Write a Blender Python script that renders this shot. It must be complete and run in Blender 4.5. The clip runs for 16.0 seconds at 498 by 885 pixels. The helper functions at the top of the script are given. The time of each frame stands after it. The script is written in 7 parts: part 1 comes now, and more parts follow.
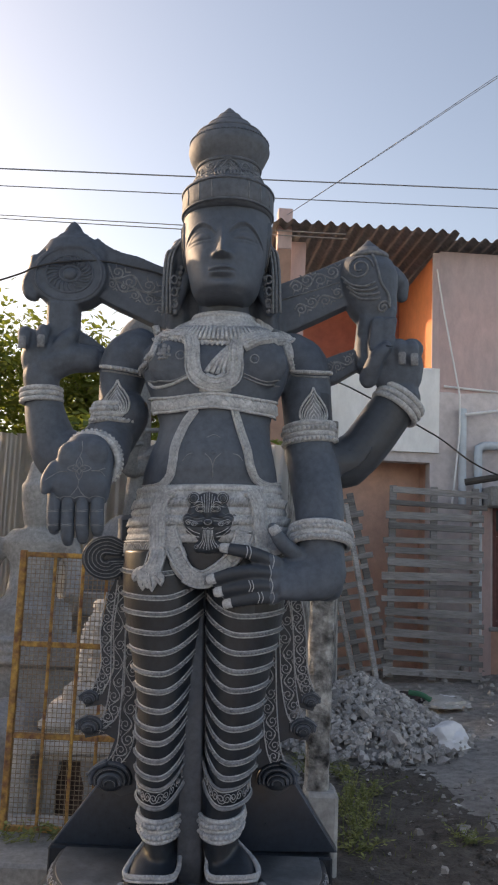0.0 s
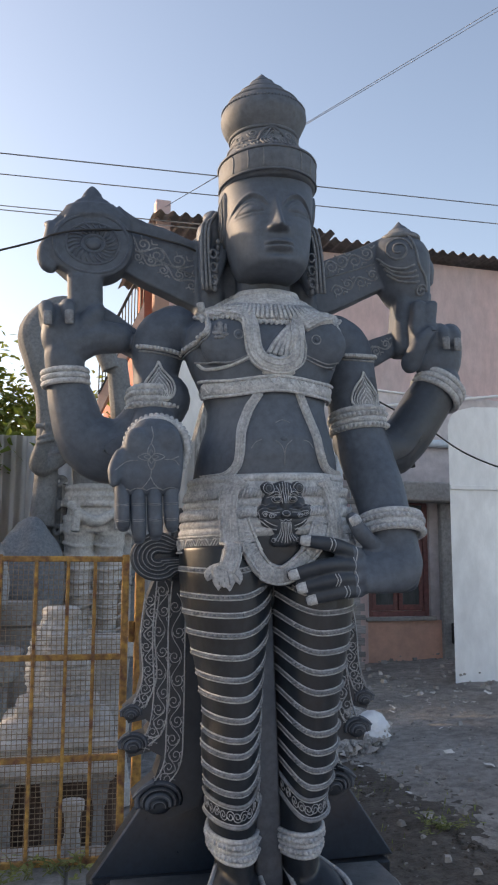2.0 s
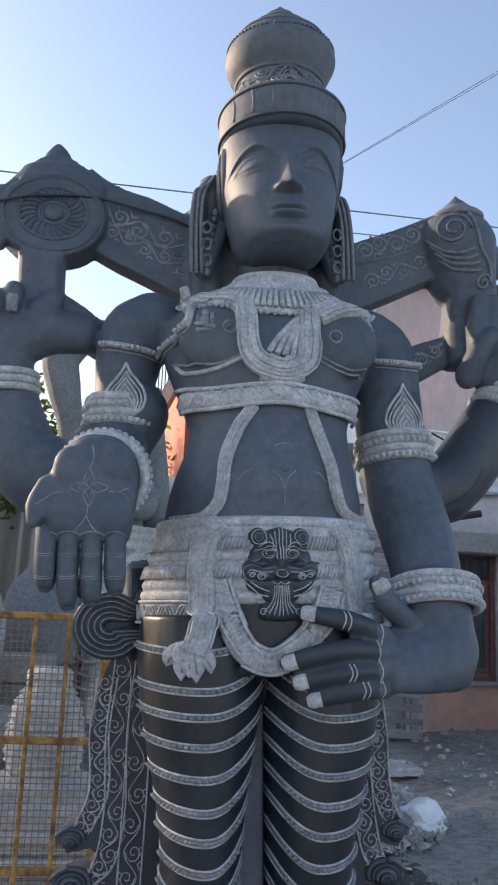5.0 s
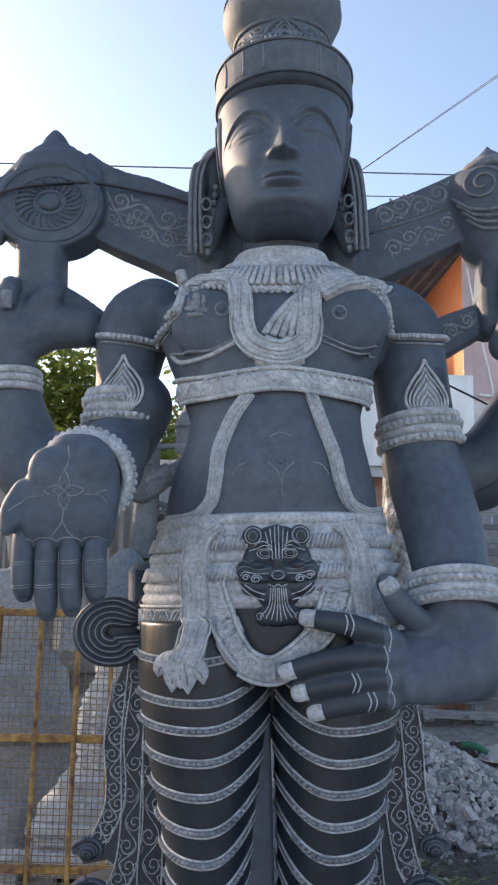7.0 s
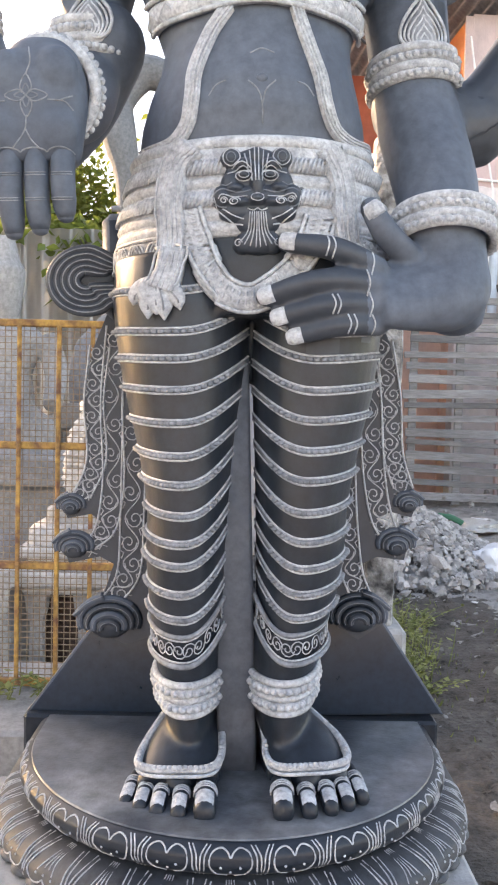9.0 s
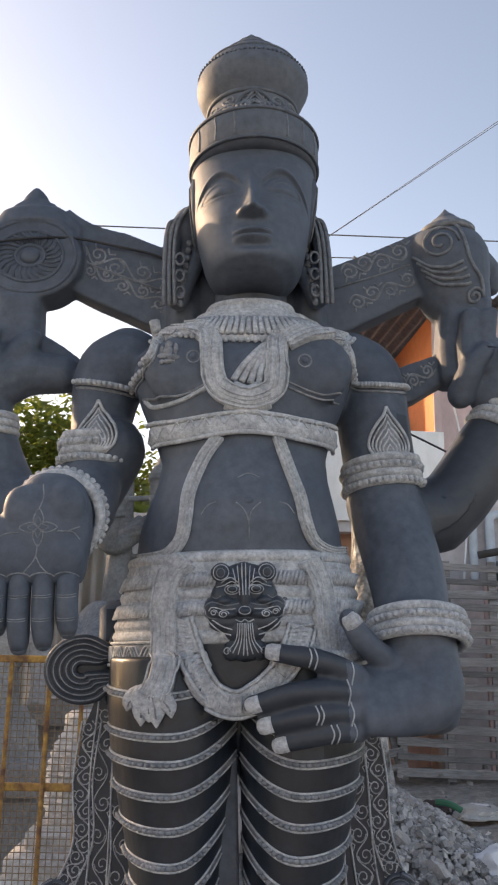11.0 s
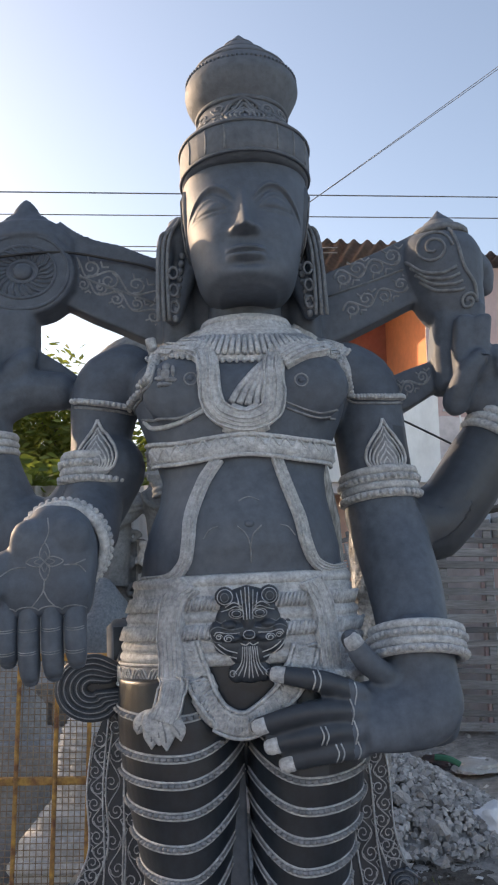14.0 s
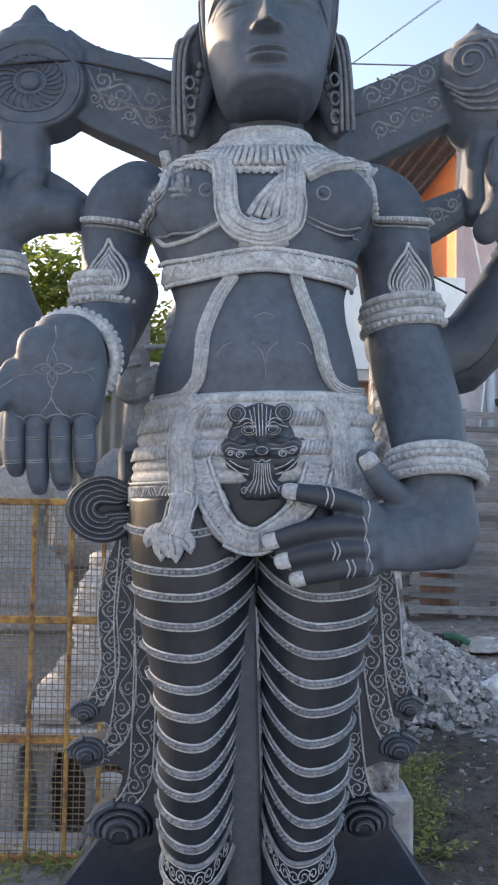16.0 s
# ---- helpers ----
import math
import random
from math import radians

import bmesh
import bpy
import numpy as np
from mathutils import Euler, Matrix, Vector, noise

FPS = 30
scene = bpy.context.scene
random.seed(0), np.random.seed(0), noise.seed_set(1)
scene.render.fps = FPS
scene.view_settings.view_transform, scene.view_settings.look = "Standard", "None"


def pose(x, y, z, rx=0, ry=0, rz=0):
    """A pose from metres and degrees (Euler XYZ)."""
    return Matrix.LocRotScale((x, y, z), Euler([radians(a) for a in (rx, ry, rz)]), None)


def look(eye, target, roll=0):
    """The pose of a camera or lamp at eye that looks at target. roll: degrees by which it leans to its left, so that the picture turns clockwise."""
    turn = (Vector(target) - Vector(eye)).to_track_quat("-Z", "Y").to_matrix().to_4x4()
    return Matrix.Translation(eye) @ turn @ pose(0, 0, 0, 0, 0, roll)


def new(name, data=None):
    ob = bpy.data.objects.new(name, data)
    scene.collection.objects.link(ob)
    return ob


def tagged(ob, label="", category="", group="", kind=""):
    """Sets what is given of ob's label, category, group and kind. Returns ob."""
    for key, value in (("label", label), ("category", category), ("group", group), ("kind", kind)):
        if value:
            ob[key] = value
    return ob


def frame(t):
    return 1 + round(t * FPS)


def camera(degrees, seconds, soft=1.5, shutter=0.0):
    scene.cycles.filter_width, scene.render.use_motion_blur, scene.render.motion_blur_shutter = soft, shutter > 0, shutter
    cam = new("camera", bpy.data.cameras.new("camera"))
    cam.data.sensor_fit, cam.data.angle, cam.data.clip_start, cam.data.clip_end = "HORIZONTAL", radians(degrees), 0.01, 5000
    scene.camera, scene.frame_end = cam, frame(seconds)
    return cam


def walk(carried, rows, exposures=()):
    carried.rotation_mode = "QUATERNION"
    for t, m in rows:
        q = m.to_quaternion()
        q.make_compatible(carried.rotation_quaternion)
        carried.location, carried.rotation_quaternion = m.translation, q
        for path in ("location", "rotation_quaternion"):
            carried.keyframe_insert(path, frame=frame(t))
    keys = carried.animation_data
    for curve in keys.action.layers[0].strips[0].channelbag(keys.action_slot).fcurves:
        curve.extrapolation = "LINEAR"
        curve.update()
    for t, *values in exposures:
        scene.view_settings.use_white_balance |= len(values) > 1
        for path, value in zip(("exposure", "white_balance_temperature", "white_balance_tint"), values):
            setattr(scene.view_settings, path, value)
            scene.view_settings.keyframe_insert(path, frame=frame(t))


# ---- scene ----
cam = camera(33.2, 16.0, 2.1)
METRES, EYE, TILT, LEAN, TURN = 4.0, 1.68, 8.0, -2.4, 0.0
ROWS = [
    (0.0, 0.0, 0.0, 0.0, 0.0, 0.0, -0.0),
    (0.5, -0.0221, -0.0184, 0.0068, -2.8, -1.16, 0.11),
    (1.0, -0.0944, -0.0158, 0.0003, -6.07, -1.48, 0.22),
    (1.5, -0.159, 0.016, -0.0066, -9.44, -0.87, 0.37),
    (2.0, -0.2162, 0.0763, -0.0117, -12.2, -0.04, 0.47),
    (2.5, -0.2703, 0.1091, -0.0107, -13.89, 0.63, 0.44),
    (3.0, -0.2664, 0.1265, -0.0113, -14.54, 1.17, 0.05),
    (3.5, -0.2351, 0.1366, -0.0126, -14.22, 1.62, -0.52),
    (4.0, -0.1975, 0.1653, -0.0144, -12.81, 2.21, -1.0),
    (4.5, -0.1579, 0.2346, -0.0207, -10.38, 2.95, -1.22),
    (7.0, -0.0509, 0.2971, -0.0114, 0.13, 1.54, 1.26),
    (7.5, -0.0429, 0.2963, -0.0562, 0.5, -3.21, 1.54),
    (8.0, -0.0468, 0.2953, -0.104, 0.51, -9.08, 1.57),
    (8.5, -0.0507, 0.3054, -0.1268, -0.12, -13.39, 1.26),
    (9.0, -0.0479, 0.3066, -0.1162, -0.68, -10.78, 0.94),
    (9.5, -0.0474, 0.2994, -0.0749, -1.03, -3.26, 0.64),
    (10.0, -0.047, 0.2885, -0.0504, -1.47, 3.04, 0.41),
    (12.5, -0.0485, 0.273, -0.0056, -1.69, 6.1, 2.27),
    (13.0, -0.0477, 0.2754, -0.0066, -1.83, 4.96, 2.4),
    (13.5, -0.0478, 0.2777, 0.0006, -1.96, 3.56, 2.55),
    (14.0, -0.0493, 0.2668, 0.0214, -1.89, 2.14, 2.65),
    (14.5, -0.0439, 0.2584, 0.0271, -1.44, 0.71, 2.65),
    (15.0, -0.0435, 0.2652, 0.0241, -0.72, -0.63, 2.42),
    (15.5, -0.0429, 0.284, 0.0082, -0.31, -2.59, 1.98),
    (16.0, -0.047, 0.2844, -0.0283, -0.43, -4.71, 1.45),
]
walk(cam, [(t, pose(0, 0, EYE, TILT, LEAN, TURN) @ pose(METRES * x, METRES * y, METRES * z, 90 + pitch, roll, yaw)) for t, x, y, z, yaw, pitch, roll in ROWS],
     [(0.0, 1.0, 8200, 16), (1.5, 1.09, 7800, 15), (3.0, 1.16, 7200, 13), (4.5, 1.25, 6850, 12), (7.0, 1.4, 6750, 13), (7.5, 1.66, 6800, 13), (8.2, 2.25, 8250, 17), (9.0, 2.65, 8700, 18), (9.5, 2.5, 8600, 18), (10.0, 1.78, 8600, 19), (12.4, 1.18, 7700, 14), (15.0, 1.32, 7400, 14), (15.5, 1.48, 7100, 14), (16.0, 1.72, 7150, 14)])

# ---- light ----
world = bpy.data.worlds.new("sky")
scene.world = world
world.use_nodes = True
SUN_AZ, SUN_EL = 57.0, 19.0          # degrees to the left of straight ahead, and up
wn = world.node_tree.nodes
sky = wn.new("ShaderNodeTexSky")
sky.sky_type, sky.sun_disc = "NISHITA", False
sky.sun_elevation, sky.sun_rotation = radians(SUN_EL), radians(-SUN_AZ)
sky.air_density, sky.dust_density, sky.ozone_density = 0.8, 1.2, 0.3
wn["Background"].inputs[1].default_value = 0.15
world.node_tree.links.new(sky.outputs[0], wn["Background"].inputs[0])
sun_data = bpy.data.lights.new("sun", "SUN")
sun_data.energy, sun_data.angle, sun_data.color = 3.1, radians(0.6), (1.0, 0.77, 0.56)
sun = new("sun", sun_data)
SUN_DIR = Vector((-math.sin(radians(SUN_AZ)) * math.cos(radians(SUN_EL)), math.cos(radians(SUN_AZ)) * math.cos(radians(SUN_EL)), math.sin(radians(SUN_EL))))
sun.matrix_world = look(SUN_DIR * 60, (0, 0, 0))


# ---- materials ----
def material(name, base, rough=0.8, scale=8.0, vary=0.25, second=None, mix=0.5, patch=1.3, bump=0.3, bump_scale=60.0, metal=0.0, islands=0.0, objects=0.0, stretch=(1, 1, 1), distance=0.01, spec=0.5):
    """Base colour varied by fine grain and by broad patches towards a second colour, with bump."""
    m = bpy.data.materials.new(name)
    m.use_nodes = True
    nt = m.node_tree
    n, link = nt.nodes, nt.links.new
    b = n["Principled BSDF"]
    b.inputs["Metallic"].default_value = metal
    b.inputs["Specular IOR Level"].default_value = spec
    tc = n.new("ShaderNodeTexCoord")
    mp = n.new("ShaderNodeMapping")
    mp.inputs["Scale"].default_value = stretch
    link(tc.outputs["Object"], mp.inputs[0])
    fine = n.new("ShaderNodeTexNoise")
    fine.inputs["Scale"].default_value, fine.inputs["Detail"].default_value, fine.inputs["Roughness"].default_value = scale, 6, 0.65
    broad = n.new("ShaderNodeTexNoise")
    broad.inputs["Scale"].default_value, broad.inputs["Detail"].default_value = patch, 5
    grain = n.new("ShaderNodeTexNoise")
    grain.inputs["Scale"].default_value, grain.inputs["Detail"].default_value = bump_scale, 4
    for t in (fine, broad, grain):
        link(mp.outputs[0], t.inputs["Vector"])
    second = second or tuple(c * 0.6 for c in base)
    ramp = n.new("ShaderNodeValToRGB")
    ramp.color_ramp.elements[0].position, ramp.color_ramp.elements[1].position = 0.5 - 0.18, 0.5 + 0.18
    ramp.color_ramp.elements[0].color, ramp.color_ramp.elements[1].color = (0, 0, 0, 1), (1, 1, 1, 1)
    link(broad.outputs["Fac"], ramp.inputs[0])
    amount = n.new("ShaderNodeMath")
    amount.operation = "MULTIPLY"
    amount.inputs[1].default_value = mix
    link(ramp.outputs[0], amount.inputs[0])
    mixer = n.new("ShaderNodeMix")
    mixer.data_type = "RGBA"
    mixer.inputs["A"].default_value, mixer.inputs["B"].default_value = (*base, 1), (*second, 1)
    link(amount.outputs[0], mixer.inputs["Factor"])
    value = n.new("ShaderNodeMapRange")
    value.inputs["From Min"].default_value, value.inputs["From Max"].default_value = 0.3, 0.7
    value.inputs["To Min"].default_value, value.inputs["To Max"].default_value = 1 - vary, 1 + vary
    link(fine.outputs["Fac"], value.inputs[0])
    out = value.outputs[0]
    for source, amt in (("ShaderNodeNewGeometry", islands), ("ShaderNodeObjectInfo", objects)):
        if amt:
            g = n.new(source)
            r = n.new("ShaderNodeMapRange")
            r.inputs["To Min"].default_value, r.inputs["To Max"].default_value = 1 - amt, 1 + amt
            link(g.outputs["Random Per Island" if source == "ShaderNodeNewGeometry" else "Random"], r.inputs[0])
            mul = n.new("ShaderNodeMath")
            mul.operation = "MULTIPLY"
            link(out, mul.inputs[0]), link(r.outputs[0], mul.inputs[1])
            out = mul.outputs[0]
    hsv = n.new("ShaderNodeHueSaturation")
    link(mixer.outputs["Result"], hsv.inputs["Color"])
    link(out, hsv.inputs["Value"])
    link(hsv.outputs[0], b.inputs["Base Color"])
    rr = n.new("ShaderNodeMapRange")
    rr.inputs["To Min"].default_value, rr.inputs["To Max"].default_value = max(0.05, rough - 0.12), min(1, rough + 0.12)
    link(fine.outputs["Fac"], rr.inputs[0])
    link(rr.outputs[0], b.inputs["Roughness"])
    bp = n.new("ShaderNodeBump")
    bp.inputs["Strength"].default_value, bp.inputs["Distance"].default_value = bump, distance
    link(grain.outputs["Fac"], bp.inputs["Height"])
    link(bp.outputs[0], b.inputs["Normal"])
    return m


STONE = material("dark_granite", (0.06, 0.077, 0.104), 0.58, 34, 0.22, (0.092, 0.111, 0.138), 0.75, 3.0, 0.18, 260, distance=0.002, spec=0.3)
DARKSTONE = material("darker_granite", (0.026, 0.034, 0.046), 0.48, 34, 0.2, (0.042, 0.051, 0.064), 0.7, 6, 0.14, 260, distance=0.002, spec=0.4)
DUST = material("pale_chiselled_granite", (0.45, 0.475, 0.5), 0.9, 95, 0.35, (0.27, 0.288, 0.31), 0.85, 22, 0.8, 240, distance=0.004)
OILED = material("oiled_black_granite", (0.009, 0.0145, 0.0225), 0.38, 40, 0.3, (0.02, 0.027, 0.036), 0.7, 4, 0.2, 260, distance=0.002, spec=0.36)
TOPSTONE = material("worn_granite_top", (0.022, 0.031, 0.044), 0.36, 25, 0.4, (0.17, 0.18, 0.19), 0.95, 4.5, 0.25, 120, distance=0.003, spec=0.4)
DUSTY = material("dusty_black_granite", (0.019, 0.025, 0.033), 0.5, 45, 0.35, (0.055, 0.061, 0.069), 0.9, 7, 0.3, 200, distance=0.003, spec=0.35)
CARVE = material("carved_dark_granite", (0.115, 0.13, 0.15), 0.75, 50, 0.3, (0.17, 0.187, 0.205), 0.6, 25, 0.5, 180, distance=0.003)
CROWNSTONE = material("dusty_dark_granite", (0.075, 0.09, 0.112), 0.65, 40, 0.25, (0.1, 0.115, 0.137), 0.7, 9, 0.3, 200, distance=0.002, spec=0.4)
RUBBED = material("rubbed_grey_granite", (0.22, 0.237, 0.26), 0.85, 70, 0.38, (0.12, 0.132, 0.148), 0.8, 20, 0.7, 200, distance=0.003)
SLAB = material("black_granite_slab", (0.013, 0.024, 0.04), 0.32, 40, 0.25, (0.026, 0.038, 0.056), 0.5, 1.6, 0.1, 300, distance=0.002, spec=0.35)
GREYSTONE = material("grey_granite", (0.3, 0.3, 0.3), 0.85, 40, 0.3, (0.12, 0.122, 0.125), 0.7, 3, 0.4, 150, distance=0.004)
MIDSTONE = material("mid_grey_granite", (0.17, 0.18, 0.19), 0.85, 40, 0.3, (0.1, 0.106, 0.112), 0.7, 4, 0.4, 150, distance=0.004)
PALESTONE = material("pale_grey_granite", (0.46, 0.455, 0.445), 0.88, 40, 0.3, (0.24, 0.235, 0.225), 0.7, 4, 0.4, 150, distance=0.004)
SPLIT = material("rough_split_pale_granite", (0.42, 0.42, 0.415), 0.92, 16, 0.5, (0.16, 0.158, 0.155), 1.0, 9, 1.0, 40, stretch=(3, 3, 0.6), distance=0.03)
GAPBROWN = material("reddish_brown_gap_shade", (0.13, 0.085, 0.065), 0.9, 18, 0.4, (0.05, 0.035, 0.03), 0.9, 6, 0.6, 60, distance=0.01)
ROUGH = material("rough_split_granite", (0.45, 0.45, 0.44), 0.9, 18, 0.5, (0.03, 0.03, 0.03), 1.0, 11, 1.0, 30, distance=0.03)
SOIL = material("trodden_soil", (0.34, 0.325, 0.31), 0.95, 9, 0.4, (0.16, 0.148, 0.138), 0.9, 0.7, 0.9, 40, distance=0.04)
CONCRETE = material("concrete", (0.36, 0.36, 0.355), 0.9, 20, 0.25, (0.24, 0.24, 0.235), 0.6, 2, 0.4, 120, distance=0.006)
RUBBLE = material("broken_stone", (0.27, 0.26, 0.25), 0.92, 14, 0.3, (0.24, 0.23, 0.22), 0.6, 3, 0.5, 60, islands=0.3, distance=0.01)
RUBBLE_LIGHT = material("pale_stone_chips", (0.35, 0.335, 0.32), 0.92, 14, 0.3, (0.28, 0.27, 0.26), 0.6, 3, 0.5, 60, islands=0.35, distance=0.01)
PINK = material("pink_limewash", (0.64, 0.45, 0.43), 0.9, 7, 0.14, (0.46, 0.39, 0.39), 0.85, 0.9, 0.3, 60, stretch=(1, 1, 0.45), distance=0.01)
WHITEWASH = material("stained_whitewash", (0.87, 0.87, 0.87), 0.9, 5, 0.1, (0.6, 0.6, 0.6), 0.7, 0.8, 0.3, 50, stretch=(1, 1, 0.45), distance=0.01)
GREYWASH = material("weathered_grey_pink_render", (0.62, 0.56, 0.56), 0.9, 6, 0.18, (0.44, 0.42, 0.43), 0.8, 0.7, 0.4, 50, distance=0.01)
SALMON = material("faded_orange_limewash", (0.66, 0.4, 0.31), 0.9, 6, 0.15, (0.5, 0.33, 0.27), 0.8, 1.1, 0.3, 50)
PALEWASH = material("flaking_pale_render", (0.66, 0.6, 0.6), 0.9, 5, 0.18, (0.46, 0.42, 0.43), 0.85, 1.1, 0.4, 40, distance=0.012)
ORANGE = material("orange_limewash", (0.62, 0.235, 0.12), 0.9, 6, 0.12, (0.5, 0.2, 0.11), 0.5, 0.8, 0.3, 50, distance=0.01)
TANWALL = material("faded_tan_limewash", (0.42, 0.26, 0.2), 0.9, 6, 0.15, (0.3, 0.18, 0.14), 0.7, 0.9, 0.3, 50, distance=0.01)
REDWALL = material("red_oxide_wall", (0.42, 0.15, 0.11), 0.9, 6, 0.15, (0.3, 0.12, 0.1), 0.6, 0.9, 0.3, 50, distance=0.01)
TIN = material("weathered_roof_sheet", (0.27, 0.255, 0.25), 0.85, 12, 0.3, (0.17, 0.15, 0.145), 0.7, 1.2, 0.3, 60, distance=0.01)
FENCE = material("grey_corrugated_sheet", (0.56, 0.57, 0.58), 0.6, 9, 0.12, (0.42, 0.43, 0.435), 0.6, 0.8, 0.2, 60, stretch=(1, 1, 0.3), distance=0.006)
WOOD = material("weathered_grey_wood", (0.3, 0.295, 0.295), 0.9, 22, 0.4, (0.1, 0.092, 0.09), 0.7, 3, 0.6, 60, objects=0.35, stretch=(0.25, 1, 2.5), distance=0.008)
REDWOOD = material("dark_red_painted_wood", (0.21, 0.085, 0.08), 0.65, 14, 0.3, (0.16, 0.1, 0.095), 0.5, 3, 0.3, 60, distance=0.005)
# pane colour carries a painted blue-grey sky reflection in upright streaks
PANE = material("sky_tinted_window_glass", (0.05, 0.066, 0.072), 0.2, 9, 0.4, (0.11, 0.125, 0.13), 0.7, 5, 0.1, 60, stretch=(1, 1, 0.3))
DARKWOOD = material("dark_weathered_wood", (0.075, 0.07, 0.067), 0.9, 22, 0.35, (0.035, 0.032, 0.03), 0.7, 3, 0.6, 60, stretch=(0.25, 1, 2.5), distance=0.008)
DARK = material("flat_near_black", (0.02, 0.02, 0.022), 0.7, 6, 0.3, None, 0.5, 1, 0.1, 30)
YELLOW = material("rusting_yellow_paint", (0.46, 0.27, 0.07), 0.78, 34, 0.4, (0.16, 0.075, 0.045), 1.0, 22, 0.6, 90, distance=0.004)
WIREMESH = material("rusty_wire", (0.23, 0.16, 0.11), 0.75, 40, 0.3, (0.3, 0.26, 0.2), 0.7, 20, 0.2, 100, metal=0.3)
PVC = material("pale_blue_pvc", (0.55, 0.62, 0.68), 0.45, 10, 0.1, (0.42, 0.47, 0.52), 0.5, 3, 0.1, 60)
CABLE = material("black_cable", (0.02, 0.02, 0.022), 0.6, 20, 0.2, None, 0.3, 3, 0.1, 60)
IRON = material("dark_painted_iron", (0.03, 0.028, 0.028), 0.6, 20, 0.3, (0.08, 0.05, 0.035), 0.5, 6, 0.2, 80, metal=0.4)
BAGGY = material("white_plastic_bag", (0.72, 0.73, 0.75), 0.5, 10, 0.1, (0.6, 0.61, 0.64), 0.5, 6, 0.3, 30)
LEAF = material("leaf_green", (0.085, 0.125, 0.035), 0.65, 8, 0.3, (0.09, 0.12, 0.03), 0.6, 2, 0.1, 30, islands=0.45)
def see_through(m, colour, share):
    """Lets part of the light through thin leaves."""
    nt = m.node_tree
    tr, mx = nt.nodes.new("ShaderNodeBsdfTranslucent"), nt.nodes.new("ShaderNodeMixShader")
    tr.inputs[0].default_value, mx.inputs[0].default_value = (*colour, 1), share
    nt.links.new(nt.nodes["Principled BSDF"].outputs[0], mx.inputs[1])
    nt.links.new(tr.outputs[0], mx.inputs[2])
    nt.links.new(mx.outputs[0], nt.nodes["Material Output"].inputs[0])


see_through(LEAF, (0.22, 0.28, 0.05), 0.45)
BARK = material("bark", (0.12, 0.1, 0.08), 0.9, 20, 0.3, None, 0.5, 4, 0.6, 40, distance=0.02)


# ---- building helpers ----
def mesh_of(name, bm, *mats, smooth=None, normals=True):
    """A mesh from a bmesh. smooth: the angle in degrees under which edges are shaded smooth."""
    if normals:
        bmesh.ops.recalc_face_normals(bm, faces=bm.faces)
    me = bpy.data.meshes.new(name)
    if smooth is not None:
        lim = radians(smooth)
        for f in bm.faces:
            f.smooth = True
        for e in bm.edges:
            e.smooth = len(e.link_faces) != 2 or e.calc_face_angle(0) < lim
    bm.to_mesh(me)
    bm.free()
    for m in mats:
        me.materials.append(m)
    return me


def part(name, bm, mat, parent=None, label="", smooth=None):
    mats = mat if isinstance(mat, (list, tuple)) else [mat]
    ob = new(name, mesh_of(name, bm, *mats, smooth=smooth))
    ob.parent = parent
    if label:
        ob["label"] = label
    return ob


def thing(name, m, label, category, group="", kind=""):
    ob = new(name)
    ob.matrix_basis = m
    return tagged(ob, label, category, group, kind)


def box(bm, x0, x1, y0, y1, z0, z1, bevel=0.0, mat=0, m=None, seg=1):
    """Adds a box, bevelled where asked."""
    r = bmesh.ops.create_cube(bm, size=1)
    vs = r["verts"]
    for v in vs:
        v.co = Vector(((x0 + x1) / 2 + v.co.x * (x1 - x0), (y0 + y1) / 2 + v.co.y * (y1 - y0), (z0 + z1) / 2 + v.co.z * (z1 - z0)))
    es = list({e for v in vs for e in v.link_edges})
    fs = list({f for v in vs for f in v.link_faces})
    if bevel:
        o = bmesh.ops.bevel(bm, geom=es, offset=bevel, segments=seg, affect="EDGES", profile=0.5)
        fs = list({f for f in o["faces"]} | {f for f in fs if f.is_valid})
        vs = list({v for f in fs for v in f.verts})
    for f in fs:
        f.material_index = mat
    if m is not None:
        for v in vs:
            v.co = m @ v.co
    return vs


def loft(bm, rings, mat=0, closed=True, caps=True):
    """Skins a list of rings of points."""
    vr = [[bm.verts.new(p) for p in ring] for ring in rings]
    for a, b in zip(vr, vr[1:]):
        n = len(a)
        for i in range(n if closed else n - 1):
            j = (i + 1) % n
            f = bm.faces.new((a[i], a[j], b[j], b[i]))
            f.material_index = mat
    if caps and closed:
        for ring in (vr[0], vr[-1]):
            if len(ring) > 2:
                f = bm.faces.new(ring)
                f.material_index = mat


def tube(bm, pts, radius, mat=0, seg=8, flat=1.0, caps=True, up=None):
    """A tube along points; radius a number, a list, or a list of (across, through)."""
    pts = [Vector(p) for p in pts]
    n = len(pts)
    rad = radius if isinstance(radius, (list, tuple)) else [radius] * n
    rings, side = [], None
    for i, p in enumerate(pts):
        d = (pts[min(i + 1, n - 1)] - pts[max(i - 1, 0)]).normalized()
        if side is None:
            ref = Vector(up) if up else (Vector((0, 1, 0)) if abs(d.y) < 0.9 else Vector((0, 0, 1)))
            side = d.cross(ref).normalized()
        side = (side - d * side.dot(d)).normalized()
        other = side.cross(d)
        r = rad[i]
        ra, rb = r if isinstance(r, (list, tuple)) else (r, r * flat)
        rings.append([p + side * (ra * math.cos(a)) + other * (rb * math.sin(a)) for a in (2 * math.pi * k / seg for k in range(seg))])
    loft(bm, rings, mat, caps=caps)


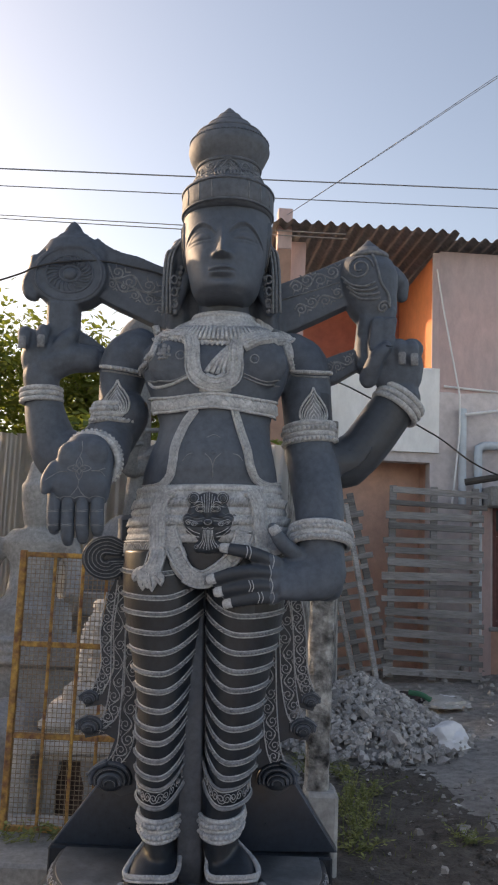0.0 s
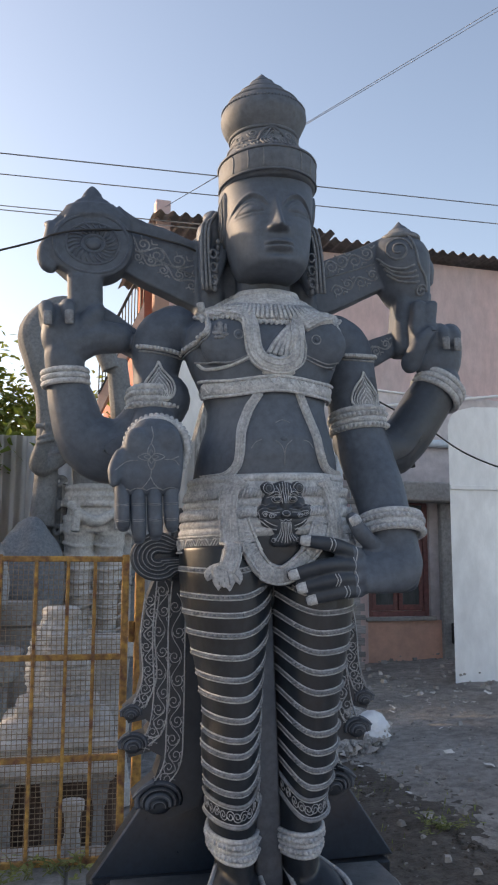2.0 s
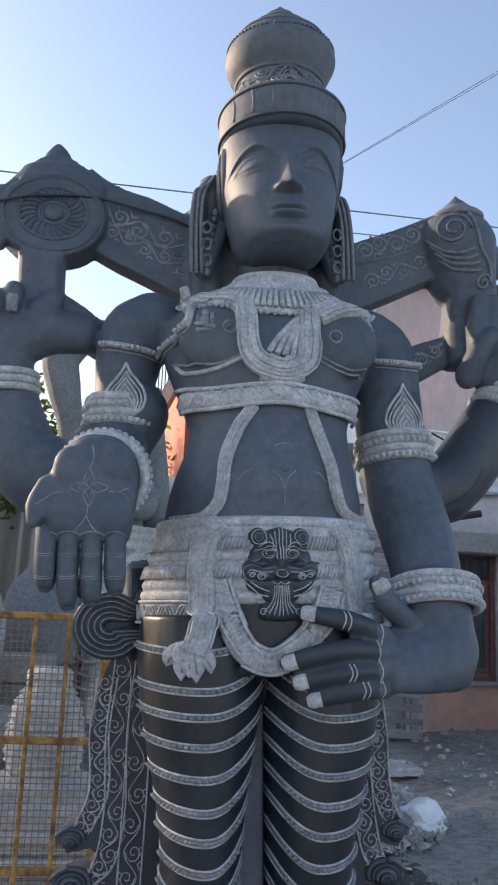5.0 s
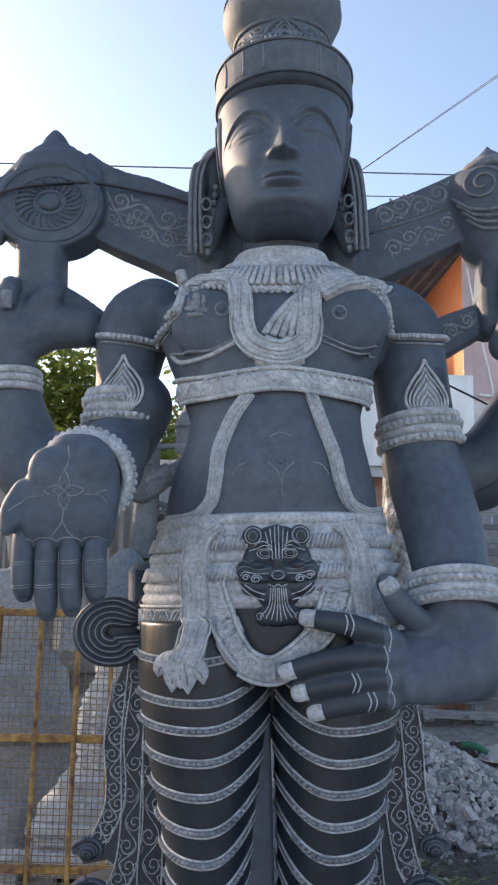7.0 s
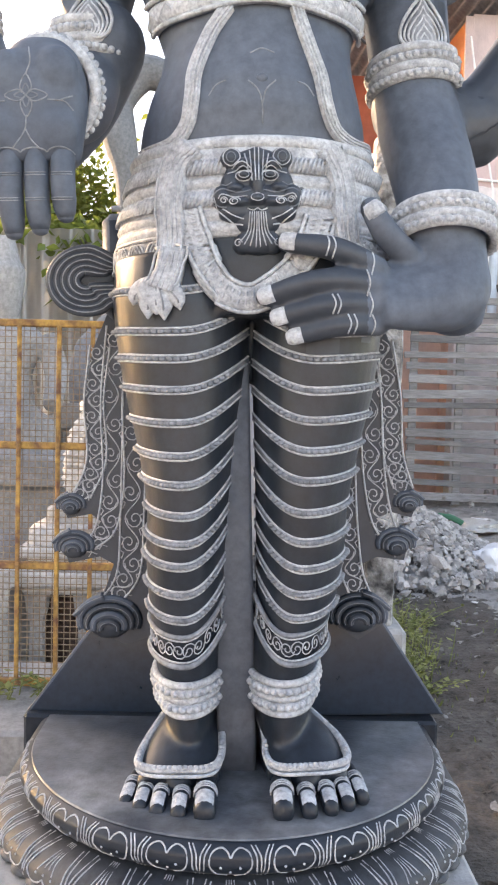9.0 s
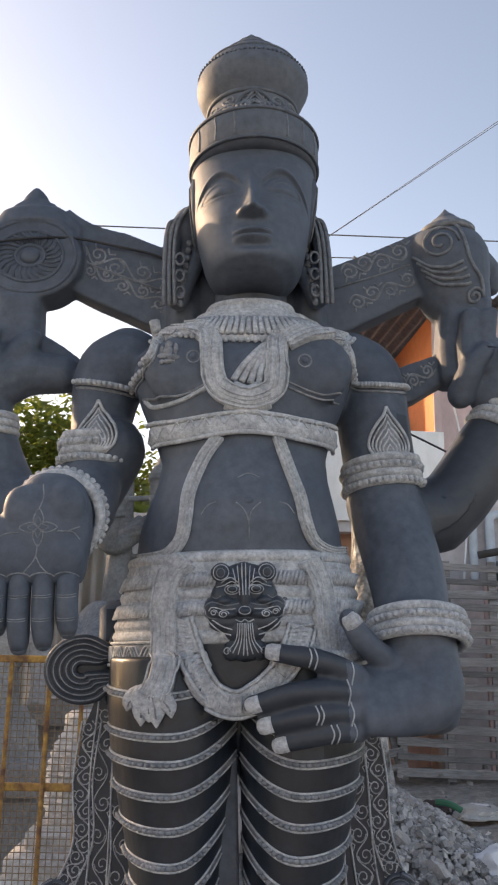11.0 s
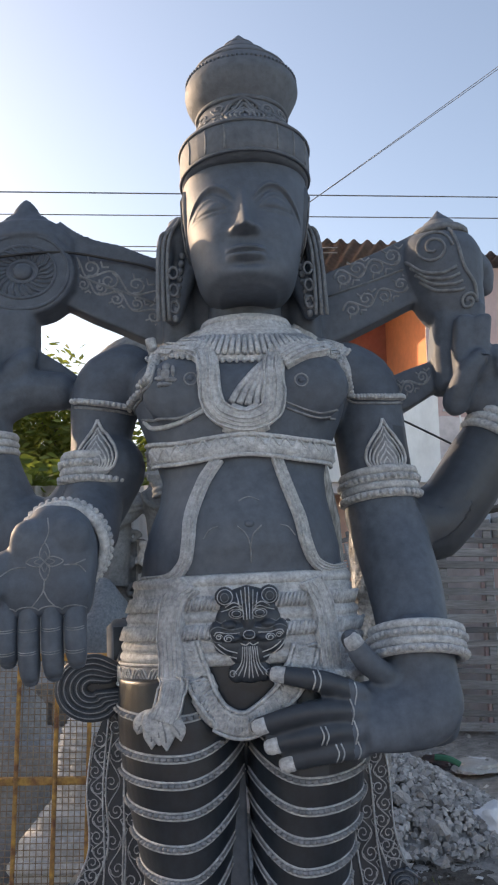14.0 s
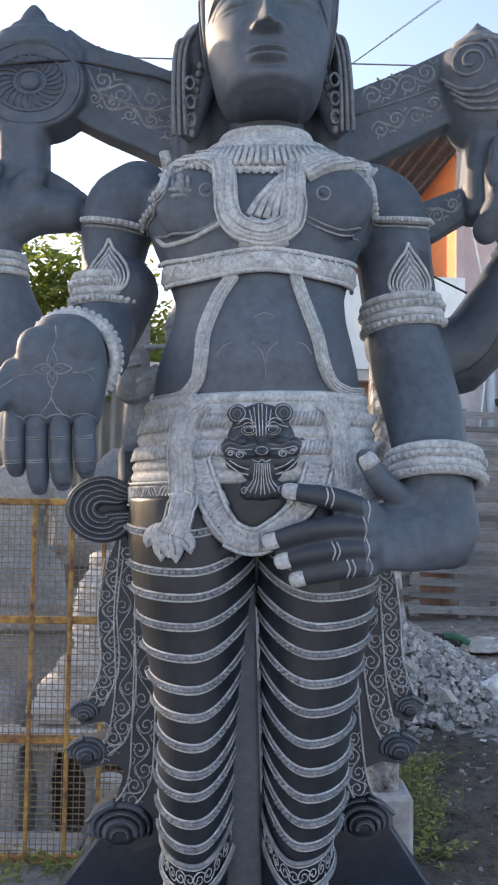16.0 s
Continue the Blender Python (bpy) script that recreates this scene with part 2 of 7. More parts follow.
def ball(bm, c, r, mat=0, seg=10, rings=6):
    rx, ry, rz = r if isinstance(r, (list, tuple)) else (r, r, r)
    top, bot = bm.verts.new((c[0], c[1], c[2] + rz)), bm.verts.new((c[0], c[1], c[2] - rz))
    rows = [[bm.verts.new((c[0] + rx * math.sin(p) * math.cos(2 * math.pi * i / seg), c[1] + ry * math.sin(p) * math.sin(2 * math.pi * i / seg), c[2] + rz * math.cos(p))) for i in range(seg)]
            for p in (math.pi * j / rings for j in range(1, rings))]
    for i in range(seg):
        j = (i + 1) % seg
        fs = [bm.faces.new((top, rows[0][i], rows[0][j])), bm.faces.new((bot, rows[-1][j], rows[-1][i]))]
        fs += [bm.faces.new((u[i], v[i], v[j], u[j])) for u, v in zip(rows, rows[1:])]
        for f in fs:
            f.material_index = mat


def spline(pts, n):
    """n points along a smooth curve through pts (Catmull-Rom)."""
    pts = [Vector(p) for p in pts]
    q = [2 * pts[0] - pts[1]] + pts + [2 * pts[-1] - pts[-2]]
    out = []
    for k in range(n):
        s = k / (n - 1) * (len(pts) - 1)
        i = min(int(s), len(pts) - 2)
        t = s - i
        a, b, c, d = q[i:i + 4]
        out.append(0.5 * (2 * b + (c - a) * t + (2 * a - 5 * b + 4 * c - d) * t * t + (3 * b - a - 3 * c + d) * t ** 3))
    return out


def interp(table, z):
    """Linear reading of rows (z, values...)."""
    rows = sorted(table)
    return [float(np.interp(z, [r[0] for r in rows], [r[k] for r in rows])) for k in range(1, len(rows[0]))]


def column(bm, table, mat=0, seg=40, step=0.02, power=2.0):
    """A body of horizontal rings from rows (z, x left, x right, y front, y back)."""
    rows = sorted(table)
    zs = [r[0] for r in rows]
    n = max(8, int((zs[-1] - zs[0]) / step))
    rings = []
    for k in range(n + 1):
        z = zs[0] + (zs[-1] - zs[0]) * k / n
        x0, x1, y0, y1 = interp(rows, z)
        ring = []
        for i in range(seg):
            a = 2 * math.pi * i / seg
            c, s = math.cos(a), math.sin(a)
            c, s = math.copysign(abs(c) ** (2 / power), c), math.copysign(abs(s) ** (2 / power), s)
            ring.append(((x0 + x1) / 2 + c * (x1 - x0) / 2, (y0 + y1) / 2 + s * (y1 - y0) / 2, z))
        rings.append(ring)
    loft(bm, rings, mat)


# ---- the ground ----
def relief(x, y):
    """Height of the yard: rising gently to one side, with ruts and lumps."""
    h = 0.05 * noise.noise(Vector((x * 0.35, y * 0.35, 3))) + 0.03 * noise.noise(Vector((x * 1.6, y * 1.6, 7))) + 0.014 * noise.noise(Vector((x * 5, y * 5, 1))) + 0.012 * noise.noise(Vector((x * 13, y * 13, 5)))
    return h * min(1.0, max(0.0, (26 - abs(y - 6)) / 8)) - 0.02 + 0.042 * min(5.0, max(-2.5, x))


gm = bmesh.new()
xs = sorted(set([round(v, 3) for v in np.concatenate([np.linspace(-400, -30, 10), np.linspace(-30, -3, 20), np.linspace(-3, 7, 260), np.linspace(7, 30, 20), np.linspace(30, 400, 10)])]))
ys = sorted(set([round(v, 3) for v in np.concatenate([np.linspace(-400, -20, 10), np.linspace(-20, 3, 20), np.linspace(3, 14, 290), np.linspace(14, 40, 14), np.linspace(40, 400, 10)])]))
grid = [[gm.verts.new((x, y, relief(x, y))) for x in xs] for y in ys]
for r0, r1 in zip(grid, grid[1:]):
    for i in range(len(xs) - 1):
        gm.faces.new((r0[i], r0[i + 1], r1[i + 1], r1[i]))
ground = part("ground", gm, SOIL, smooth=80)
tagged(ground, "trodden bare dark soil with stones and scraps", "ground", kind="structure")

# concrete slab under the statue and the low platform beside it
pb = bmesh.new()
box(pb, -0.868, 0.315, 2.2, 3.52, -0.05, 0.36, 0.012)
box(pb, -0.83, 0.34, 3.524, 3.95, -0.05, 0.355, 0.012)
slab = part("concrete_slab", pb, CONCRETE)
tagged(slab, "pale concrete slab carrying the statue and its lotus plinth", "slab")
pb = bmesh.new()
box(pb, -3.4, -0.9, 4.0, 4.75, -0.05, 0.31, 0.015)
box(pb, -0.896, -0.4, 4.004, 4.75, -0.05, 0.3, 0.015)
tagged(part("platform", pb, GREYSTONE), "low grey concrete platform along the yard", "platform")

# ---- lotus plinth ----
plinth = thing("lotus_plinth", pose(-0.228, 3.4, 0.36), "half-round dark granite lotus plinth with pale engraved petals", "plinth")


def half(rx, ry, z, n=60, back=0.13):
    """Points of a half oval, front towards the camera's side, with a flat back."""
    return [Vector((rx * math.cos(math.pi + math.pi * i / n), ry * math.sin(math.pi + math.pi * i / n), z)) for i in range(n + 1)] + [Vector((rx, back, z)), Vector((-rx, back, z))]


PR, PY = 0.52, 0.52
PK = 0.545        # heights of the plinth's mouldings
LOWER = [(0.0, 0.035), (0.01, 0.062), (0.05, 0.07), (0.09, 0.062), (0.12, 0.04), (0.14, 0.01), (0.152, -0.03)]     # height, reach beyond the rim
UPPER = [(0.15, -0.035), (0.165, -0.02), (0.19, 0.0), (0.225, 0.012), (0.26, 0.01), (0.285, -0.002), (0.296, -0.016)]


def reach(rows, z):
    return float(np.interp(z, [r[0] for r in rows], [r[1] for r in rows]))


def rim(a, z, rows, out=0.002):
    d = reach(rows, z) + out
    return Vector(((PR + d) * math.cos(a), (PY + d) * math.sin(a), z * PK))


for nm, rows in (("lower_lotus", LOWER), ("upper_lotus", UPPER)):
    lb = bmesh.new()
    loft(lb, [half(PR + reach(rows, z), PY + reach(rows, z), z * PK) for z in np.linspace(rows[0][0], rows[-1][0], 16)])
    part(nm, lb, DUSTY if nm == "lower_lotus" else OILED, plinth, smooth=40)
lb = bmesh.new()
loft(lb, [half(PR + d, PY + d, z * PK) for d, z in ((-0.03, 0.29), (-0.014, 0.297), (-0.016, 0.303), (-0.022, 0.305))])
part("top_slab", lb, TOPSTONE, plinth, "worn dark granite top", smooth=40)
bm = bmesh.new()
box(bm, -0.575, 0.56, 0.125, 0.272, 0.0, 0.1665, 0.008)
part("back_block", bm, OILED, plinth)
TIPSTONE = material("rubbed_dark_petal_tips", (0.05, 0.058, 0.068), 0.6, 45, 0.35, (0.1, 0.108, 0.117), 0.9, 14, 0.3, 200, distance=0.003, spec=0.35)
NP = 13
for k in range(NP):
    a = math.pi + math.pi * (k + 0.5) / NP
    w = math.pi / NP * 0.5
    lb = bmesh.new()
    lp = [(-0.62, 0.146), (-0.72, 0.12), (-0.8, 0.085), (-0.74, 0.062), (-0.45, 0.044), (-0.15, 0.052), (0, 0.066)]
    tube(lb, spline([rim(a + w * u, z, LOWER, 0.0) for u, z in lp + [(-u, z) for u, z in lp[-2::-1]]], 44), 0.0019, 0, 5)
    for sg in (-1, 1):
        tube(lb, spline([rim(a + w * sg * u, z, LOWER, 0.0) for u, z in ((0.78, 0.148), (0.88, 0.12), (0.95, 0.085), (0.95, 0.06), (1.0, 0.036))], 16), 0.0018, 0, 5)
        for u, z in ((0.1, 0.1), (0.34, 0.09)):
            tube(lb, spline([rim(a + w * sg * u * 0.35, 0.148, LOWER, 0.0), rim(a + w * sg * u * 0.55, 0.122, LOWER, 0.0), rim(a + w * sg * u, z, LOWER, 0.0)], 8), 0.0014, 0, 5)
        ball(lb, rim(a + w * sg * 0.36, 0.078, LOWER, 0.0), 0.003, 0, 6, 4)
    ball(lb, rim(a, 0.082, LOWER, 0.0), 0.003, 0, 6, 4)
    part("lower_petal", lb, DUST, plinth)
    for q in (-0.5, 0.5):
        lb = bmesh.new()
        ball(lb, rim(a + w * q, 0.02, LOWER, -0.03), (0.042, 0.042, 0.016), 0, 16, 10)
        part("petal_tip", lb, TIPSTONE, plinth, smooth=60)
    lb = bmesh.new()
    lp = [(-0.12, 0.17), (-0.5, 0.195), (-0.66, 0.235), (-0.58, 0.272), (-0.3, 0.285), (-0.1, 0.274), (0, 0.258)]
    tube(lb, spline([rim(a + w * u, z, UPPER, 0.0) for u, z in lp + [(-u, z) for u, z in lp[-2::-1]]], 44), 0.0019, 0, 5)
    for sg in (-1, 1):
        for u in (0.8, 0.93):
            tube(lb, spline([rim(a + w * sg * (u - 0.16), 0.289, UPPER, 0.0), rim(a + w * sg * u, 0.262, UPPER, 0.0), rim(a + w * sg * (u + 0.02), 0.215, UPPER, 0.0), rim(a + w * sg * (u + 0.07), 0.172, UPPER, 0.0)], 14), 0.0017, 0, 5)
        ball(lb, rim(a + w * sg * 0.3, 0.222, UPPER, 0.0), 0.003, 0, 6, 4)
    ball(lb, rim(a, 0.2, UPPER, 0.0), 0.003, 0, 6, 4)
    part("upper_petal", lb, DUST, plinth)

# ---- the house behind ----
HM = pose(0.45, 12.55, 0, 0, 0, 4.0)
house = thing("house", HM, "two-storey pink house with orange recesses and corrugated roof", "house")


def wall_with_holes(name, x0, x1, z0, z1, y0, y1, holes, mat, parent, label=""):
    """A wall along x with rectangular openings through it."""
    bm = bmesh.new()
    xs_ = sorted({x0, x1, *[v for h in holes for v in h[:2]]})
    zs_ = sorted({z0, z1, *[v for h in holes for v in h[2:]]})
    for a, b in zip(xs_, xs_[1:]):
        for c, d in zip(zs_, zs_[1:]):
            if not any(h[0] <= a and b <= h[1] and h[2] <= c and d <= h[3] for h in holes):
                box(bm, a, b, y0, y1, c, d)
    bmesh.ops.remove_doubles(bm, verts=bm.verts, dist=0.0005)
    seen = {}
    for f in list(bm.faces):
        seen.setdefault(tuple(round(v, 3) for v in f.calc_center_median()), []).append(f)
    bmesh.ops.delete(bm, geom=[f for fs in seen.values() if len(fs) > 1 for f in fs], context="FACES_ONLY")
    return part(name, bm, mat, parent, label)


wall_with_holes("lower_wall", 0.0, 6.2, -0.1, 3.4, 0.0, 0.25, [(0.35, 2.3, -0.1, 3.15), (3.28, 4.35, 0.72, 2.55)], GREYWASH, house)
wall_with_holes("upper_wall", 0.0, 8.5, 3.4, 6.54, 0.0, 0.25, [(0.28, 2.42, 4.62, 6.54)], PINK, house)
wall_with_holes("recess_back_wall", 0.0, 2.6, 3.5, 6.66, 2.602, 2.8, [], REDWALL, house, "red oxide wall of the recess")
wall_with_holes("parapet", 0.0, 2.42, 3.3, 4.62, -0.06, -0.002, [], WHITEWASH, house)
for nm, mat, dims in (("recess_side_wall", ORANGE, (2.42, 2.6, 0.252, 2.6, 4.4, 6.6)), ("recess_floor", CONCRETE, (0.0, 2.42, 0.25, 2.6, 4.35, 4.6)), ("veranda_back_wall", SALMON, (0.0, 3.2, 0.6, 0.8, -0.1, 3.4)), ("veranda_side_wall", SALMON, (2.3, 2.45, 0.252, 0.6, -0.1, 3.35)), ("veranda_ceiling", GREYWASH, (0.0, 2.3, 0.25, 0.6, 3.36, 3.5)),
                       ("side_wall", REDWALL, (-0.25, -0.002, 0.9, 6.0, -0.1, 5.2)), ("corner_pillar", TANWALL, (-0.2, 0.02, -0.3, -0.065, -0.1, 6.3)), ("pillar_top", PINK, (-0.2, 0.02, -0.3, -0.065, 6.302, 6.95)), ("back_wall", GREYWASH, (0.0, 8.5, 6.0, 6.2, -0.1, 6.2)), ("far_side_wall", PINK, (8.3, 8.5, 0.25, 6.0, -0.1, 6.2)), ("apron", SALMON, (2.95, 4.6, -0.05, -0.002, -0.1, 0.66))):
    bm = bmesh.new()
    box(bm, *dims, bevel=0.006)
    part(nm, bm, mat, house)
# window: surround, two shutters with dark panes
bm = bmesh.new()
for d in ((3.28, 3.36, 0.72, 2.55), (4.27, 4.35, 0.72, 2.55), (3.36, 4.27, 0.72, 0.8), (3.36, 4.27, 2.47, 2.55), (3.36, 4.27, 2.08, 2.15)):
    box(bm, d[0], d[1], 0.06, 0.16, d[2], d[3], 0.006)
window = part("window", bm, REDWOOD, house, "dark red wooden window, shut, with dark panes")
for x0, x1 in ((3.37, 3.81), (3.83, 4.26)):
    bm = bmesh.new()
    for d in ((x0, x0 + 0.07, 0.81, 2.07), (x1 - 0.07, x1, 0.81, 2.07), (x0 + 0.07, x1 - 0.07, 0.81, 0.9), (x0 + 0.07, x1 - 0.07, 1.99, 2.07)):
        box(bm, d[0], d[1], 0.08, 0.13, d[2], d[3], 0.004)
    part("shutter", bm, REDWOOD, window)
    bm = bmesh.new()
    box(bm, x0 + 0.07, x1 - 0.07, 0.1, 0.112, 0.9, 1.99)
    part("pane", bm, PANE, window)
bm = bmesh.new()
box(bm, 3.36, 4.27, 0.1, 0.112, 2.15, 2.47)
part("pane", bm, PANE, window)
bm = bmesh.new()
box(bm, 3.1, 4.85, -0.45, -0.002, 2.5, 2.8, 0.02)
part("window_hood", bm, CONCRETE, house, "weathered concrete hood over the window")
bm = bmesh.new()
box(bm, 3.2, 4.4, -0.1, -0.002, 0.66, 0.72, 0.008)
part("window_sill", bm, CONCRETE, house)
# corrugated roof with its waves at the eave
bm = bmesh.new()
def wave(u):
    return 0.035 * math.cos(u * 2 * math.pi / 0.19)
us = np.linspace(-0.3, 8.8, 520)
loft(bm, [[(u, w, 6.62 + 0.16 * (w + 0.6) / 3.5 + wave(u)) for u, w in ((u, v if v > 0 or u < 2.55 else -0.34) for u in us)] for v in (-0.62, 1.0, 3.5)], closed=False)
o = bmesh.ops.solidify(bm, geom=list(bm.faces), thickness=0.012)
part("roof", bm, TIN, house, "brown weathered corrugated sheet roof", smooth=60)
bm = bmesh.new()
box(bm, 3.93, 4.15, -0.02, -0.001, 3.82, 4.04, 0.006)
vent = part("vent", bm, CONCRETE, house, "small cement vent in the wall with a flat dark disc for its hole")
# flat dark disc on the plate paints the shade inside the vent's hole
bm = bmesh.new()
tube(bm, [(4.04, -0.023, 3.93), (4.04, -0.019, 3.93)], 0.06, 0, 16)
part("vent_hole", bm, DARK, vent)
bm = bmesh.new()
us_ = np.linspace(2.42, 8.5, 60)
loft(bm, [[(u, -0.014, 3.36) for u in us_], [(u, -0.014, 4.27 + 0.09 * noise.noise(Vector((u * 1.3, 0, 4))) + 0.03 * noise.noise(Vector((u * 6, 2, 4)))) for u in us_], [(u, -0.001, 4.28 + 0.09 * noise.noise(Vector((u * 1.3, 0, 4))) + 0.03 * noise.noise(Vector((u * 6, 2, 4)))) for u in us_]], closed=False)
part("pale_render_band", bm, PALEWASH, house, "flaking pale grey-pink render band")
bm = bmesh.new()
box(bm, 4.5, 4.95, -0.12, -0.001, -0.1, 2.5, 0.012)
part("cement_pier", bm, CONCRETE, house, "grey cement-patched pier beside the window")
bm = bmesh.new()
box(bm, 2.92, 3.24, -0.06, -0.001, -0.1, 2.5, 0.008)
part("pink_pier", bm, PINK, house)
bm = bmesh.new()
box(bm, 2.3, 2.42, -0.03, -0.001, 4.62, 6.5, 0.006)
part("recess_edge", bm, PINK, house)
bm = bmesh.new()
box(bm, 4.62, 4.8, -0.24, -0.122, 0.3, 0.62, 0.015)
part("meter_box", bm, DARK, house, "small black box on the pier")


def pipe(name, pts, r, mat, label, category):
    bm = bmesh.new()
    tube(bm, [HM @ Vector(p) for p in pts], r, 0, 10)
    return tagged(part(name, bm, mat, smooth=50), label, category)


pipe("drain_pipe", [(3.02, -0.09, 0.5), (3.02, -0.09, 3.3), (3.03, -0.09, 3.4), (3.1, -0.09, 3.44), (3.2, -0.09, 3.45), (4.9, -0.09, 3.47)], 0.065, PVC, "pale blue plastic drain pipe fixed to the wall", "pipe")
pipe("drain_pipe", [(2.78, -0.08, 2.5), (2.78, -0.08, 4.0)], 0.06, PVC, "short pale grey plastic drain pipe against the wall", "pipe")
pipe("conduit", [(4.42, -0.03, 6.15), (4.42, -0.03, 4.35), (4.35, -0.03, 4.25), (2.5, -0.03, 4.35)], 0.018, WHITEWASH, "thin white wiring conduit along the wall", "conduit")
pipe("brace_pipe", [(2.8, -0.16, 3.9), (3.6, -0.16, 4.03), (5.6, -0.16, 4.3)], 0.024, WHITEWASH, "thin white plastic pipe running slantwise over the wall", "pipe")
pipe("white_wire", [(2.35, -0.1, 6.2), (2.45, -0.1, 5.6), (2.72, -0.12, 4.2), (2.72, -0.12, 3.6), (2.6, -0.14, 2.5)], 0.014, WHITEWASH, "loose white wire hanging down the wall", "wire")

# railing of the outside stair that climbs beside the house
railing = thing("stair_railing", pose(0, 0, 0), "dark iron railing of a stair climbing beside the house", "railing")
RA, RB = Vector((-0.5, 12.25, 4.55)), Vector((0.13, 12.45, 5.98))
for nm, up, r in (("handrail", 0.0, 0.022), ("lower_rail", -0.62, 0.014)):
    bm = bmesh.new()
    tube(bm, [RA + Vector((0, 0, up)), RB + Vector((0, 0, up))], r, 0, 8)
    part(nm, bm, IRON, railing)
for k in range(15):
    p = RA.lerp(RB, k / 14)
    bm = bmesh.new()
    tube(bm, [p + Vector((0, 0, -0.62)), p], 0.009, 0, 6)
    part("baluster", bm, IRON, railing)
bm = bmesh.new()
loft(bm, [[(RA.x + (RB.x - RA.x) * f, y, RA.z + (RB.z - RA.z) * f + d) for f, d in ((0, -0.62), (1, -0.62), (1, -0.95), (0, -0.95))] for y in (12.3, 13.2)])
tagged(part("stair_flight", bm, SALMON), "faded tan masonry flight of stairs beside the house", "stairs")

# ---- the white wall on the right ----
bm = bmesh.new()
edge = [(4.0, -0.1), (8.6, -0.1), (8.6, 3.62), (5.6, 3.6), (4.7, 3.57), (4.36, 3.56), (4.2, 3.52), (4.1, 3.49), (4.03, 3.4), (4.0, 3.3)]
loft(bm, [[(x, 10.52, z) for x, z in edge], [(x + 0.14 * (x < 5), 10.75, z) for x, z in edge]])
box(bm, 4.0, 8.6, 10.49, 10.519, 2.44, 2.5, 0.006)
tagged(part("yard_wall", bm, WHITEWASH), "whitewashed stained masonry yard wall", "wall", kind="structure")

# unseen wall behind the viewpoint, added to bounce bluish light onto the statue
bm = bmesh.new()
box(bm, -13.0, 13.0, -4.1, -3.8, -0.2, 2.2, 0.02)
BOUNCEBLUE = material("pale_blue_bounce_surface", (0.7, 0.76, 0.86), 0.9, 6, 0.1, (0.6, 0.66, 0.76), 0.6, 0.8, 0.3, 50)
tagged(part("wall_south", bm, BOUNCEBLUE), "plain pale blue wall, unseen, added to bounce light onto the statue", "wall", kind="structure")

# ---- pallet gates ----
def pallet(name, m, w, h, slats, label):
    t = thing(name, m, label, "pallet", "pallets against the house")
    for k in range(3):
        bm = bmesh.new()
        x = -w / 2 + 0.08 + (w - 0.16) * k / 2
        box(bm, x - 0.05, x + 0.05, 0.026, 0.09, 0, h, 0.006)
        part("post", bm, WOOD, t)
    for k in range(slats):
        bm = bmesh.new()
        z = 0.1 + (h - 0.2) * k / (slats - 1)
        dz = random.uniform(-0.012, 0.012)
        hh = random.uniform(0.03, 0.058)
        box(bm, -w / 2 - random.uniform(0, 0.03), w / 2 + random.uniform(0, 0.03), 0.0, 0.024, z - hh + dz, z + hh + dz, 0.005)
        ob = part("slat", bm, WOOD, t)
        ob.rotation_euler = (0, radians(random.uniform(-1.7, 1.7)), 0)
        ob.location.z = -0.01 + random.uniform(-0.02, 0.02)
    return t


pallet("pallet", pose(2.57, 11.95, 0.02, -3, 0.5, -5), 1.34, 2.72, 16, "tall grey weathered wooden slat pallet leaning on the house")
pallet("pallet", pose(1.6, 12.05, 0.05, -4, -13, -4), 0.9, 2.6, 13, "grey wooden slat pallet leaning askew behind the rubble")

def plank(a, b, w, label):
    """A loose board leaning from a up to b."""
    a, b = Vector(a), Vector(b)
    m = Matrix.Translation(a) @ (b - a).to_track_quat("Z", "Y").to_matrix().to_4x4()
    bm = bmesh.new()
    box(bm, -w, w, -0.015, 0.015, 0, (b - a).length, 0.004, m=m)
    return tagged(part("plank", bm, WOOD), label, "plank", "loose planks")


plank((1.72, 11.3, 0.0), (1.28, 11.75, 2.45), 0.05, "long grey weathered plank leaning against the pallets")
plank((1.45, 11.45, 0.0), (1.22, 11.7, 1.1), 0.045, "short grey weathered plank leaning against the pallets")

# ---- corrugated fence ----
fence = thing("fence", pose(0, 9.0, 0), "tall grey corrugated sheet fence behind the stone works", "fence")
for k in range(9):
    bm = bmesh.new()
    us = np.linspace(-7.4 + 0.86 * k, -7.4 + 0.86 * k + 0.9, 60)
    top = 2.98 + random.uniform(-0.03, 0.03)
    loft(bm, [[(u, 0.015 * k % 0.03 + 0.022 * math.cos(u * 2 * math.pi / 0.15), z) for u in us] for z in (-0.1, top)], closed=False)
    bmesh.ops.solidify(bm, geom=list(bm.faces), thickness=0.004)
    part("sheet", bm, FENCE, fence, smooth=60)

# ---- wire-mesh gate ----
gate = thing("mesh_gate", pose(-0.9255, 4.46, 0.31, 0, 0, 0), "rusty yellow steel gate panel filled with wire mesh", "gate")
W2, HH = 0.2975, 1.41
def bar(name, x0, x1, z0, z1, y0=-0.018, y1=0.018, parent=gate):
    bm = bmesh.new()
    box(bm, x0, x1, y0, y1, z0, z1, 0.004)
    return part(name, bm, YELLOW, parent)
bar("stile", -W2 - 0.017, -W2 + 0.017, 0, HH), bar("stile", W2 - 0.017, W2 + 0.017, 0, HH)
for z in (0.0, 0.453, 0.913, HH - 0.035):
    bar("rail", -W2 + 0.017, W2 - 0.017, z, z + 0.027)
for x in (-0.1235, 0.0245, 0.1515):
    bar("upright", x - 0.0085, x + 0.0085, 0.03, HH - 0.03, -0.03, -0.0185)
bm = bmesh.new()
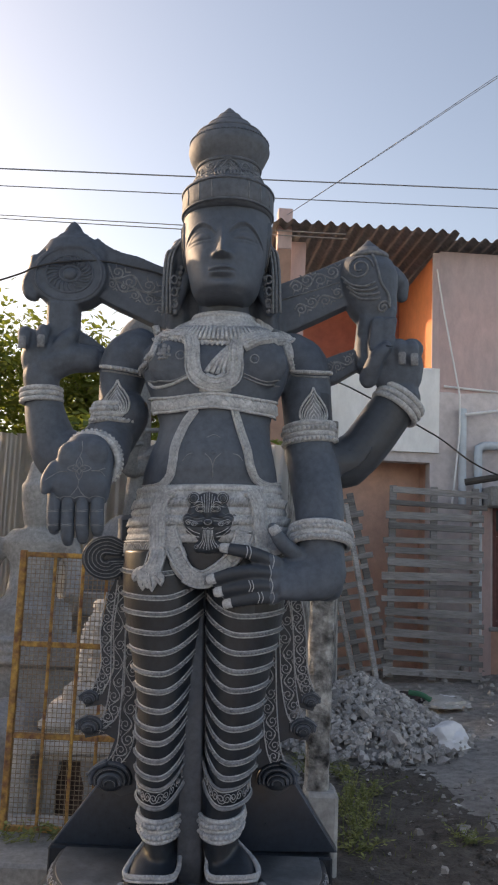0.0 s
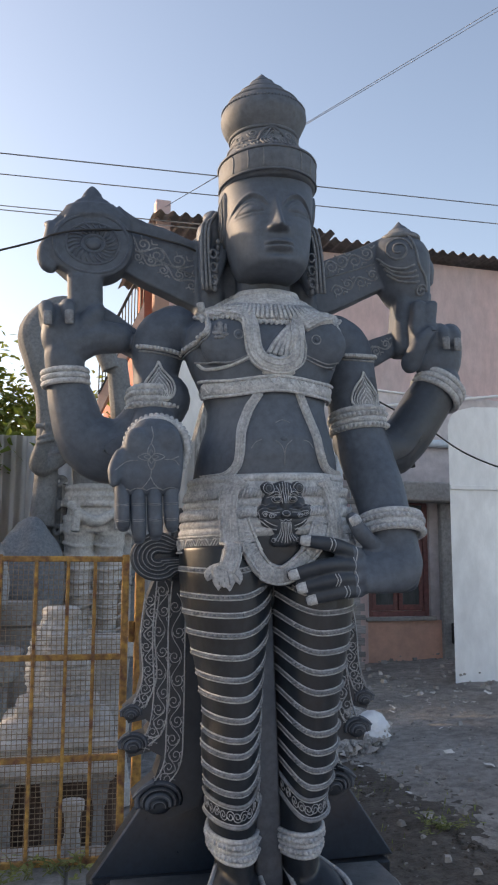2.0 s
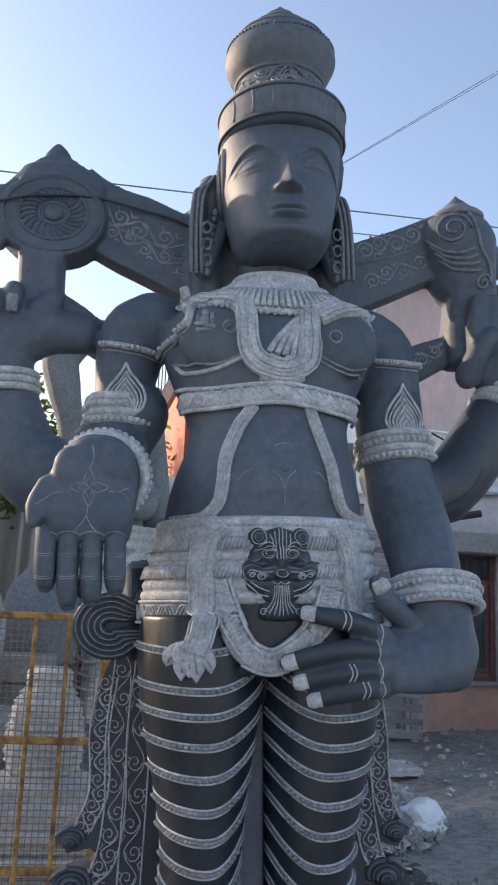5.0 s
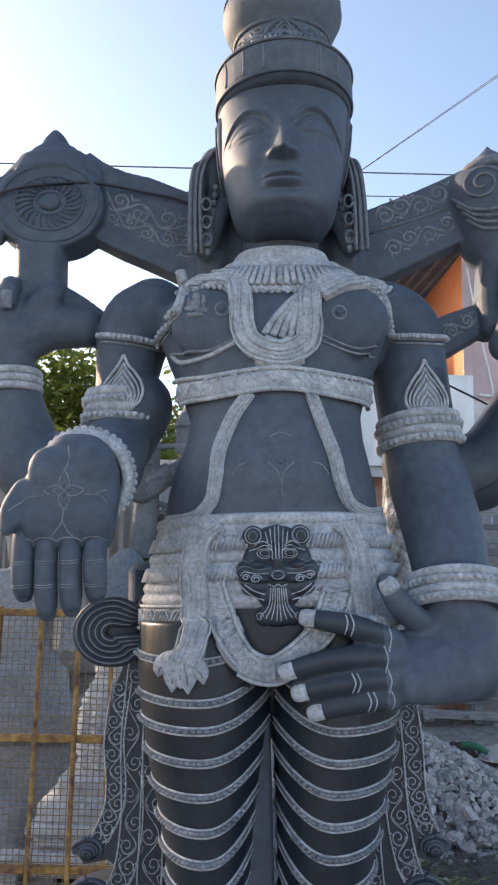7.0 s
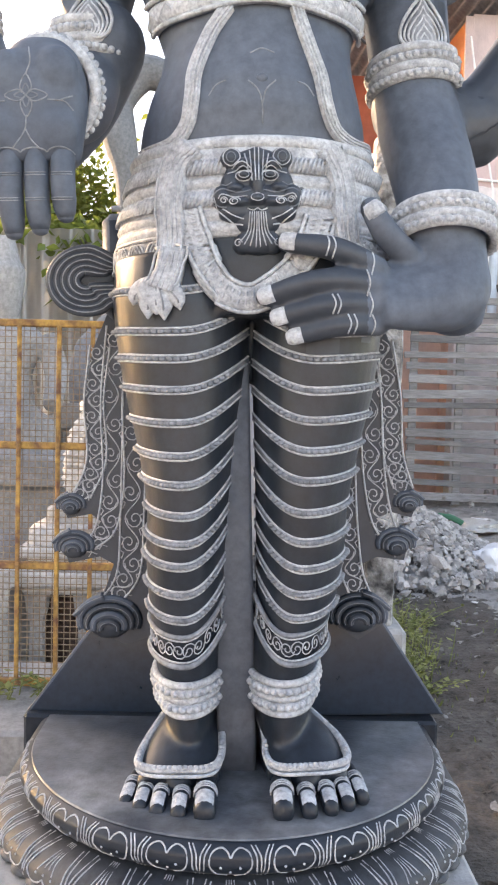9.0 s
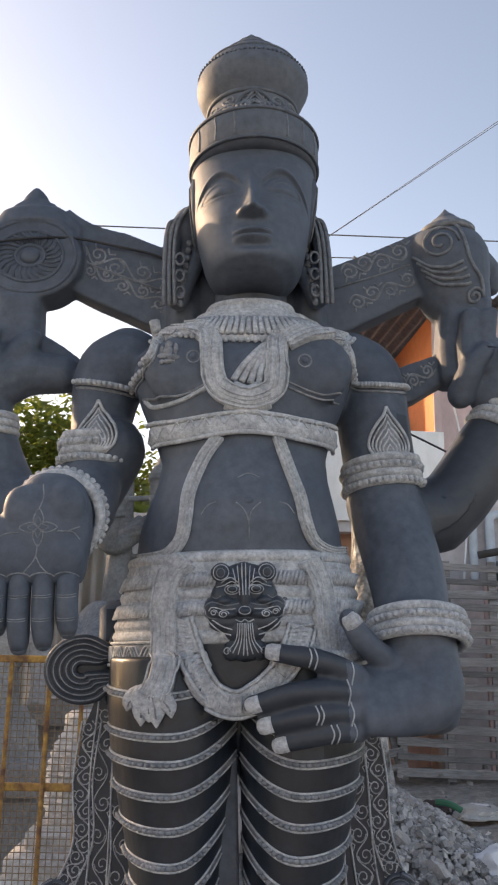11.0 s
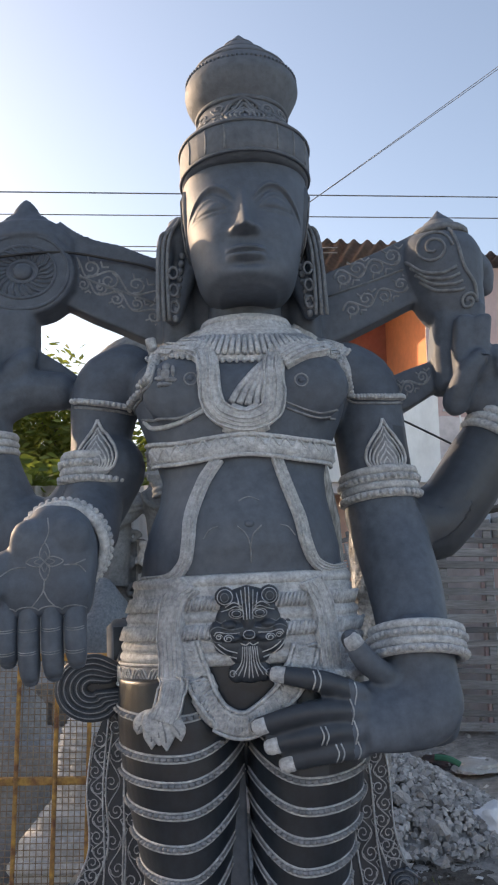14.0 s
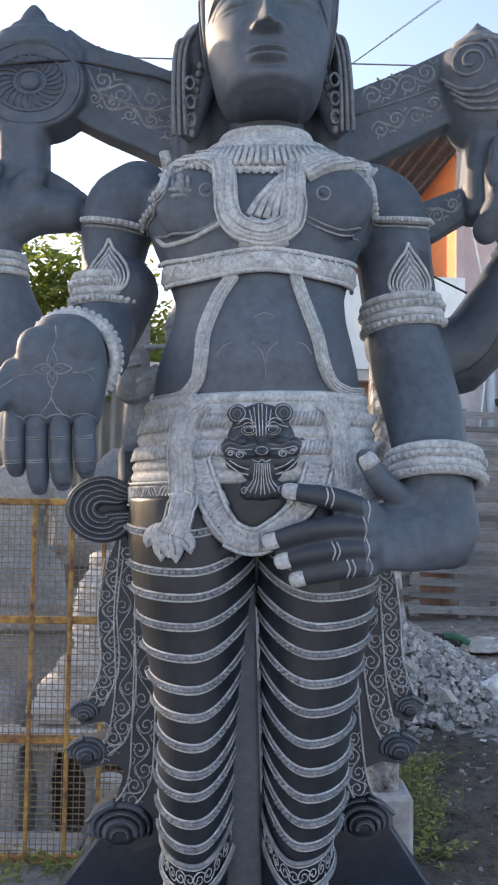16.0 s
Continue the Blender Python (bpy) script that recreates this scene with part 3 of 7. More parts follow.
for x in np.arange(-W2 + 0.02, W2 - 0.01, 0.0235):
    box(bm, x - 0.0016, x + 0.0016, 0.0, 0.0032, 0.01, HH - 0.01)
for z in np.arange(0.02, HH - 0.01, 0.0235):
    box(bm, -W2 + 0.01, W2 - 0.01, -0.0032, 0.0, z - 0.0016, z + 0.0016)
part("wire_mesh", bm, WIREMESH, gate, "thin rusty wire mesh")
gate_post = thing("gate_post", pose(-0.555, 4.5, 0.3), "rusty yellow steel post beside the mesh gate", "post")
bm = bmesh.new()
box(bm, -0.022, 0.022, -0.03, 0.03, 0, 1.36, 0.004)
part("post", bm, YELLOW, gate_post)
bm = bmesh.new()
box(bm, -0.05, -0.023, -0.02, 0.02, 1.0, 1.1, 0.004)
part("hinge", bm, YELLOW, gate_post)


# ---- stones and scraps in the yard ----
def rock_mesh(seed, k):
    """An angular broken stone about one metre across."""
    rnd = random.Random(seed)
    bm = bmesh.new()
    for _ in range(16):
        v = Vector((rnd.gauss(0, 1), rnd.gauss(0, 1), rnd.gauss(0, 1))).normalized() * rnd.uniform(0.38, 0.55)
        bm.verts.new((v.x * k[0], v.y * k[1], v.z * k[2]))
    o = bmesh.ops.convex_hull(bm, input=bm.verts)
    bmesh.ops.delete(bm, geom=[g for g in set(o["geom_interior"] + o["geom_unused"]) if isinstance(g, bmesh.types.BMVert)], context="VERTS")
    return mesh_of("stone", bm, RUBBLE_PIECE)


RUBBLE_PIECE = material("broken_stone_piece", (0.36, 0.335, 0.315), 0.92, 5, 0.25, (0.23, 0.22, 0.215), 0.6, 1.5, 0.5, 18, objects=0.3, distance=0.03)
ROCKS = [rock_mesh(k, (1, random.uniform(0.6, 1), random.uniform(0.45, 0.8))) for k in range(10)]
heap = thing("rubble_heap", pose(1.08, 8.35, 0), "heap of broken pale grey stone and masonry", "rubble")


def heap_z(x, y):
    d = math.hypot(x / 1.05, y / 1.15)
    return 0.56 * max(0.0, 1 - d) ** 0.9


hb = bmesh.new()
hv = [[hb.verts.new((x, y, heap_z(x, y) - 0.06 + 0.05 * noise.noise(Vector((x * 5, y * 5, 2))))) for x in np.linspace(-1.15, 1.15, 40)] for y in np.linspace(-1.3, 1.3, 40)]
for a, b in zip(hv, hv[1:]):
    for i in range(39):
        hb.faces.new((a[i], a[i + 1], b[i + 1], b[i]))
part("core", hb, RUBBLE, heap, smooth=60)
rng = random.Random(4)
for k in range(290):
    r, a = math.sqrt(rng.random()) * 1.12, rng.uniform(0, 2 * math.pi)
    x, y = r * math.cos(a) * 1.0, r * math.sin(a) * 1.1
    size = rng.choice((0.05, 0.065, 0.08, 0.1, 0.12, 0.15)) * (1.6 if k % 41 == 0 else 1)
    ob = new("stone", rng.choice(ROCKS))
    ob.parent = heap
    ob.matrix_basis = pose(x, y, max(-0.01, heap_z(x, y)) + size * 0.12, rng.uniform(-40, 40), rng.uniform(-40, 40), rng.uniform(0, 360)) @ Matrix.Diagonal((size, size, size, 1))
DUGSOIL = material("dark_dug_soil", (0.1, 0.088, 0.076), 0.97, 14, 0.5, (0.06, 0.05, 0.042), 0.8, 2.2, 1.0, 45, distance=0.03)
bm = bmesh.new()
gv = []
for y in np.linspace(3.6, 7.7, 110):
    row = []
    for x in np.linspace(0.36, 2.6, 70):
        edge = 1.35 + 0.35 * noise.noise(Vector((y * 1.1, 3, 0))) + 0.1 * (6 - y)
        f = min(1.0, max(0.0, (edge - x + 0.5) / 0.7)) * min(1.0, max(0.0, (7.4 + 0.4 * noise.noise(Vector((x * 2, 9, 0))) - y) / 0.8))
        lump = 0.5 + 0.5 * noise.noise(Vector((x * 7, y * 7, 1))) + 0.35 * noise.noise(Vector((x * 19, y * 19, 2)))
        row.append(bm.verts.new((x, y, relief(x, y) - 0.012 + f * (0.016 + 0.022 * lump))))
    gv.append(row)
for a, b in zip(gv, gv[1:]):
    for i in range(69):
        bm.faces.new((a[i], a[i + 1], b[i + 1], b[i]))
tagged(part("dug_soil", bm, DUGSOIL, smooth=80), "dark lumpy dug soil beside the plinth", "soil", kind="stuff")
# loose small stones and paper scraps over the soil
lm = bmesh.new()
for k in range(900):
    x, y = rng.uniform(0.2, 6.0), rng.uniform(4.2, 12.4)
    if y < 6 and x < 0.75:
        continue
    z, q = relief(x, y), rng.choice((0.006, 0.008, 0.01, 0.012, 0.016, 0.026)) * (1.0 + 0.06 * (y - 4))
    m = pose(x, y, z + q * 0.25, rng.uniform(-20, 20), rng.uniform(-20, 20), rng.uniform(0, 360))
    vs = [lm.verts.new(m @ Vector((sx * q * rng.uniform(0.6, 1), sy * q * rng.uniform(0.5, 1), sz * q * 0.5))) for sx, sy, sz in ((-1, -1, -1), (1, -1, -1), (1, 1, -1), (-1, 1, -1), (-0.6, -0.5, 1), (0.6, -0.6, 1), (0.5, 0.6, 1), (-0.6, 0.6, 1))]
    for f in ((0, 3, 2, 1), (4, 5, 6, 7), (0, 1, 5, 4), (1, 2, 6, 5), (2, 3, 7, 6), (3, 0, 4, 7)):
        lm.faces.new([vs[i] for i in f])
tagged(part("loose_stones", lm, RUBBLE), "small loose stones scattered over the soil", "stones", kind="stuff")
def chips(name, n, place, sizes, mat, label, category):
    bm = bmesh.new()
    for k in range(n):
        x, y, z = place()
        q = rng.choice(sizes)
        m = pose(x, y, z + q * 0.2, rng.uniform(-40, 40), rng.uniform(-40, 40), rng.uniform(0, 360))
        vs = [bm.verts.new(m @ Vector((sx * q * rng.uniform(0.5, 1), sy * q * rng.uniform(0.5, 1), sz * q * rng.uniform(0.4, 0.7)))) for sx, sy, sz in ((-1, -1, -1), (1, -1, -1), (1, 1, -1), (-1, 1, -1), (-0.6, -0.5, 1), (0.6, -0.6, 1), (0.5, 0.6, 1), (-0.6, 0.6, 1))]
        for f in ((0, 3, 2, 1), (4, 5, 6, 7), (0, 1, 5, 4), (1, 2, 6, 5), (2, 3, 7, 6), (3, 0, 4, 7)):
            bm.faces.new([vs[i] for i in f])
    return tagged(part(name, bm, mat), label, category, kind="stuff")


def on_heap():
    r, a = rng.random() ** 0.6 * 1.06, rng.uniform(0, 2 * math.pi)
    x, y = r * math.cos(a), r * math.sin(a) * 1.1
    return x + 1.08, y + 8.35, heap_z(x, y) + 0.02 + (relief(x + 1.08, y + 8.35) if heap_z(x, y) == 0 else 0)


def on_soil():
    while True:
        x, y = rng.uniform(0.45, 4.2), 4.0 + 4.2 * rng.random() ** 1.2
        if not (x < 0.6 and y < 5.2):
            return x, y, relief(x, y)


chips("rubble_chips", 3600, on_heap, (0.014, 0.018, 0.025, 0.03, 0.04), RUBBLE_LIGHT, "small pale chips of broken stone on the heap", "rubble")
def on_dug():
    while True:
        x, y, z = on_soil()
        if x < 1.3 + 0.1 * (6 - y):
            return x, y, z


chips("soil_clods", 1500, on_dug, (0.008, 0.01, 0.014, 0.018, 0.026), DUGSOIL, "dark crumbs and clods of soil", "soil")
chips("dry_clods", 900, on_soil, (0.008, 0.01, 0.014, 0.02), SOIL, "dry dusty crumbs of soil", "soil")
PAPER = material("dirty_white_scrap", (0.62, 0.61, 0.59), 0.8, 20, 0.15, (0.4, 0.38, 0.35), 0.6, 9, 0.3, 60, islands=0.3)
lm = bmesh.new()
for k in range(90):
    x, y = rng.gauss(2.6, 1.3), rng.gauss(9.2, 1.6)
    if y < 5 or y > 12.4 or x < 0.6:
        continue
    z, q = relief(x, y) + 0.02 + heap_z(x - 1.08, y - 8.35), rng.uniform(0.015, 0.055)
    m = pose(x, y, z, rng.uniform(-25, 25), rng.uniform(-25, 25), rng.uniform(0, 360))
    rows_ = [[m @ Vector((q * u, q * 0.6 * v, q * 0.3 * noise.noise(Vector((u * 1.3 + k, v * 1.3, k))))) for u in (-1, -0.4, 0.3, 1)] for v in (-1, 0, 1)]
    loft(lm, rows_, closed=False)
tagged(part("paper_scraps", lm, PAPER), "dirty white paper and plastic scraps on the soil", "litter", kind="stuff")


def crumple(name, c, r, mat, label, seed, flat=0.6):
    bm = bmesh.new()
    bmesh.ops.create_icosphere(bm, subdivisions=4, radius=1)
    for v in bm.verts:
        n0 = v.co.copy()
        k = 1 + 0.35 * noise.noise(n0 * 1.7 + Vector((seed, 0, 0))) + 0.16 * abs(noise.noise(n0 * 5 + Vector((0, seed, 0)))) + 0.06 * noise.noise(n0 * 13)
        v.co = Vector((n0.x * k * r, n0.y * k * r * 0.8, max(-0.3, n0.z * k) * r * flat))
    ob = part(name, bm, mat, smooth=35)
    ob.matrix_basis = pose(*c)
    return tagged(ob, label, "litter")


crumple("plastic_bag", (1.78, 7.75, 0.08), 0.2, BAGGY, "crumpled white plastic bag beside the rubble", 3, 0.75)
CLOTH = material("dark_cloth", (0.03, 0.032, 0.035), 0.9, 12, 0.3, (0.08, 0.03, 0.025), 0.6, 8, 0.3, 40)
crumple("dark_cloth", (1.93, 10.1, 0.06), 0.22, CLOTH, "dark crumpled cloth with a green strip on the ground", 8, 0.4)
crumple("plastic_bag", (2.32, 10.0, 0.05), 0.17, BAGGY, "torn white plastic sheet crumpled beside the dark cloth", 5, 0.4)
crumple("white_cloth", (2.3, 10.0, 0.03), 0.28, PAPER, "crumpled dirty white sacking on the ground", 12, 0.3)
GREEN = material("green_plastic", (0.03, 0.16, 0.09), 0.5, 10, 0.1, None, 0.3, 3, 0.1, 40)
bm = bmesh.new()
tube(bm, spline([(1.85, 9.88, 0.17), (1.98, 9.84, 0.16), (2.1, 9.85, 0.1)], 10), [(0.03, 0.012)] * 10, 0, 6)
tagged(part("green_strip", bm, GREEN), "bright green plastic strip on the cloth", "litter")

# rough split column on a block, and the pointed pale slab
bm = bmesh.new()
rings = []
for k in range(26):
    z = 0.43 + 2.05 * k / 25
    ring = []
    for i in range(14):
        a = 2 * math.pi * i / 14
        c, q = math.copysign(abs(math.cos(a)) ** 0.5, math.cos(a)), math.copysign(abs(math.sin(a)) ** 0.5, math.sin(a))
        e = 1 + 0.16 * noise.noise(Vector((c * 2, q * 2, z * 6)))
        ring.append((0.4 + 0.068 * c * e, 4.85 + 0.08 * q * e, z))
    rings.append(ring)
loft(bm, rings)
tagged(part("rough_column", bm, ROUGH, smooth=25), "rough split granite column standing on a block", "stone column")
bm = bmesh.new()
box(bm, 0.31, 0.49, 4.72, 4.98, -0.05, 0.43, 0.02)
tagged(part("stone_block", bm, CONCRETE), "pale concrete block under the split column", "block")
bm = bmesh.new()
outline_pts = [(0.12, -0.1), (0.95, -0.1), (0.92, 1.6), (0.85, 2.6), (0.72, 3.2), (0.56, 3.62), (0.44, 3.3), (0.26, 2.6), (0.15, 1.6)]
rings = []
for y in (9.1, 9.16, 9.3, 9.36):
    e = 0.0 if y in (9.16, 9.3) else 0.03
    rings.append([(x + (0.54 - x) * e * 2, y + 0.05 * noise.noise(Vector((x * 4, z * 3, y))), z - e * (z > 1)) for x, z in outline_pts])
loft(bm, rings)
tagged(part("pointed_slab", bm, SPLIT, smooth=25), "tall pale pointed stone slab standing upright", "stone slab")

# ---- other stone works behind the gate ----
def figure(name, parts_fn, mats, label, voxel=0.016):
    bm = bmesh.new()
    parts_fn(bm)
    r0 = bpy.data.objects.new(name, mesh_of(name, bm))
    scene.collection.objects.link(r0)
    md = r0.modifiers.new("fuse", "REMESH")
    md.mode, md.voxel_size = "VOXEL", voxel
    ms = r0.modifiers.new("soften", "SMOOTH")
    ms.iterations = 2
    me = bpy.data.meshes.new_from_object(r0.evaluated_get(bpy.context.evaluated_depsgraph_get()))
    bpy.data.objects.remove(r0)
    me.materials.clear()
    me.materials.append(mats)
    for p in me.polygons:
        p.use_smooth = True
    return tagged(new(name, me), label, "statue", "stone statues in the yard")


def limb_in(bm, pts, rad, n=18):
    tube(bm, spline(pts, n), [v.x for v in spline([Vector((r, 0, 0)) for r in rad], n)], 0, 14)


def flute_player(bm):
    x, y = -0.68, 8.0
    column(bm, [(0.0, x - 0.45, x + 0.45, y - 0.35, y + 0.35), (0.5, x - 0.42, x + 0.42, y - 0.33, y + 0.33), (0.52, x - 0.36, x + 0.36, y - 0.3, y + 0.3), (0.8, x - 0.36, x + 0.36, y - 0.3, y + 0.3)], power=6)
    column(bm, [(0.7, x - 0.22, x - 0.06, y - 0.1, y + 0.1), (1.3, x - 0.24, x - 0.03, y - 0.13, y + 0.13), (2.1, x - 0.3, x + 0.0, y - 0.17, y + 0.17)])
    column(bm, [(0.7, x + 0.02, x + 0.18, y - 0.1, y + 0.1), (1.3, x + 0.0, x + 0.2, y - 0.13, y + 0.13), (2.1, x - 0.02, x + 0.27, y - 0.17, y + 0.17)])
    column(bm, [(1.95, x - 0.31, x + 0.28, y - 0.18, y + 0.18), (2.2, x - 0.25, x + 0.24, y - 0.17, y + 0.17), (2.36, x - 0.22, x + 0.18, y - 0.17, y + 0.17), (2.55, x - 0.24, x + 0.14, y - 0.16, y + 0.16), (2.7, x - 0.3, x + 0.16, y - 0.17, y + 0.17), (2.79, x - 0.26, x + 0.1, y - 0.15, y + 0.15), (2.84, x - 0.16, x - 0.02, y - 0.1, y + 0.1)])
    column(bm, [(2.78, x - 0.18, x - 0.04, y - 0.09, y + 0.09), (2.86, x - 0.22, x - 0.03, y - 0.14, y + 0.12), (2.96, x - 0.24, x - 0.02, y - 0.15, y + 0.14), (3.06, x - 0.24, x - 0.02, y - 0.14, y + 0.14), (3.08, x - 0.26, x - 0.0, y - 0.16, y + 0.16), (3.12, x - 0.25, x - 0.02, y - 0.15, y + 0.15), (3.2, x - 0.21, x - 0.05, y - 0.1, y + 0.1), (3.32, x - 0.15, x - 0.11, y - 0.03, y + 0.03)])
    limb_in(bm, [(x - 0.27, y, 2.72), (x - 0.4, y - 0.08, 2.58), (x - 0.52, y - 0.18, 2.52), (x - 0.5, y - 0.28, 2.66), (x - 0.42, y - 0.32, 2.84)], [0.09, 0.085, 0.085, 0.065, 0.05])
    limb_in(bm, [(x + 0.15, y, 2.72), (x + 0.2, y - 0.1, 2.56), (x + 0.12, y - 0.25, 2.48), (x - 0.02, y - 0.31, 2.66), (x - 0.14, y - 0.32, 2.83)], [0.09, 0.085, 0.08, 0.06, 0.05])
    limb_in(bm, [(x - 0.56, y - 0.33, 2.85), (x + 0.0, y - 0.26, 2.9)], [0.024, 0.024])
    for hx in (-0.42, -0.14):
        for k in range(4):
            limb_in(bm, [(x + hx - 0.05 + 0.03 * k, y - 0.35, 2.82), (x + hx - 0.05 + 0.03 * k, y - 0.37, 2.88)], [0.016, 0.014], 6)
    limb_in(bm, [(x + 0.1, y + 0.15, 3.5), (x - 0.08, y + 0.12, 3.88), (x - 0.36, y + 0.1, 4.03), (x - 0.6, y + 0.05, 3.8), (x - 0.56, y, 3.5), (x - 0.48, y, 3.15), (x - 0.46, y, 2.6), (x - 0.48, y, 2.0)], [0.09, 0.115, 0.14, 0.16, 0.14, 0.105, 0.1, 0.12], 40)
    limb_in(bm, [(x + 0.15, y + 0.2, 3.6), (x + 0.28, y + 0.2, 2.4), (x + 0.3, y + 0.2, 0.8)], [0.1, 0.13, 0.15])
    limb_in(bm, [(x - 0.35, y + 0.15, 2.4), (x - 0.42, y + 0.15, 1.6), (x - 0.3, y + 0.15, 0.8)], [0.1, 0.14, 0.12])
    for k in range(11):
        z = 1.0 + 0.105 * k
        for c in (x - 0.15, x + 0.1):
            tube(bm, [(c + 0.143 * math.cos(a), y + 0.16 * math.sin(a), z + 0.02 * math.cos(2 * a)) for a in (2 * math.pi * j / 20 for j in range(21))], 0.014, 0, 6)
    for z in (2.2, 2.27, 2.34):
        tube(bm, [(x + 0.27 * math.cos(a), y + 0.19 * math.sin(a), z) for a in (2 * math.pi * j / 24 for j in range(25))], 0.03, 0, 6)
    limb_in(bm, [(x - 0.26, y - 0.14, 2.2), (x - 0.02, y - 0.22, 2.04), (x + 0.24, y - 0.14, 2.2)], [0.03, 0.05, 0.03], 12)
    limb_in(bm, [(x - 0.18, y - 0.2, 2.14), (x - 0.19, y - 0.22, 1.95)], [0.03, 0.045], 6)
    limb_in(bm, [(x + 0.17, y - 0.2, 2.14), (x + 0.19, y - 0.22, 1.97)], [0.03, 0.045], 6)
    for cx, cy, cz, r in ((-0.36, -0.05, 2.62, 0.1), (-0.47, -0.3, 2.74, 0.07), (0.19, -0.06, 2.62, 0.1), (-0.08, -0.32, 2.74, 0.07), (-0.1, -0.02, 2.83, 0.11)):
        for d in (-0.022, 0.022):
            tube(bm, [(x + cx + r * math.cos(a), y + cy + r * math.sin(a), cz + d + 0.3 * r * math.cos(a)) for a in (2 * math.pi * j / 18 for j in range(19))], 0.018, 0, 6)
    for k in range(17):
        a = math.pi * (1 + k / 16)
        ball(bm, (x - 0.08 + 0.17 * math.cos(a), y - 0.165, 2.74 + 0.12 * math.sin(a)), 0.024, 0, 8, 6)
    for k in range(26):
        a = 2 * math.pi * k / 26
        ball(bm, (x - 0.01 + 0.27 * math.cos(a), y + 0.19 * math.sin(a), 2.24), 0.025, 0, 8, 6)
    for q in (-1, 1):
        for k in range(5):
            tube(bm, [(x + q * (0.34 + 0.02 * (k % 2)) + 0.06 * (1 - t / 14) * math.cos(t * 0.6), y, 2.4 - 0.22 * k + 0.06 * (1 - t / 14) * math.sin(t * 0.6)) for t in range(13)], 0.022, 0, 6)


player = figure("statue", flute_player, MIDSTONE, "pale grey stone statue of a flute player under an arched trunk", 0.0095)

player.data.materials.append(PALESTONE)
for p in player.data.polygons:
    p.material_index = 1 if 0.9 < p.center.z < 2.38 and -1.0 < p.center.x < -0.36 and p.center.y < 8.1 else 0


def seated(bm):
    x, y = -1.74, 6.6
    column(bm, [(0.0, x - 0.5, x + 0.5, y - 0.35, y + 0.4), (0.5, x - 0.5, x + 0.5, y - 0.35, y + 0.4), (0.52, x - 0.42, x + 0.42, y - 0.3, y + 0.35), (0.9, x - 0.42, x + 0.42, y - 0.3, y + 0.35), (0.92, x - 0.5, x + 0.5, y - 0.36, y + 0.4), (1.1, x - 0.5, x + 0.5, y - 0.36, y + 0.4)], power=6)
    column(bm, [(1.1, x - 0.36, x + 0.36, y - 0.3, y + 0.2), (1.3, x - 0.34, x + 0.34, y - 0.28, y + 0.2), (1.4, x - 0.2, x + 0.2, y - 0.14, y + 0.2), (1.6, x - 0.17, x + 0.17, y - 0.1, y + 0.2), (1.82, x - 0.26, x + 0.26, y - 0.12, y + 0.2), (1.92, x - 0.18, x + 0.18, y - 0.08, y + 0.18)])
    column(bm, [(1.88, x - 0.06, x + 0.06, y - 0.05, y + 0.1), (2.0, x - 0.1, x + 0.1, y - 0.1, y + 0.14), (2.15, x - 0.12, x + 0.12, y - 0.12, y + 0.15), (2.26, x - 0.13, x + 0.13, y - 0.13, y + 0.16), (2.3, x - 0.1, x + 0.1, y - 0.1, y + 0.13), (2.46, x - 0.06, x + 0.06, y - 0.06, y + 0.09)])
    for q in (-1, 1):
        limb_in(bm, [(x + q * 0.26, y + 0.05, 1.84), (x + q * 0.34, y, 1.6), (x + q * 0.36, y - 0.2, 1.4)], [0.085, 0.075, 0.06])
    for k in range(3):
        tube(bm, [(x + 0.51 * math.cos(a), y + 0.02 + 0.38 * math.sin(a), 0.95 + 0.07 * k) for a in (2 * math.pi * j / 30 for j in range(31))], 0.03, 0, 6)


figure("statue", seated, GREYSTONE, "grey stone seated statue on a stepped base")


def ribbed_tower(bm, x, y, z0, k=1.0):
    column(bm, [(z0, x - 0.36 * k, x + 0.36 * k, y - 0.36 * k, y + 0.36 * k), (z0 + 0.08, x - 0.36 * k, x + 0.36 * k, y - 0.36 * k, y + 0.36 * k), (z0 + 0.1, x - 0.27 * k, x + 0.27 * k, y - 0.27 * k, y + 0.27 * k), (z0 + 0.17, x - 0.27 * k, x + 0.27 * k, y - 0.27 * k, y + 0.27 * k), (z0 + 0.19, x - 0.2 * k, x + 0.2 * k, y - 0.2 * k, y + 0.2 * k)], 0, power=8)
    rings = []
    for j in range(34):
        z = 0.17 + 0.5 * j / 33
        r = float(np.interp(z, [0.17, 0.2, 0.3, 0.42, 0.55, 0.64, 0.67], [0.2, 0.19, 0.215, 0.21, 0.18, 0.12, 0.11])) + 0.008 * math.sin(z * 150)
        rings.append([(x + k * r * (1 + 0.05 * math.cos(10 * a)) * math.cos(a), y + k * r * (1 + 0.05 * math.cos(10 * a)) * math.sin(a), z0 + z) for a in (2 * math.pi * i / 80 for i in range(80))])
    loft(bm, rings)
    column(bm, [(z0 + 0.66, x - 0.13 * k, x + 0.13 * k, y - 0.13 * k, y + 0.13 * k), (z0 + 0.7, x - 0.13 * k, x + 0.13 * k, y - 0.13 * k, y + 0.13 * k), (z0 + 0.72, x - 0.1 * k, x + 0.1 * k, y - 0.1 * k, y + 0.1 * k)], 0)


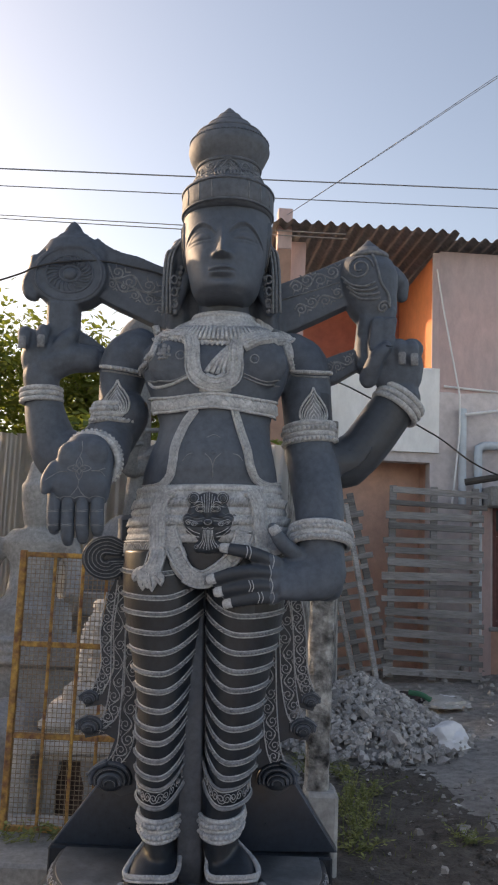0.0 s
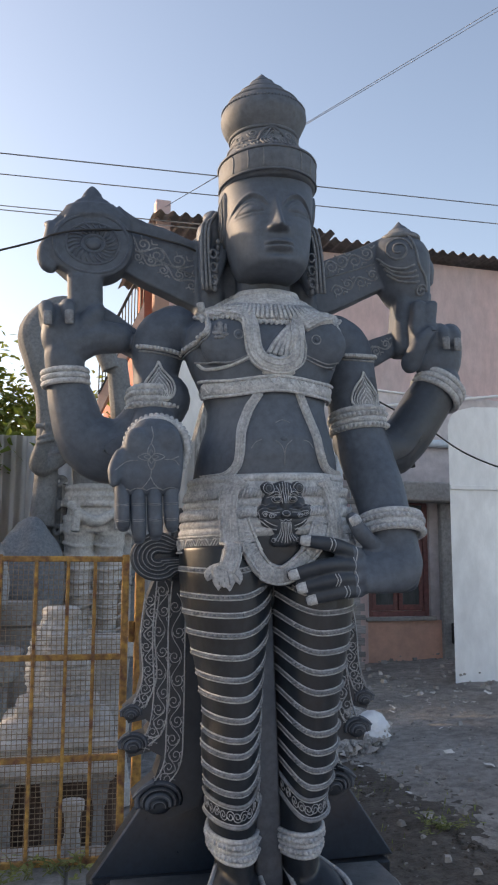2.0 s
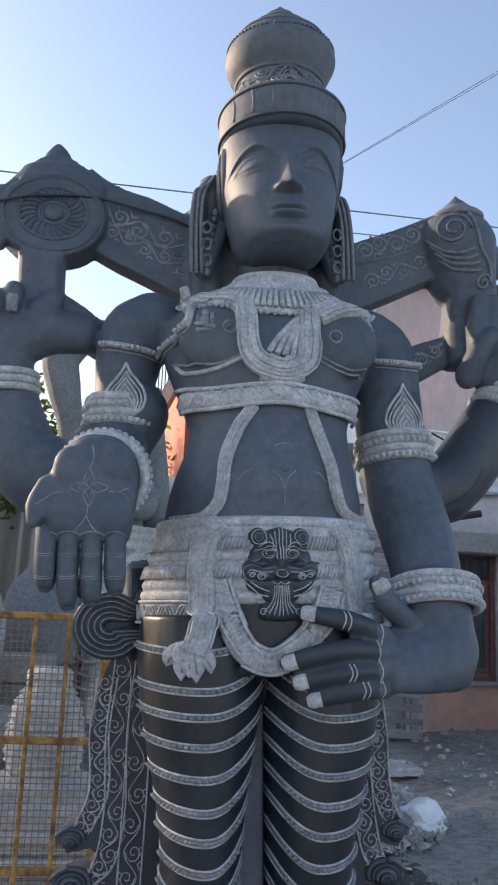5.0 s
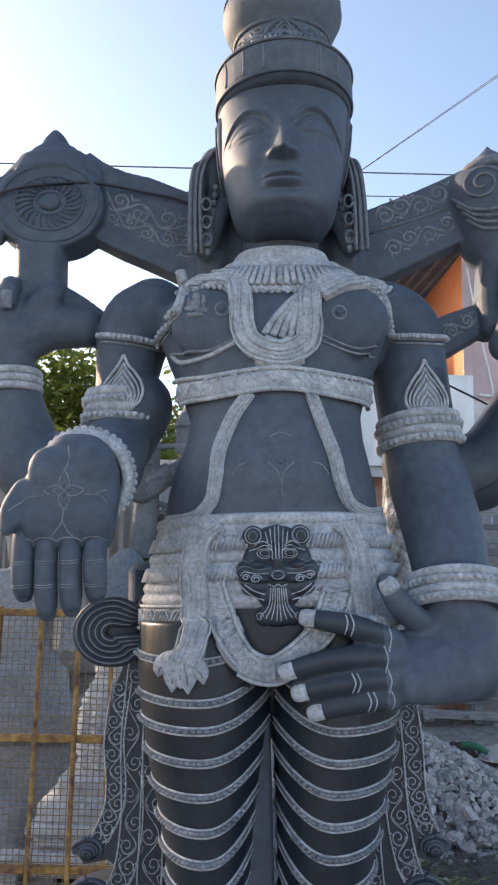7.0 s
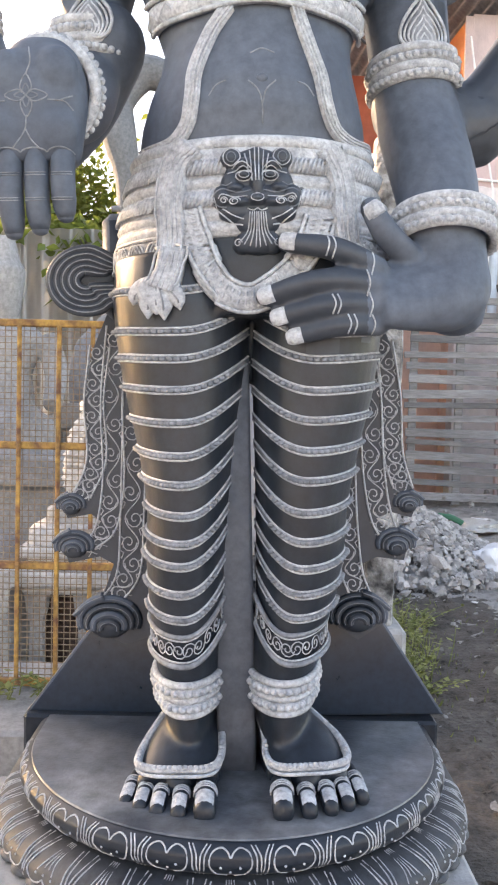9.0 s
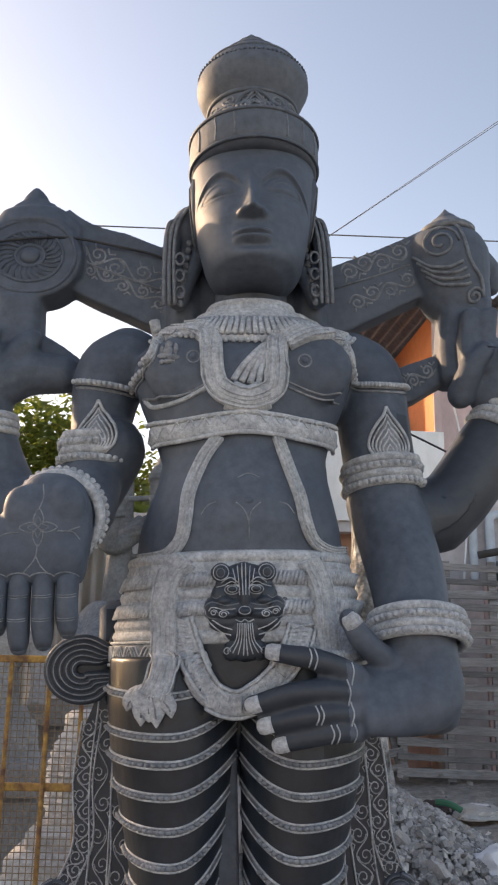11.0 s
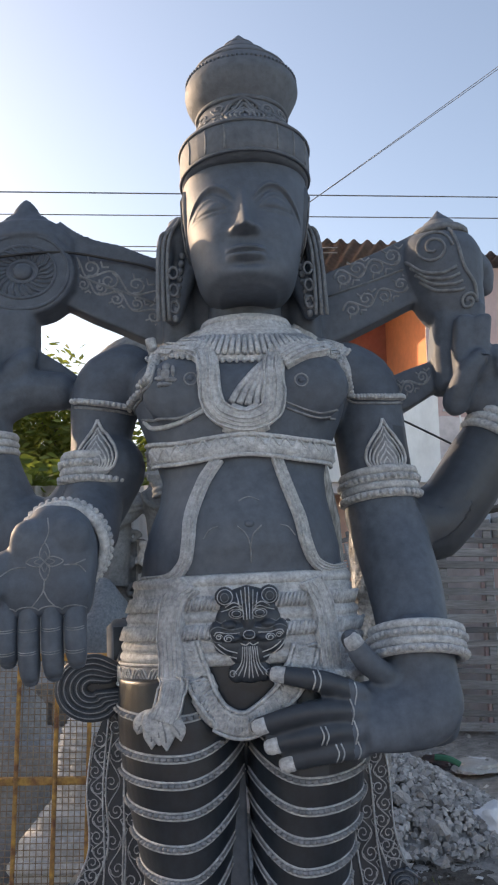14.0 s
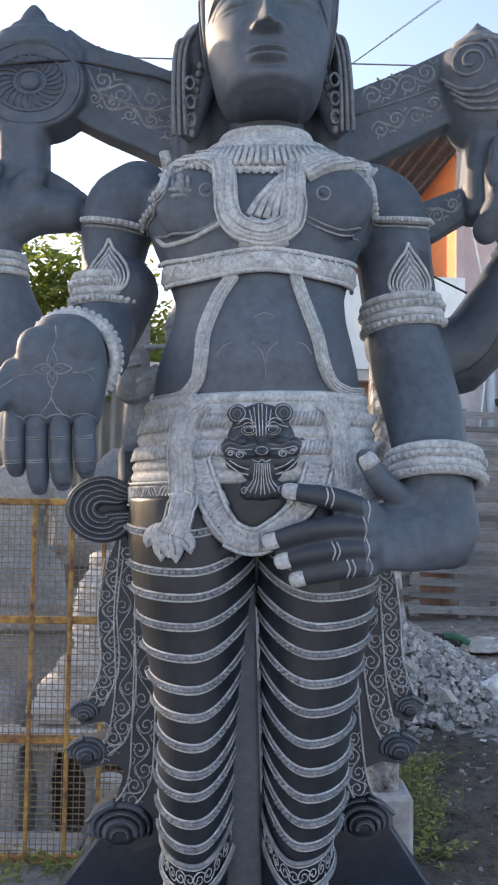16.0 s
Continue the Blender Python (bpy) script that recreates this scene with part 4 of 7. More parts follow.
shrine = thing("ribbed_tower", pose(0, 0, 0), "pale ribbed granite spire model on a stepped block", "carved stone")
bm = bmesh.new()
ribbed_tower(bm, -0.95, 5.65, 0.7, 0.9)
part("spire", bm, PALESTONE, shrine, smooth=50)
bm = bmesh.new()
for z0, z1, w in ((0.64, 0.698, 0.35), (0.585, 0.636, 0.31), (0.5, 0.581, 0.37), (0.46, 0.496, 0.33)):
    box(bm, -0.95 - w, -0.95 + w, 5.65 - w, 5.65 + w, z0, z1, 0.014)
part("base", bm, PALESTONE, shrine)
for lx in (-1.22, -0.98, -0.7):
    bm = bmesh.new()
    loft(bm, [[(lx + q * c, 5.42 + q * d, z) for c, d in ((-1, -1), (1, -1), (1, 1), (-1, 1))] for z, q in ((-0.03, 0.05), (0.06, 0.05), (0.08, 0.035), (0.3, 0.03), (0.36, 0.045), (0.456, 0.055))])
    part("leg", bm, GREYSTONE, shrine)
# made-up dark block, its colour standing in for the shaded hollow behind the legs
bm = bmesh.new()
box(bm, -1.3, -0.58, 5.7, 5.95, -0.05, 0.455, 0.02)
part("back_block", bm, GAPBROWN, shrine, "dark reddish-brown block standing in for the shaded gap behind the legs")
for x, y, h, w, mat in ((-1.36, 5.2, 0.62, 0.07, PALESTONE), (-0.6, 6.6, 1.15, 0.16, PALESTONE), (-1.3, 7.2, 1.4, 0.2, GREYSTONE), (-0.85, 5.1, 0.42, 0.05, PALESTONE)):
    bm = bmesh.new()
    rings = []
    for k, (f, e) in enumerate(((0, 1.3), (0.1, 1.3), (0.12, 1.0), (0.3, 0.8), (0.5, 1.0), (0.62, 0.75), (0.86, 0.9), (0.88, 1.25), (1.0, 1.25))):
        rings.append([(x + w * e * math.cos(a), y + w * e * math.sin(a), f * h) for a in (2 * math.pi * j / 20 for j in range(20))])
    loft(bm, rings)
    tagged(part("stone_baluster", bm, mat, smooth=40), "turned granite baluster standing among the stone works", "baluster", "balusters")
for x, y, z, r, h in ((-1.2, 7.7, 1.3, 0.3, 0.5), (-1.55, 5.6, 0.0, 0.3, 0.55)):
    bm = bmesh.new()
    bmesh.ops.create_icosphere(bm, subdivisions=4, radius=1)
    for v in bm.verts:
        e = 1 + 0.2 * noise.noise(v.co * 1.3 + Vector((x, y, 0)))
        v.co = Vector((x + v.co.x * r * e, y + v.co.y * r * e, max(z, z + h * 0.5 + v.co.z * h * e)))
    tagged(part("rounded_boulder", bm, GREYSTONE if z == 0 else CARVE, smooth=60), "rounded half-worked dark boulder among the stone works", "boulder")
bm = bmesh.new()
box(bm, -1.85, -1.06, 7.2, 8.0, -0.05, 1.3, 0.02)
tagged(part("stone_pedestal", bm, GREYSTONE), "square grey granite pedestal block", "pedestal")

# ---- wires and cable ----
def wire(name, pts, r, mat, label, sag=0.0, n=40):
    bm = bmesh.new()
    c = [Vector(p) for p in pts]
    line = [c[0].lerp(c[1], k / (n - 1)) + Vector((0, 0, -sag * 4 * (k / (n - 1)) * (1 - k / (n - 1)))) for k in range(n)] if len(c) == 2 else spline(c, n)
    tube(bm, line, r, 0, 6)
    return tagged(part(name, bm, mat, smooth=60), label, "wire", "overhead wires")


DARKWIRE = material("dull_wire", (0.22, 0.22, 0.23), 0.6, 10, 0.2, None, 0.4, 2, 0.1, 30)
for a, c in ((11.0, 6.93), (10.9, 6.88)):
    wire("overhead_wire", [(-25, a - 25 * 0.15, c - 25 * 0.027), (25, a + 25 * 0.15, c + 25 * 0.027)], 0.009, DARKWIRE, "dark power wire strung high over the yard")
wire("overhead_wire", [(-25, 13.75, 9.11), (25, 11.25, 5.58)], 0.009, DARKWIRE, "dark power wire strung high over the yard")
for d in (0.0, 0.06):
    wire("overhead_wire", [(-25, 25.5, 13.57 + d), (1.2, 9.78, 5.57 + d)], 0.008, DARKWIRE, "dark power wire strung high over the yard")
for d in (0.0, 0.11):
    wire("service_wire", [(0.5, 12.3, 6.9), (25, -2.5, 18.6 + d * 6)], 0.0045, DARKWIRE, "thin service wire rising from the house pillar", 0.25 + d)
wire("cable", [(-9, 6.0, 2.38), (-3.0, 4.2, 2.64), (-1.2, 3.5, 2.85), (-0.91, 3.424, 2.917), (-0.78, 3.422, 2.94), (-0.64, 3.44, 2.95), (-0.5, 3.466, 2.932), (-0.38, 3.47, 2.9), (-0.28, 3.52, 2.85), (-0.2, 3.64, 2.76), (0.2, 4.2, 2.66), (0.55, 4.65, 2.66), (1.0, 4.5, 2.36), (1.35, 4.3, 2.09), (2.4, 4.0, 1.75), (6, 3.5, 1.9)], 0.0045, CABLE, "black cable draped over the statue's disc", n=160)
tube_bm = bmesh.new()
tube(tube_bm, [(3.15, 12.2, 2.82), (4.2, 12.0, 3.02)], 0.05, 0, 8)
tagged(part("timber_pole", tube_bm, DARKWOOD), "old dark timber pole resting on the window hood", "pole")

# ---- trees and weeds ----
def tree(name, base, height, spread, seed, leaves, label, leaf=0.11):
    rnd = random.Random(seed)
    t = thing(name, pose(*base), label, "tree")
    bm = bmesh.new()
    top = Vector((rnd.uniform(-0.3, 0.3), rnd.uniform(-0.3, 0.3), height * 0.62))
    tube(bm, spline([(0, 0, -0.1), (0.08, 0.05, height * 0.3), top], 10), [0.16 - 0.01 * k for k in range(10)], 0, 10)
    tips = []
    for k in range(11):
        a = 2 * math.pi * k / 11 + rnd.uniform(-0.3, 0.3)
        z0 = height * rnd.uniform(0.28, 0.6)
        end = Vector((math.cos(a) * spread * rnd.uniform(0.5, 0.95), math.sin(a) * spread * rnd.uniform(0.5, 0.95), height * rnd.uniform(0.5, 0.95)))
        s0 = Vector((0.06, 0.04, z0))
        tube(bm, spline([s0, s0.lerp(end, 0.5) + Vector((0, 0, 0.25)), end], 8), [0.07 - 0.007 * j for j in range(8)], 0, 6)
        tips += [end, s0.lerp(end, 0.65) + Vector((0, 0, 0.25))]
    part("trunk", bm, BARK, t, smooth=60)
    verts, faces = [], []
    for k in range(leaves):
        c = rnd.choice(tips)
        d = Vector((rnd.gauss(0, 1), rnd.gauss(0, 1), rnd.gauss(0, 0.8))) * spread * 0.2
        p = c + d
        m = Matrix.Translation(p) @ Euler((rnd.uniform(-1, 1), rnd.uniform(-1, 1), rnd.uniform(0, 6.3))).to_matrix().to_4x4()
        q = leaf * rnd.uniform(0.6, 1.3)
        i = len(verts)
        verts += [m @ Vector(v) for v in ((0, -q, 0), (q * 0.45, 0, q * 0.12), (0, q, 0), (-q * 0.45, 0, q * 0.12))]
        faces.append((i, i + 1, i + 2, i + 3))
    me = bpy.data.meshes.new("crown")
    me.from_pydata(verts, [], faces)
    me.materials.append(LEAF)
    crown = new("crown", me)
    crown.parent = t
    return t


tree("tree", (-2.3, 14.5, 0), 5.2, 2.0, 1, 15000, "dark green leafy tree behind the fence", 0.075)
tree("tree", (-5.2, 14.0, 0), 5.4, 2.3, 2, 15000, "dark green leafy tree behind the fence", 0.075)
# this tree and the next two are unseen, added to shade the statue
tree("tree", (-8.6, 12.5, 0), 5.2, 2.4, 3, 12000, "dark green leafy tree behind the fence", 0.08)
tree("tree", (-9.6, 8.6, 0), 5.6, 2.2, 4, 8000, "dark green leafy tree beside the yard, unseen and added for shade")
tree("tree", (-10.2, 5.2, 0), 5.0, 2.2, 5, 8000, "dark green leafy tree beside the yard, unseen and added for shade")
tree("bush", (-1.9, 9.9, 0), 3.7, 0.9, 6, 2600, "yellow-green bush showing over the fence", 0.1)
tree("bush", (-0.35, 10.3, 0), 3.3, 0.7, 9, 1800, "yellow-green bush showing over the fence", 0.1)


def weed(c, seed, n, h):
    rnd = random.Random(seed)
    bm = bmesh.new()
    for k in range(n):
        a, r = rnd.uniform(0, 6.28), rnd.uniform(0, 0.12)
        b = Vector((c[0] + r * math.cos(a), c[1] + r * math.sin(a), c[2] if len(c) > 2 else -0.01))
        e = b + Vector((rnd.gauss(0, 0.09), rnd.gauss(0, 0.09), h * rnd.uniform(0.5, 1.1)))
        tube(bm, [b, b.lerp(e, 0.5) + Vector((0.01, 0, 0.02)), e], [0.003, 0.0025, 0.001], 0, 4)
        for j in range(5):
            p = b.lerp(e, 0.35 + 0.15 * j)
            u = Vector((rnd.gauss(0, 1), rnd.gauss(0, 1), rnd.uniform(-0.2, 0.5))).normalized() * rnd.uniform(0.02, 0.045)
            v = u.cross(Vector((0, 0, 1))).normalized() * u.length * 0.35
            q = [bm.verts.new(w) for w in (p, p + u * 0.5 + v, p + u, p + u * 0.5 - v)]
            bm.faces.new(q)
    return tagged(part("weed", bm, WEED), "low yellow-green weed growing from the soil", "weed", "weeds")


WEED = material("weed_green", (0.19, 0.2, 0.06), 0.7, 20, 0.3, (0.08, 0.12, 0.03), 0.6, 5, 0.1, 30, islands=0.35)
for c, sd, n, h in (((0.72, 5.95), 1, 26, 0.42), ((0.78, 5.6), 2, 22, 0.35), ((0.6, 5.8), 3, 24, 0.3), ((1.3, 5.3), 4, 22, 0.14), ((0.66, 5.35), 5, 24, 0.28), ((0.85, 6.3), 6, 20, 0.2), ((0.62, 5.1), 7, 20, 0.18), ((-1.2, 4.85), 8, 20, 0.25), ((0.5, 7.0), 9, 20, 0.25), ((0.75, 6.8), 10, 24, 0.2)):
    weed(c, sd, n, h * 0.62)
rnd = random.Random(77)
bm = bmesh.new()
for k in range(260):
    cx, cy, sp = rnd.choice(((0.72, 5.7, 0.16), (0.85, 5.3, 0.22), (1.0, 5.9, 0.25), (1.45, 5.45, 0.12), (0.75, 6.4, 0.2), (1.3, 6.3, 0.2), (0.75, 4.8, 0.15)))
    b = Vector((rnd.gauss(cx, sp), rnd.gauss(cy, sp), 0.0))
    if b.x < 0.56:
        continue
    b.z = relief(b.x, b.y) - 0.004
    e = b + Vector((rnd.gauss(0, 0.02), rnd.gauss(0, 0.02), rnd.uniform(0.015, 0.06)))
    d = Vector((rnd.gauss(0, 1), rnd.gauss(0, 1), 0)).normalized() * 0.004
    bm.faces.new([bm.verts.new(q) for q in (b - d, b + d, b.lerp(e, 0.6) + d * 0.8, e, b.lerp(e, 0.6) - d * 0.8)])
for wx, wy, sd in ((-1.3, 4.3, 31), (-1.12, 4.36, 32), (-0.97, 4.33, 33), (-0.8, 4.38, 34)):
    weed((wx, wy, 0.31), sd, 9, 0.07)
tagged(part("grass", bm, WEED), "sparse short dull green grass on the soil", "grass", kind="stuff")


# ---- the large standing statue ----
from mathutils.bvhtree import BVHTree

LEG_R = [  # z, x left, x right, y front, y back
    (0.560, -0.376, -0.257, 3.000, 3.410), (0.660, -0.373, -0.261, 3.020, 3.370), (0.760, -0.389, -0.251, 3.020, 3.340), (0.840, -0.400, -0.243, 3.010, 3.340), (0.970, -0.410, -0.231, 2.995, 3.350),
    (1.060, -0.413, -0.226, 2.985, 3.360), (1.160, -0.406, -0.218, 2.980, 3.350), (1.280, -0.422, -0.206, 2.975, 3.350), (1.400, -0.446, -0.187, 2.970, 3.360),
    (1.500, -0.463, -0.169, 2.965, 3.370), (1.620, -0.473, -0.162, 2.965, 3.380), (1.720, -0.468, -0.167, 2.980, 3.380)]
LEG_L = [
    (0.560, -0.166, -0.049, 3.000, 3.410), (0.660, -0.169, -0.049, 3.020, 3.370), (0.760, -0.183, -0.039, 3.020, 3.340), (0.840, -0.180, -0.020, 3.010, 3.340), (0.970, -0.165, 0.022, 2.995, 3.350),
    (1.060, -0.163, 0.038, 2.985, 3.360), (1.160, -0.163, 0.045, 2.980, 3.350), (1.280, -0.163, 0.071, 2.975, 3.350), (1.400, -0.165, 0.103, 2.970, 3.360),
    (1.500, -0.167, 0.120, 2.965, 3.370), (1.620, -0.163, 0.131, 2.965, 3.380), (1.720, -0.163, 0.128, 2.980, 3.380)]
TORSO = [
    (1.580, -0.462, 0.127, 2.985, 3.430), (1.700, -0.462, 0.137, 2.980, 3.430), (1.820, -0.442, 0.122, 2.985, 3.430), (1.920, -0.418, 0.106, 2.995, 3.420), (1.970, -0.411, 0.100, 2.990, 3.420),
    (2.020, -0.402, 0.095, 2.980, 3.410), (2.080, -0.384, 0.084, 2.985, 3.410), (2.140, -0.360, 0.073, 3.005, 3.410), (2.200, -0.350, 0.071, 3.025, 3.420),
    (2.270, -0.371, 0.091, 3.040, 3.440), (2.360, -0.407, 0.132, 3.035, 3.470), (2.440, -0.432, 0.157, 3.045, 3.490), (2.500, -0.427, 0.157, 3.075, 3.490), (2.560, -0.366, 0.116, 3.120, 3.480), (2.600, -0.274, 0.044, 3.160, 3.460), (2.640, -0.223, -0.002, 3.180, 3.460)]
NECK = [(2.520, -0.225, 0.000, 3.210, 3.420), (2.620, -0.215, -0.008, 3.225, 3.410), (2.720, -0.210, -0.005, 3.230, 3.420), (2.800, -0.210, 0.000, 3.230, 3.420)]
HEAD = [
    (2.682, -0.160, -0.044, 3.085, 3.30), (2.685, -0.184, -0.020, 3.055, 3.33), (2.692, -0.204, 0.000, 3.038, 3.36), (2.705, -0.218, 0.013, 3.030, 3.38), (2.726, -0.230, 0.026, 3.027, 3.40), (2.750, -0.238, 0.034, 3.031, 3.42),
    (2.777, -0.243, 0.040, 3.037, 3.43), (2.803, -0.249, 0.046, 3.043, 3.44), (2.853, -0.257, 0.055, 3.050, 3.46), (2.900, -0.263, 0.062, 3.056, 3.47), (2.960, -0.267, 0.072, 3.066, 3.48), (3.020, -0.270, 0.080, 3.085, 3.48), (3.060, -0.270, 0.080, 3.085, 3.48)]
CROWN = [
    (3.03, -0.268, 0.08, 3.068, 3.44), (3.042, -0.273, 0.087, 3.048, 3.45), (3.06, -0.276, 0.091, 3.04, 3.455), (3.105, -0.276, 0.092, 3.038, 3.455), (3.132, -0.273, 0.09, 3.044, 3.452), (3.145, -0.262, 0.08, 3.06, 3.447), (3.155, -0.25, 0.068, 3.08, 3.44), (3.18, -0.24, 0.058, 3.108, 3.437), (3.204, -0.232, 0.05, 3.13, 3.43), (3.212, -0.226, 0.044, 3.14, 3.42),
    (3.262, -0.218, 0.036, 3.152, 3.41), (3.268, -0.222, 0.04, 3.147, 3.413), (3.29, -0.24, 0.054, 3.132, 3.428), (3.315, -0.251, 0.066, 3.121, 3.439), (3.340, -0.255, 0.079, 3.113, 3.447), (3.362, -0.251, 0.075, 3.117, 3.443), (3.384, -0.240, 0.064, 3.128, 3.432), (3.404, -0.226, 0.050, 3.142, 3.418), (3.408, -0.220, 0.044, 3.148, 3.412), (3.430, -0.202, 0.026, 3.166, 3.394), (3.450, -0.182, 0.006, 3.186, 3.374), (3.454, -0.174, -0.002, 3.194, 3.366), (3.474, -0.156, -0.020, 3.212, 3.348), (3.496, -0.138, -0.038, 3.230, 3.330), (3.500, -0.130, -0.046, 3.238, 3.322), (3.520, -0.114, -0.062, 3.254, 3.306), (3.545, -0.092, -0.084, 3.276, 3.284)]

body = bmesh.new()
for table in (LEG_R, LEG_L, TORSO):
    column(body, table)
column(body, NECK, seg=32)
column(body, [(z, x0 + 0.014, x1 - 0.014, y0 + 0.022, y1) for z, x0, x1, y0, y1 in HEAD[3:]], power=2.3)
column(body, CROWN, step=0.008)
core = bmesh.new()
for table in (LEG_R, LEG_L, TORSO):
    column(core, table, seg=64)
for cx in (-0.262, 0.012):
    ball(core, (cx, 3.11, 2.42), (0.128, 0.058, 0.1), 0, 24, 16)
bmesh.ops.recalc_face_normals(core, faces=core.faces)
core.normal_update()
trunk = BVHTree.FromBMesh(core)
core.free()
FX = -0.109
box(body, -0.36, 0.1, 3.36, 3.46, 2.5, 2.92, 0.02)
# chest
for s, cx in ((-1, -0.262), (1, 0.012)):
    ball(body, (cx, 3.11, 2.42), (0.128, 0.058, 0.1), seg=16, rings=10)
# ears with long lobes
for s, ex in ((-1, -0.3), (1, 0.066)):
    ball(body, (ex - s * 0.012, 3.36, 2.93), (0.04, 0.06, 0.08), seg=12, rings=8)
    tube(body, spline([(ex - s * 0.015, 3.34, 2.98), (ex + s * 0.02, 3.32, 2.92), (ex + s * 0.032, 3.30, 2.82), (ex + s * 0.035, 3.29, 2.70)], 12), 0.024)
    tube(body, spline([(ex - s * 0.045, 3.33, 2.86), (ex - s * 0.02, 3.31, 2.78), (ex + s * 0.02, 3.29, 2.67)], 10), 0.03)
    box(body, ex - 0.045, ex + 0.045, 3.33, 3.43, 2.55, 2.96, 0.02)
    ball(body, (ex, 3.37, 2.98), (0.026, 0.035, 0.028))


def limb(pts, rad, seg=20, n=24):
    c = spline(pts, n)
    r = [Vector((*(q if isinstance(q, tuple) else (q, q)), 0)) for q in rad]
    rr = [(v.x, v.y) for v in spline(r, n)]
    tube(body, c, rr, seg=seg)
    ball(body, c[0], rr[0][0], seg=14, rings=8)
    ball(body, c[-1], min(rr[-1]), seg=14, rings=8)


# front arms
def deep(p, dy, eye=(-0.18, 1.03, 1.93)):
    """Moves a point away from the front along its line of sight."""
    k = (p[1] + dy - eye[1]) / (p[1] - eye[1])
    return tuple(e + (q - e) * k for e, q in zip(eye, p))


limb([deep(p, d) for p, d in (((-0.44, 3.23, 2.49), 0.1), ((-0.492, 3.22, 2.44), 0.12), ((-0.512, 3.2, 2.3), 0.12), ((-0.522, 3.18, 2.18), 0.1))] + [(-0.545, 3.17, 2.085), (-0.556, 3.06, 2.05), (-0.562, 2.96, 2.035)], [0.102, 0.104, 0.084, 0.08, 0.084, 0.084, 0.078], 20, 30)
limb([deep(p, d) for p, d in (((0.15, 3.23, 2.47), 0.11), ((0.19, 3.22, 2.42), 0.13), ((0.206, 3.2, 2.25), 0.12), ((0.216, 3.17, 2.08), 0.11), ((0.238, 3.1, 1.9), 0.07), ((0.24, 3.05, 1.76), 0.03))], [0.102, 0.106, 0.1, 0.1, 0.094, 0.082])
# open palm with four pads and the thumb along its side
column(body, [(1.884, -0.690, -0.500, 2.885, 2.95), (1.900, -0.698, -0.492, 2.874, 2.965), (1.950, -0.705, -0.484, 2.866, 2.975), (2.000, -0.692, -0.478, 2.864, 2.985), (2.050, -0.666, -0.480, 2.868, 2.995), (2.090, -0.636, -0.490, 2.878, 3.01), (2.120, -0.620, -0.510, 2.900, 3.02), (2.135, -0.600, -0.530, 2.930, 3.02)], step=0.01, power=2.9)
for px_, pz_, pw_ in ((-0.622, 2.045, 0.042), (-0.53, 2.05, 0.044), (-0.634, 1.945, 0.046), (-0.532, 1.942, 0.044)):
    ball(body, (px_, 2.888, pz_), (pw_, 0.029, 0.05), seg=18, rings=12)
limb([(-0.676, 2.895, 2.01), (-0.694, 2.876, 1.965), (-0.697, 2.866, 1.925)], [0.02, 0.021, 0.016], 12, 10)
# hand laid on the thigh
def low(p):
    return (p[0], p[1], p[2] - 0.02)


limb([(0.242, 3.05, 1.76)] + [low(p) for p in ((0.246, 3.035, 1.70), (0.232, 3.01, 1.648), (0.16, 2.985, 1.635), (0.08, 2.965, 1.635))], [(0.085, 0.08), (0.085, 0.078), (0.096, 0.075), (0.095, 0.055), (0.088, 0.042)], 20, 20)
box(body, 0.2, 0.322, 2.97, 3.09, 1.53, 1.67, 0.05, seg=3)
for (a, b, c, r) in (((0.085, 2.955, 1.69), (-0.0, 2.925, 1.725), (-0.095, 2.945, 1.745), 0.026), ((0.08, 2.945, 1.655), (-0.03, 2.915, 1.66), (-0.14, 2.94, 1.632), 0.026),
                     ((0.08, 2.945, 1.61), (-0.01, 2.915, 1.61), (-0.115, 2.94, 1.588), 0.025), ((0.085, 2.95, 1.57), (0.01, 2.92, 1.568), (-0.085, 2.94, 1.547), 0.024), ((0.16, 3.0, 1.72), (0.11, 2.965, 1.76), (0.075, 2.955, 1.815), 0.029)):
    limb([low(a), low(b), low(c)], [r, r, r * 0.8], 12, 12)
# rear arms, raised
limb([(-0.5, 3.3, 2.26), (-0.6, 3.34, 2.13), (-0.7, 3.35, 2.075), (-0.79, 3.36, 2.115), (-0.84, 3.36, 2.24), (-0.862, 3.36, 2.36), (-0.868, 3.35, 2.43)], [0.1, 0.11, 0.113, 0.104, 0.085, 0.072, 0.072], 20, 30)
limb([(0.22, 3.3, 2.1), (0.32, 3.32, 2.065), (0.41, 3.335, 2.075)], [0.09, 0.098, 0.1])
limb([(0.41, 3.335, 2.075), (0.47, 3.34, 2.13), (0.55, 3.35, 2.225), (0.63, 3.35, 2.33)], [0.1, 0.1, 0.095, 0.088])
ball(body, (0.405, 3.335, 2.085), 0.1, seg=18, rings=12)
ball(body, (-0.745, 3.35, 2.1), 0.106, seg=18, rings=12)
# the raised hands
ball(body, (-0.866, 3.345, 2.5), (0.085, 0.062, 0.1), seg=18, rings=12)
ball(body, (-0.885, 3.345, 2.56), (0.062, 0.05, 0.06), seg=18, rings=12)
for fx, fz in ((-0.925, 2.598), (-0.851, 2.605)):
    limb([(fx, 3.365, 2.55), (fx - 0.004, 3.33, fz - 0.002), (fx, 3.288, fz - 0.016), (fx + 0.003, 3.276, fz - 0.056)], [0.03, 0.029, 0.027, 0.022], 12, 12)
limb([(-0.82, 3.335, 2.5), (-0.765, 3.33, 2.57), (-0.742, 3.34, 2.6)], [0.045, 0.036, 0.024], 12, 10)
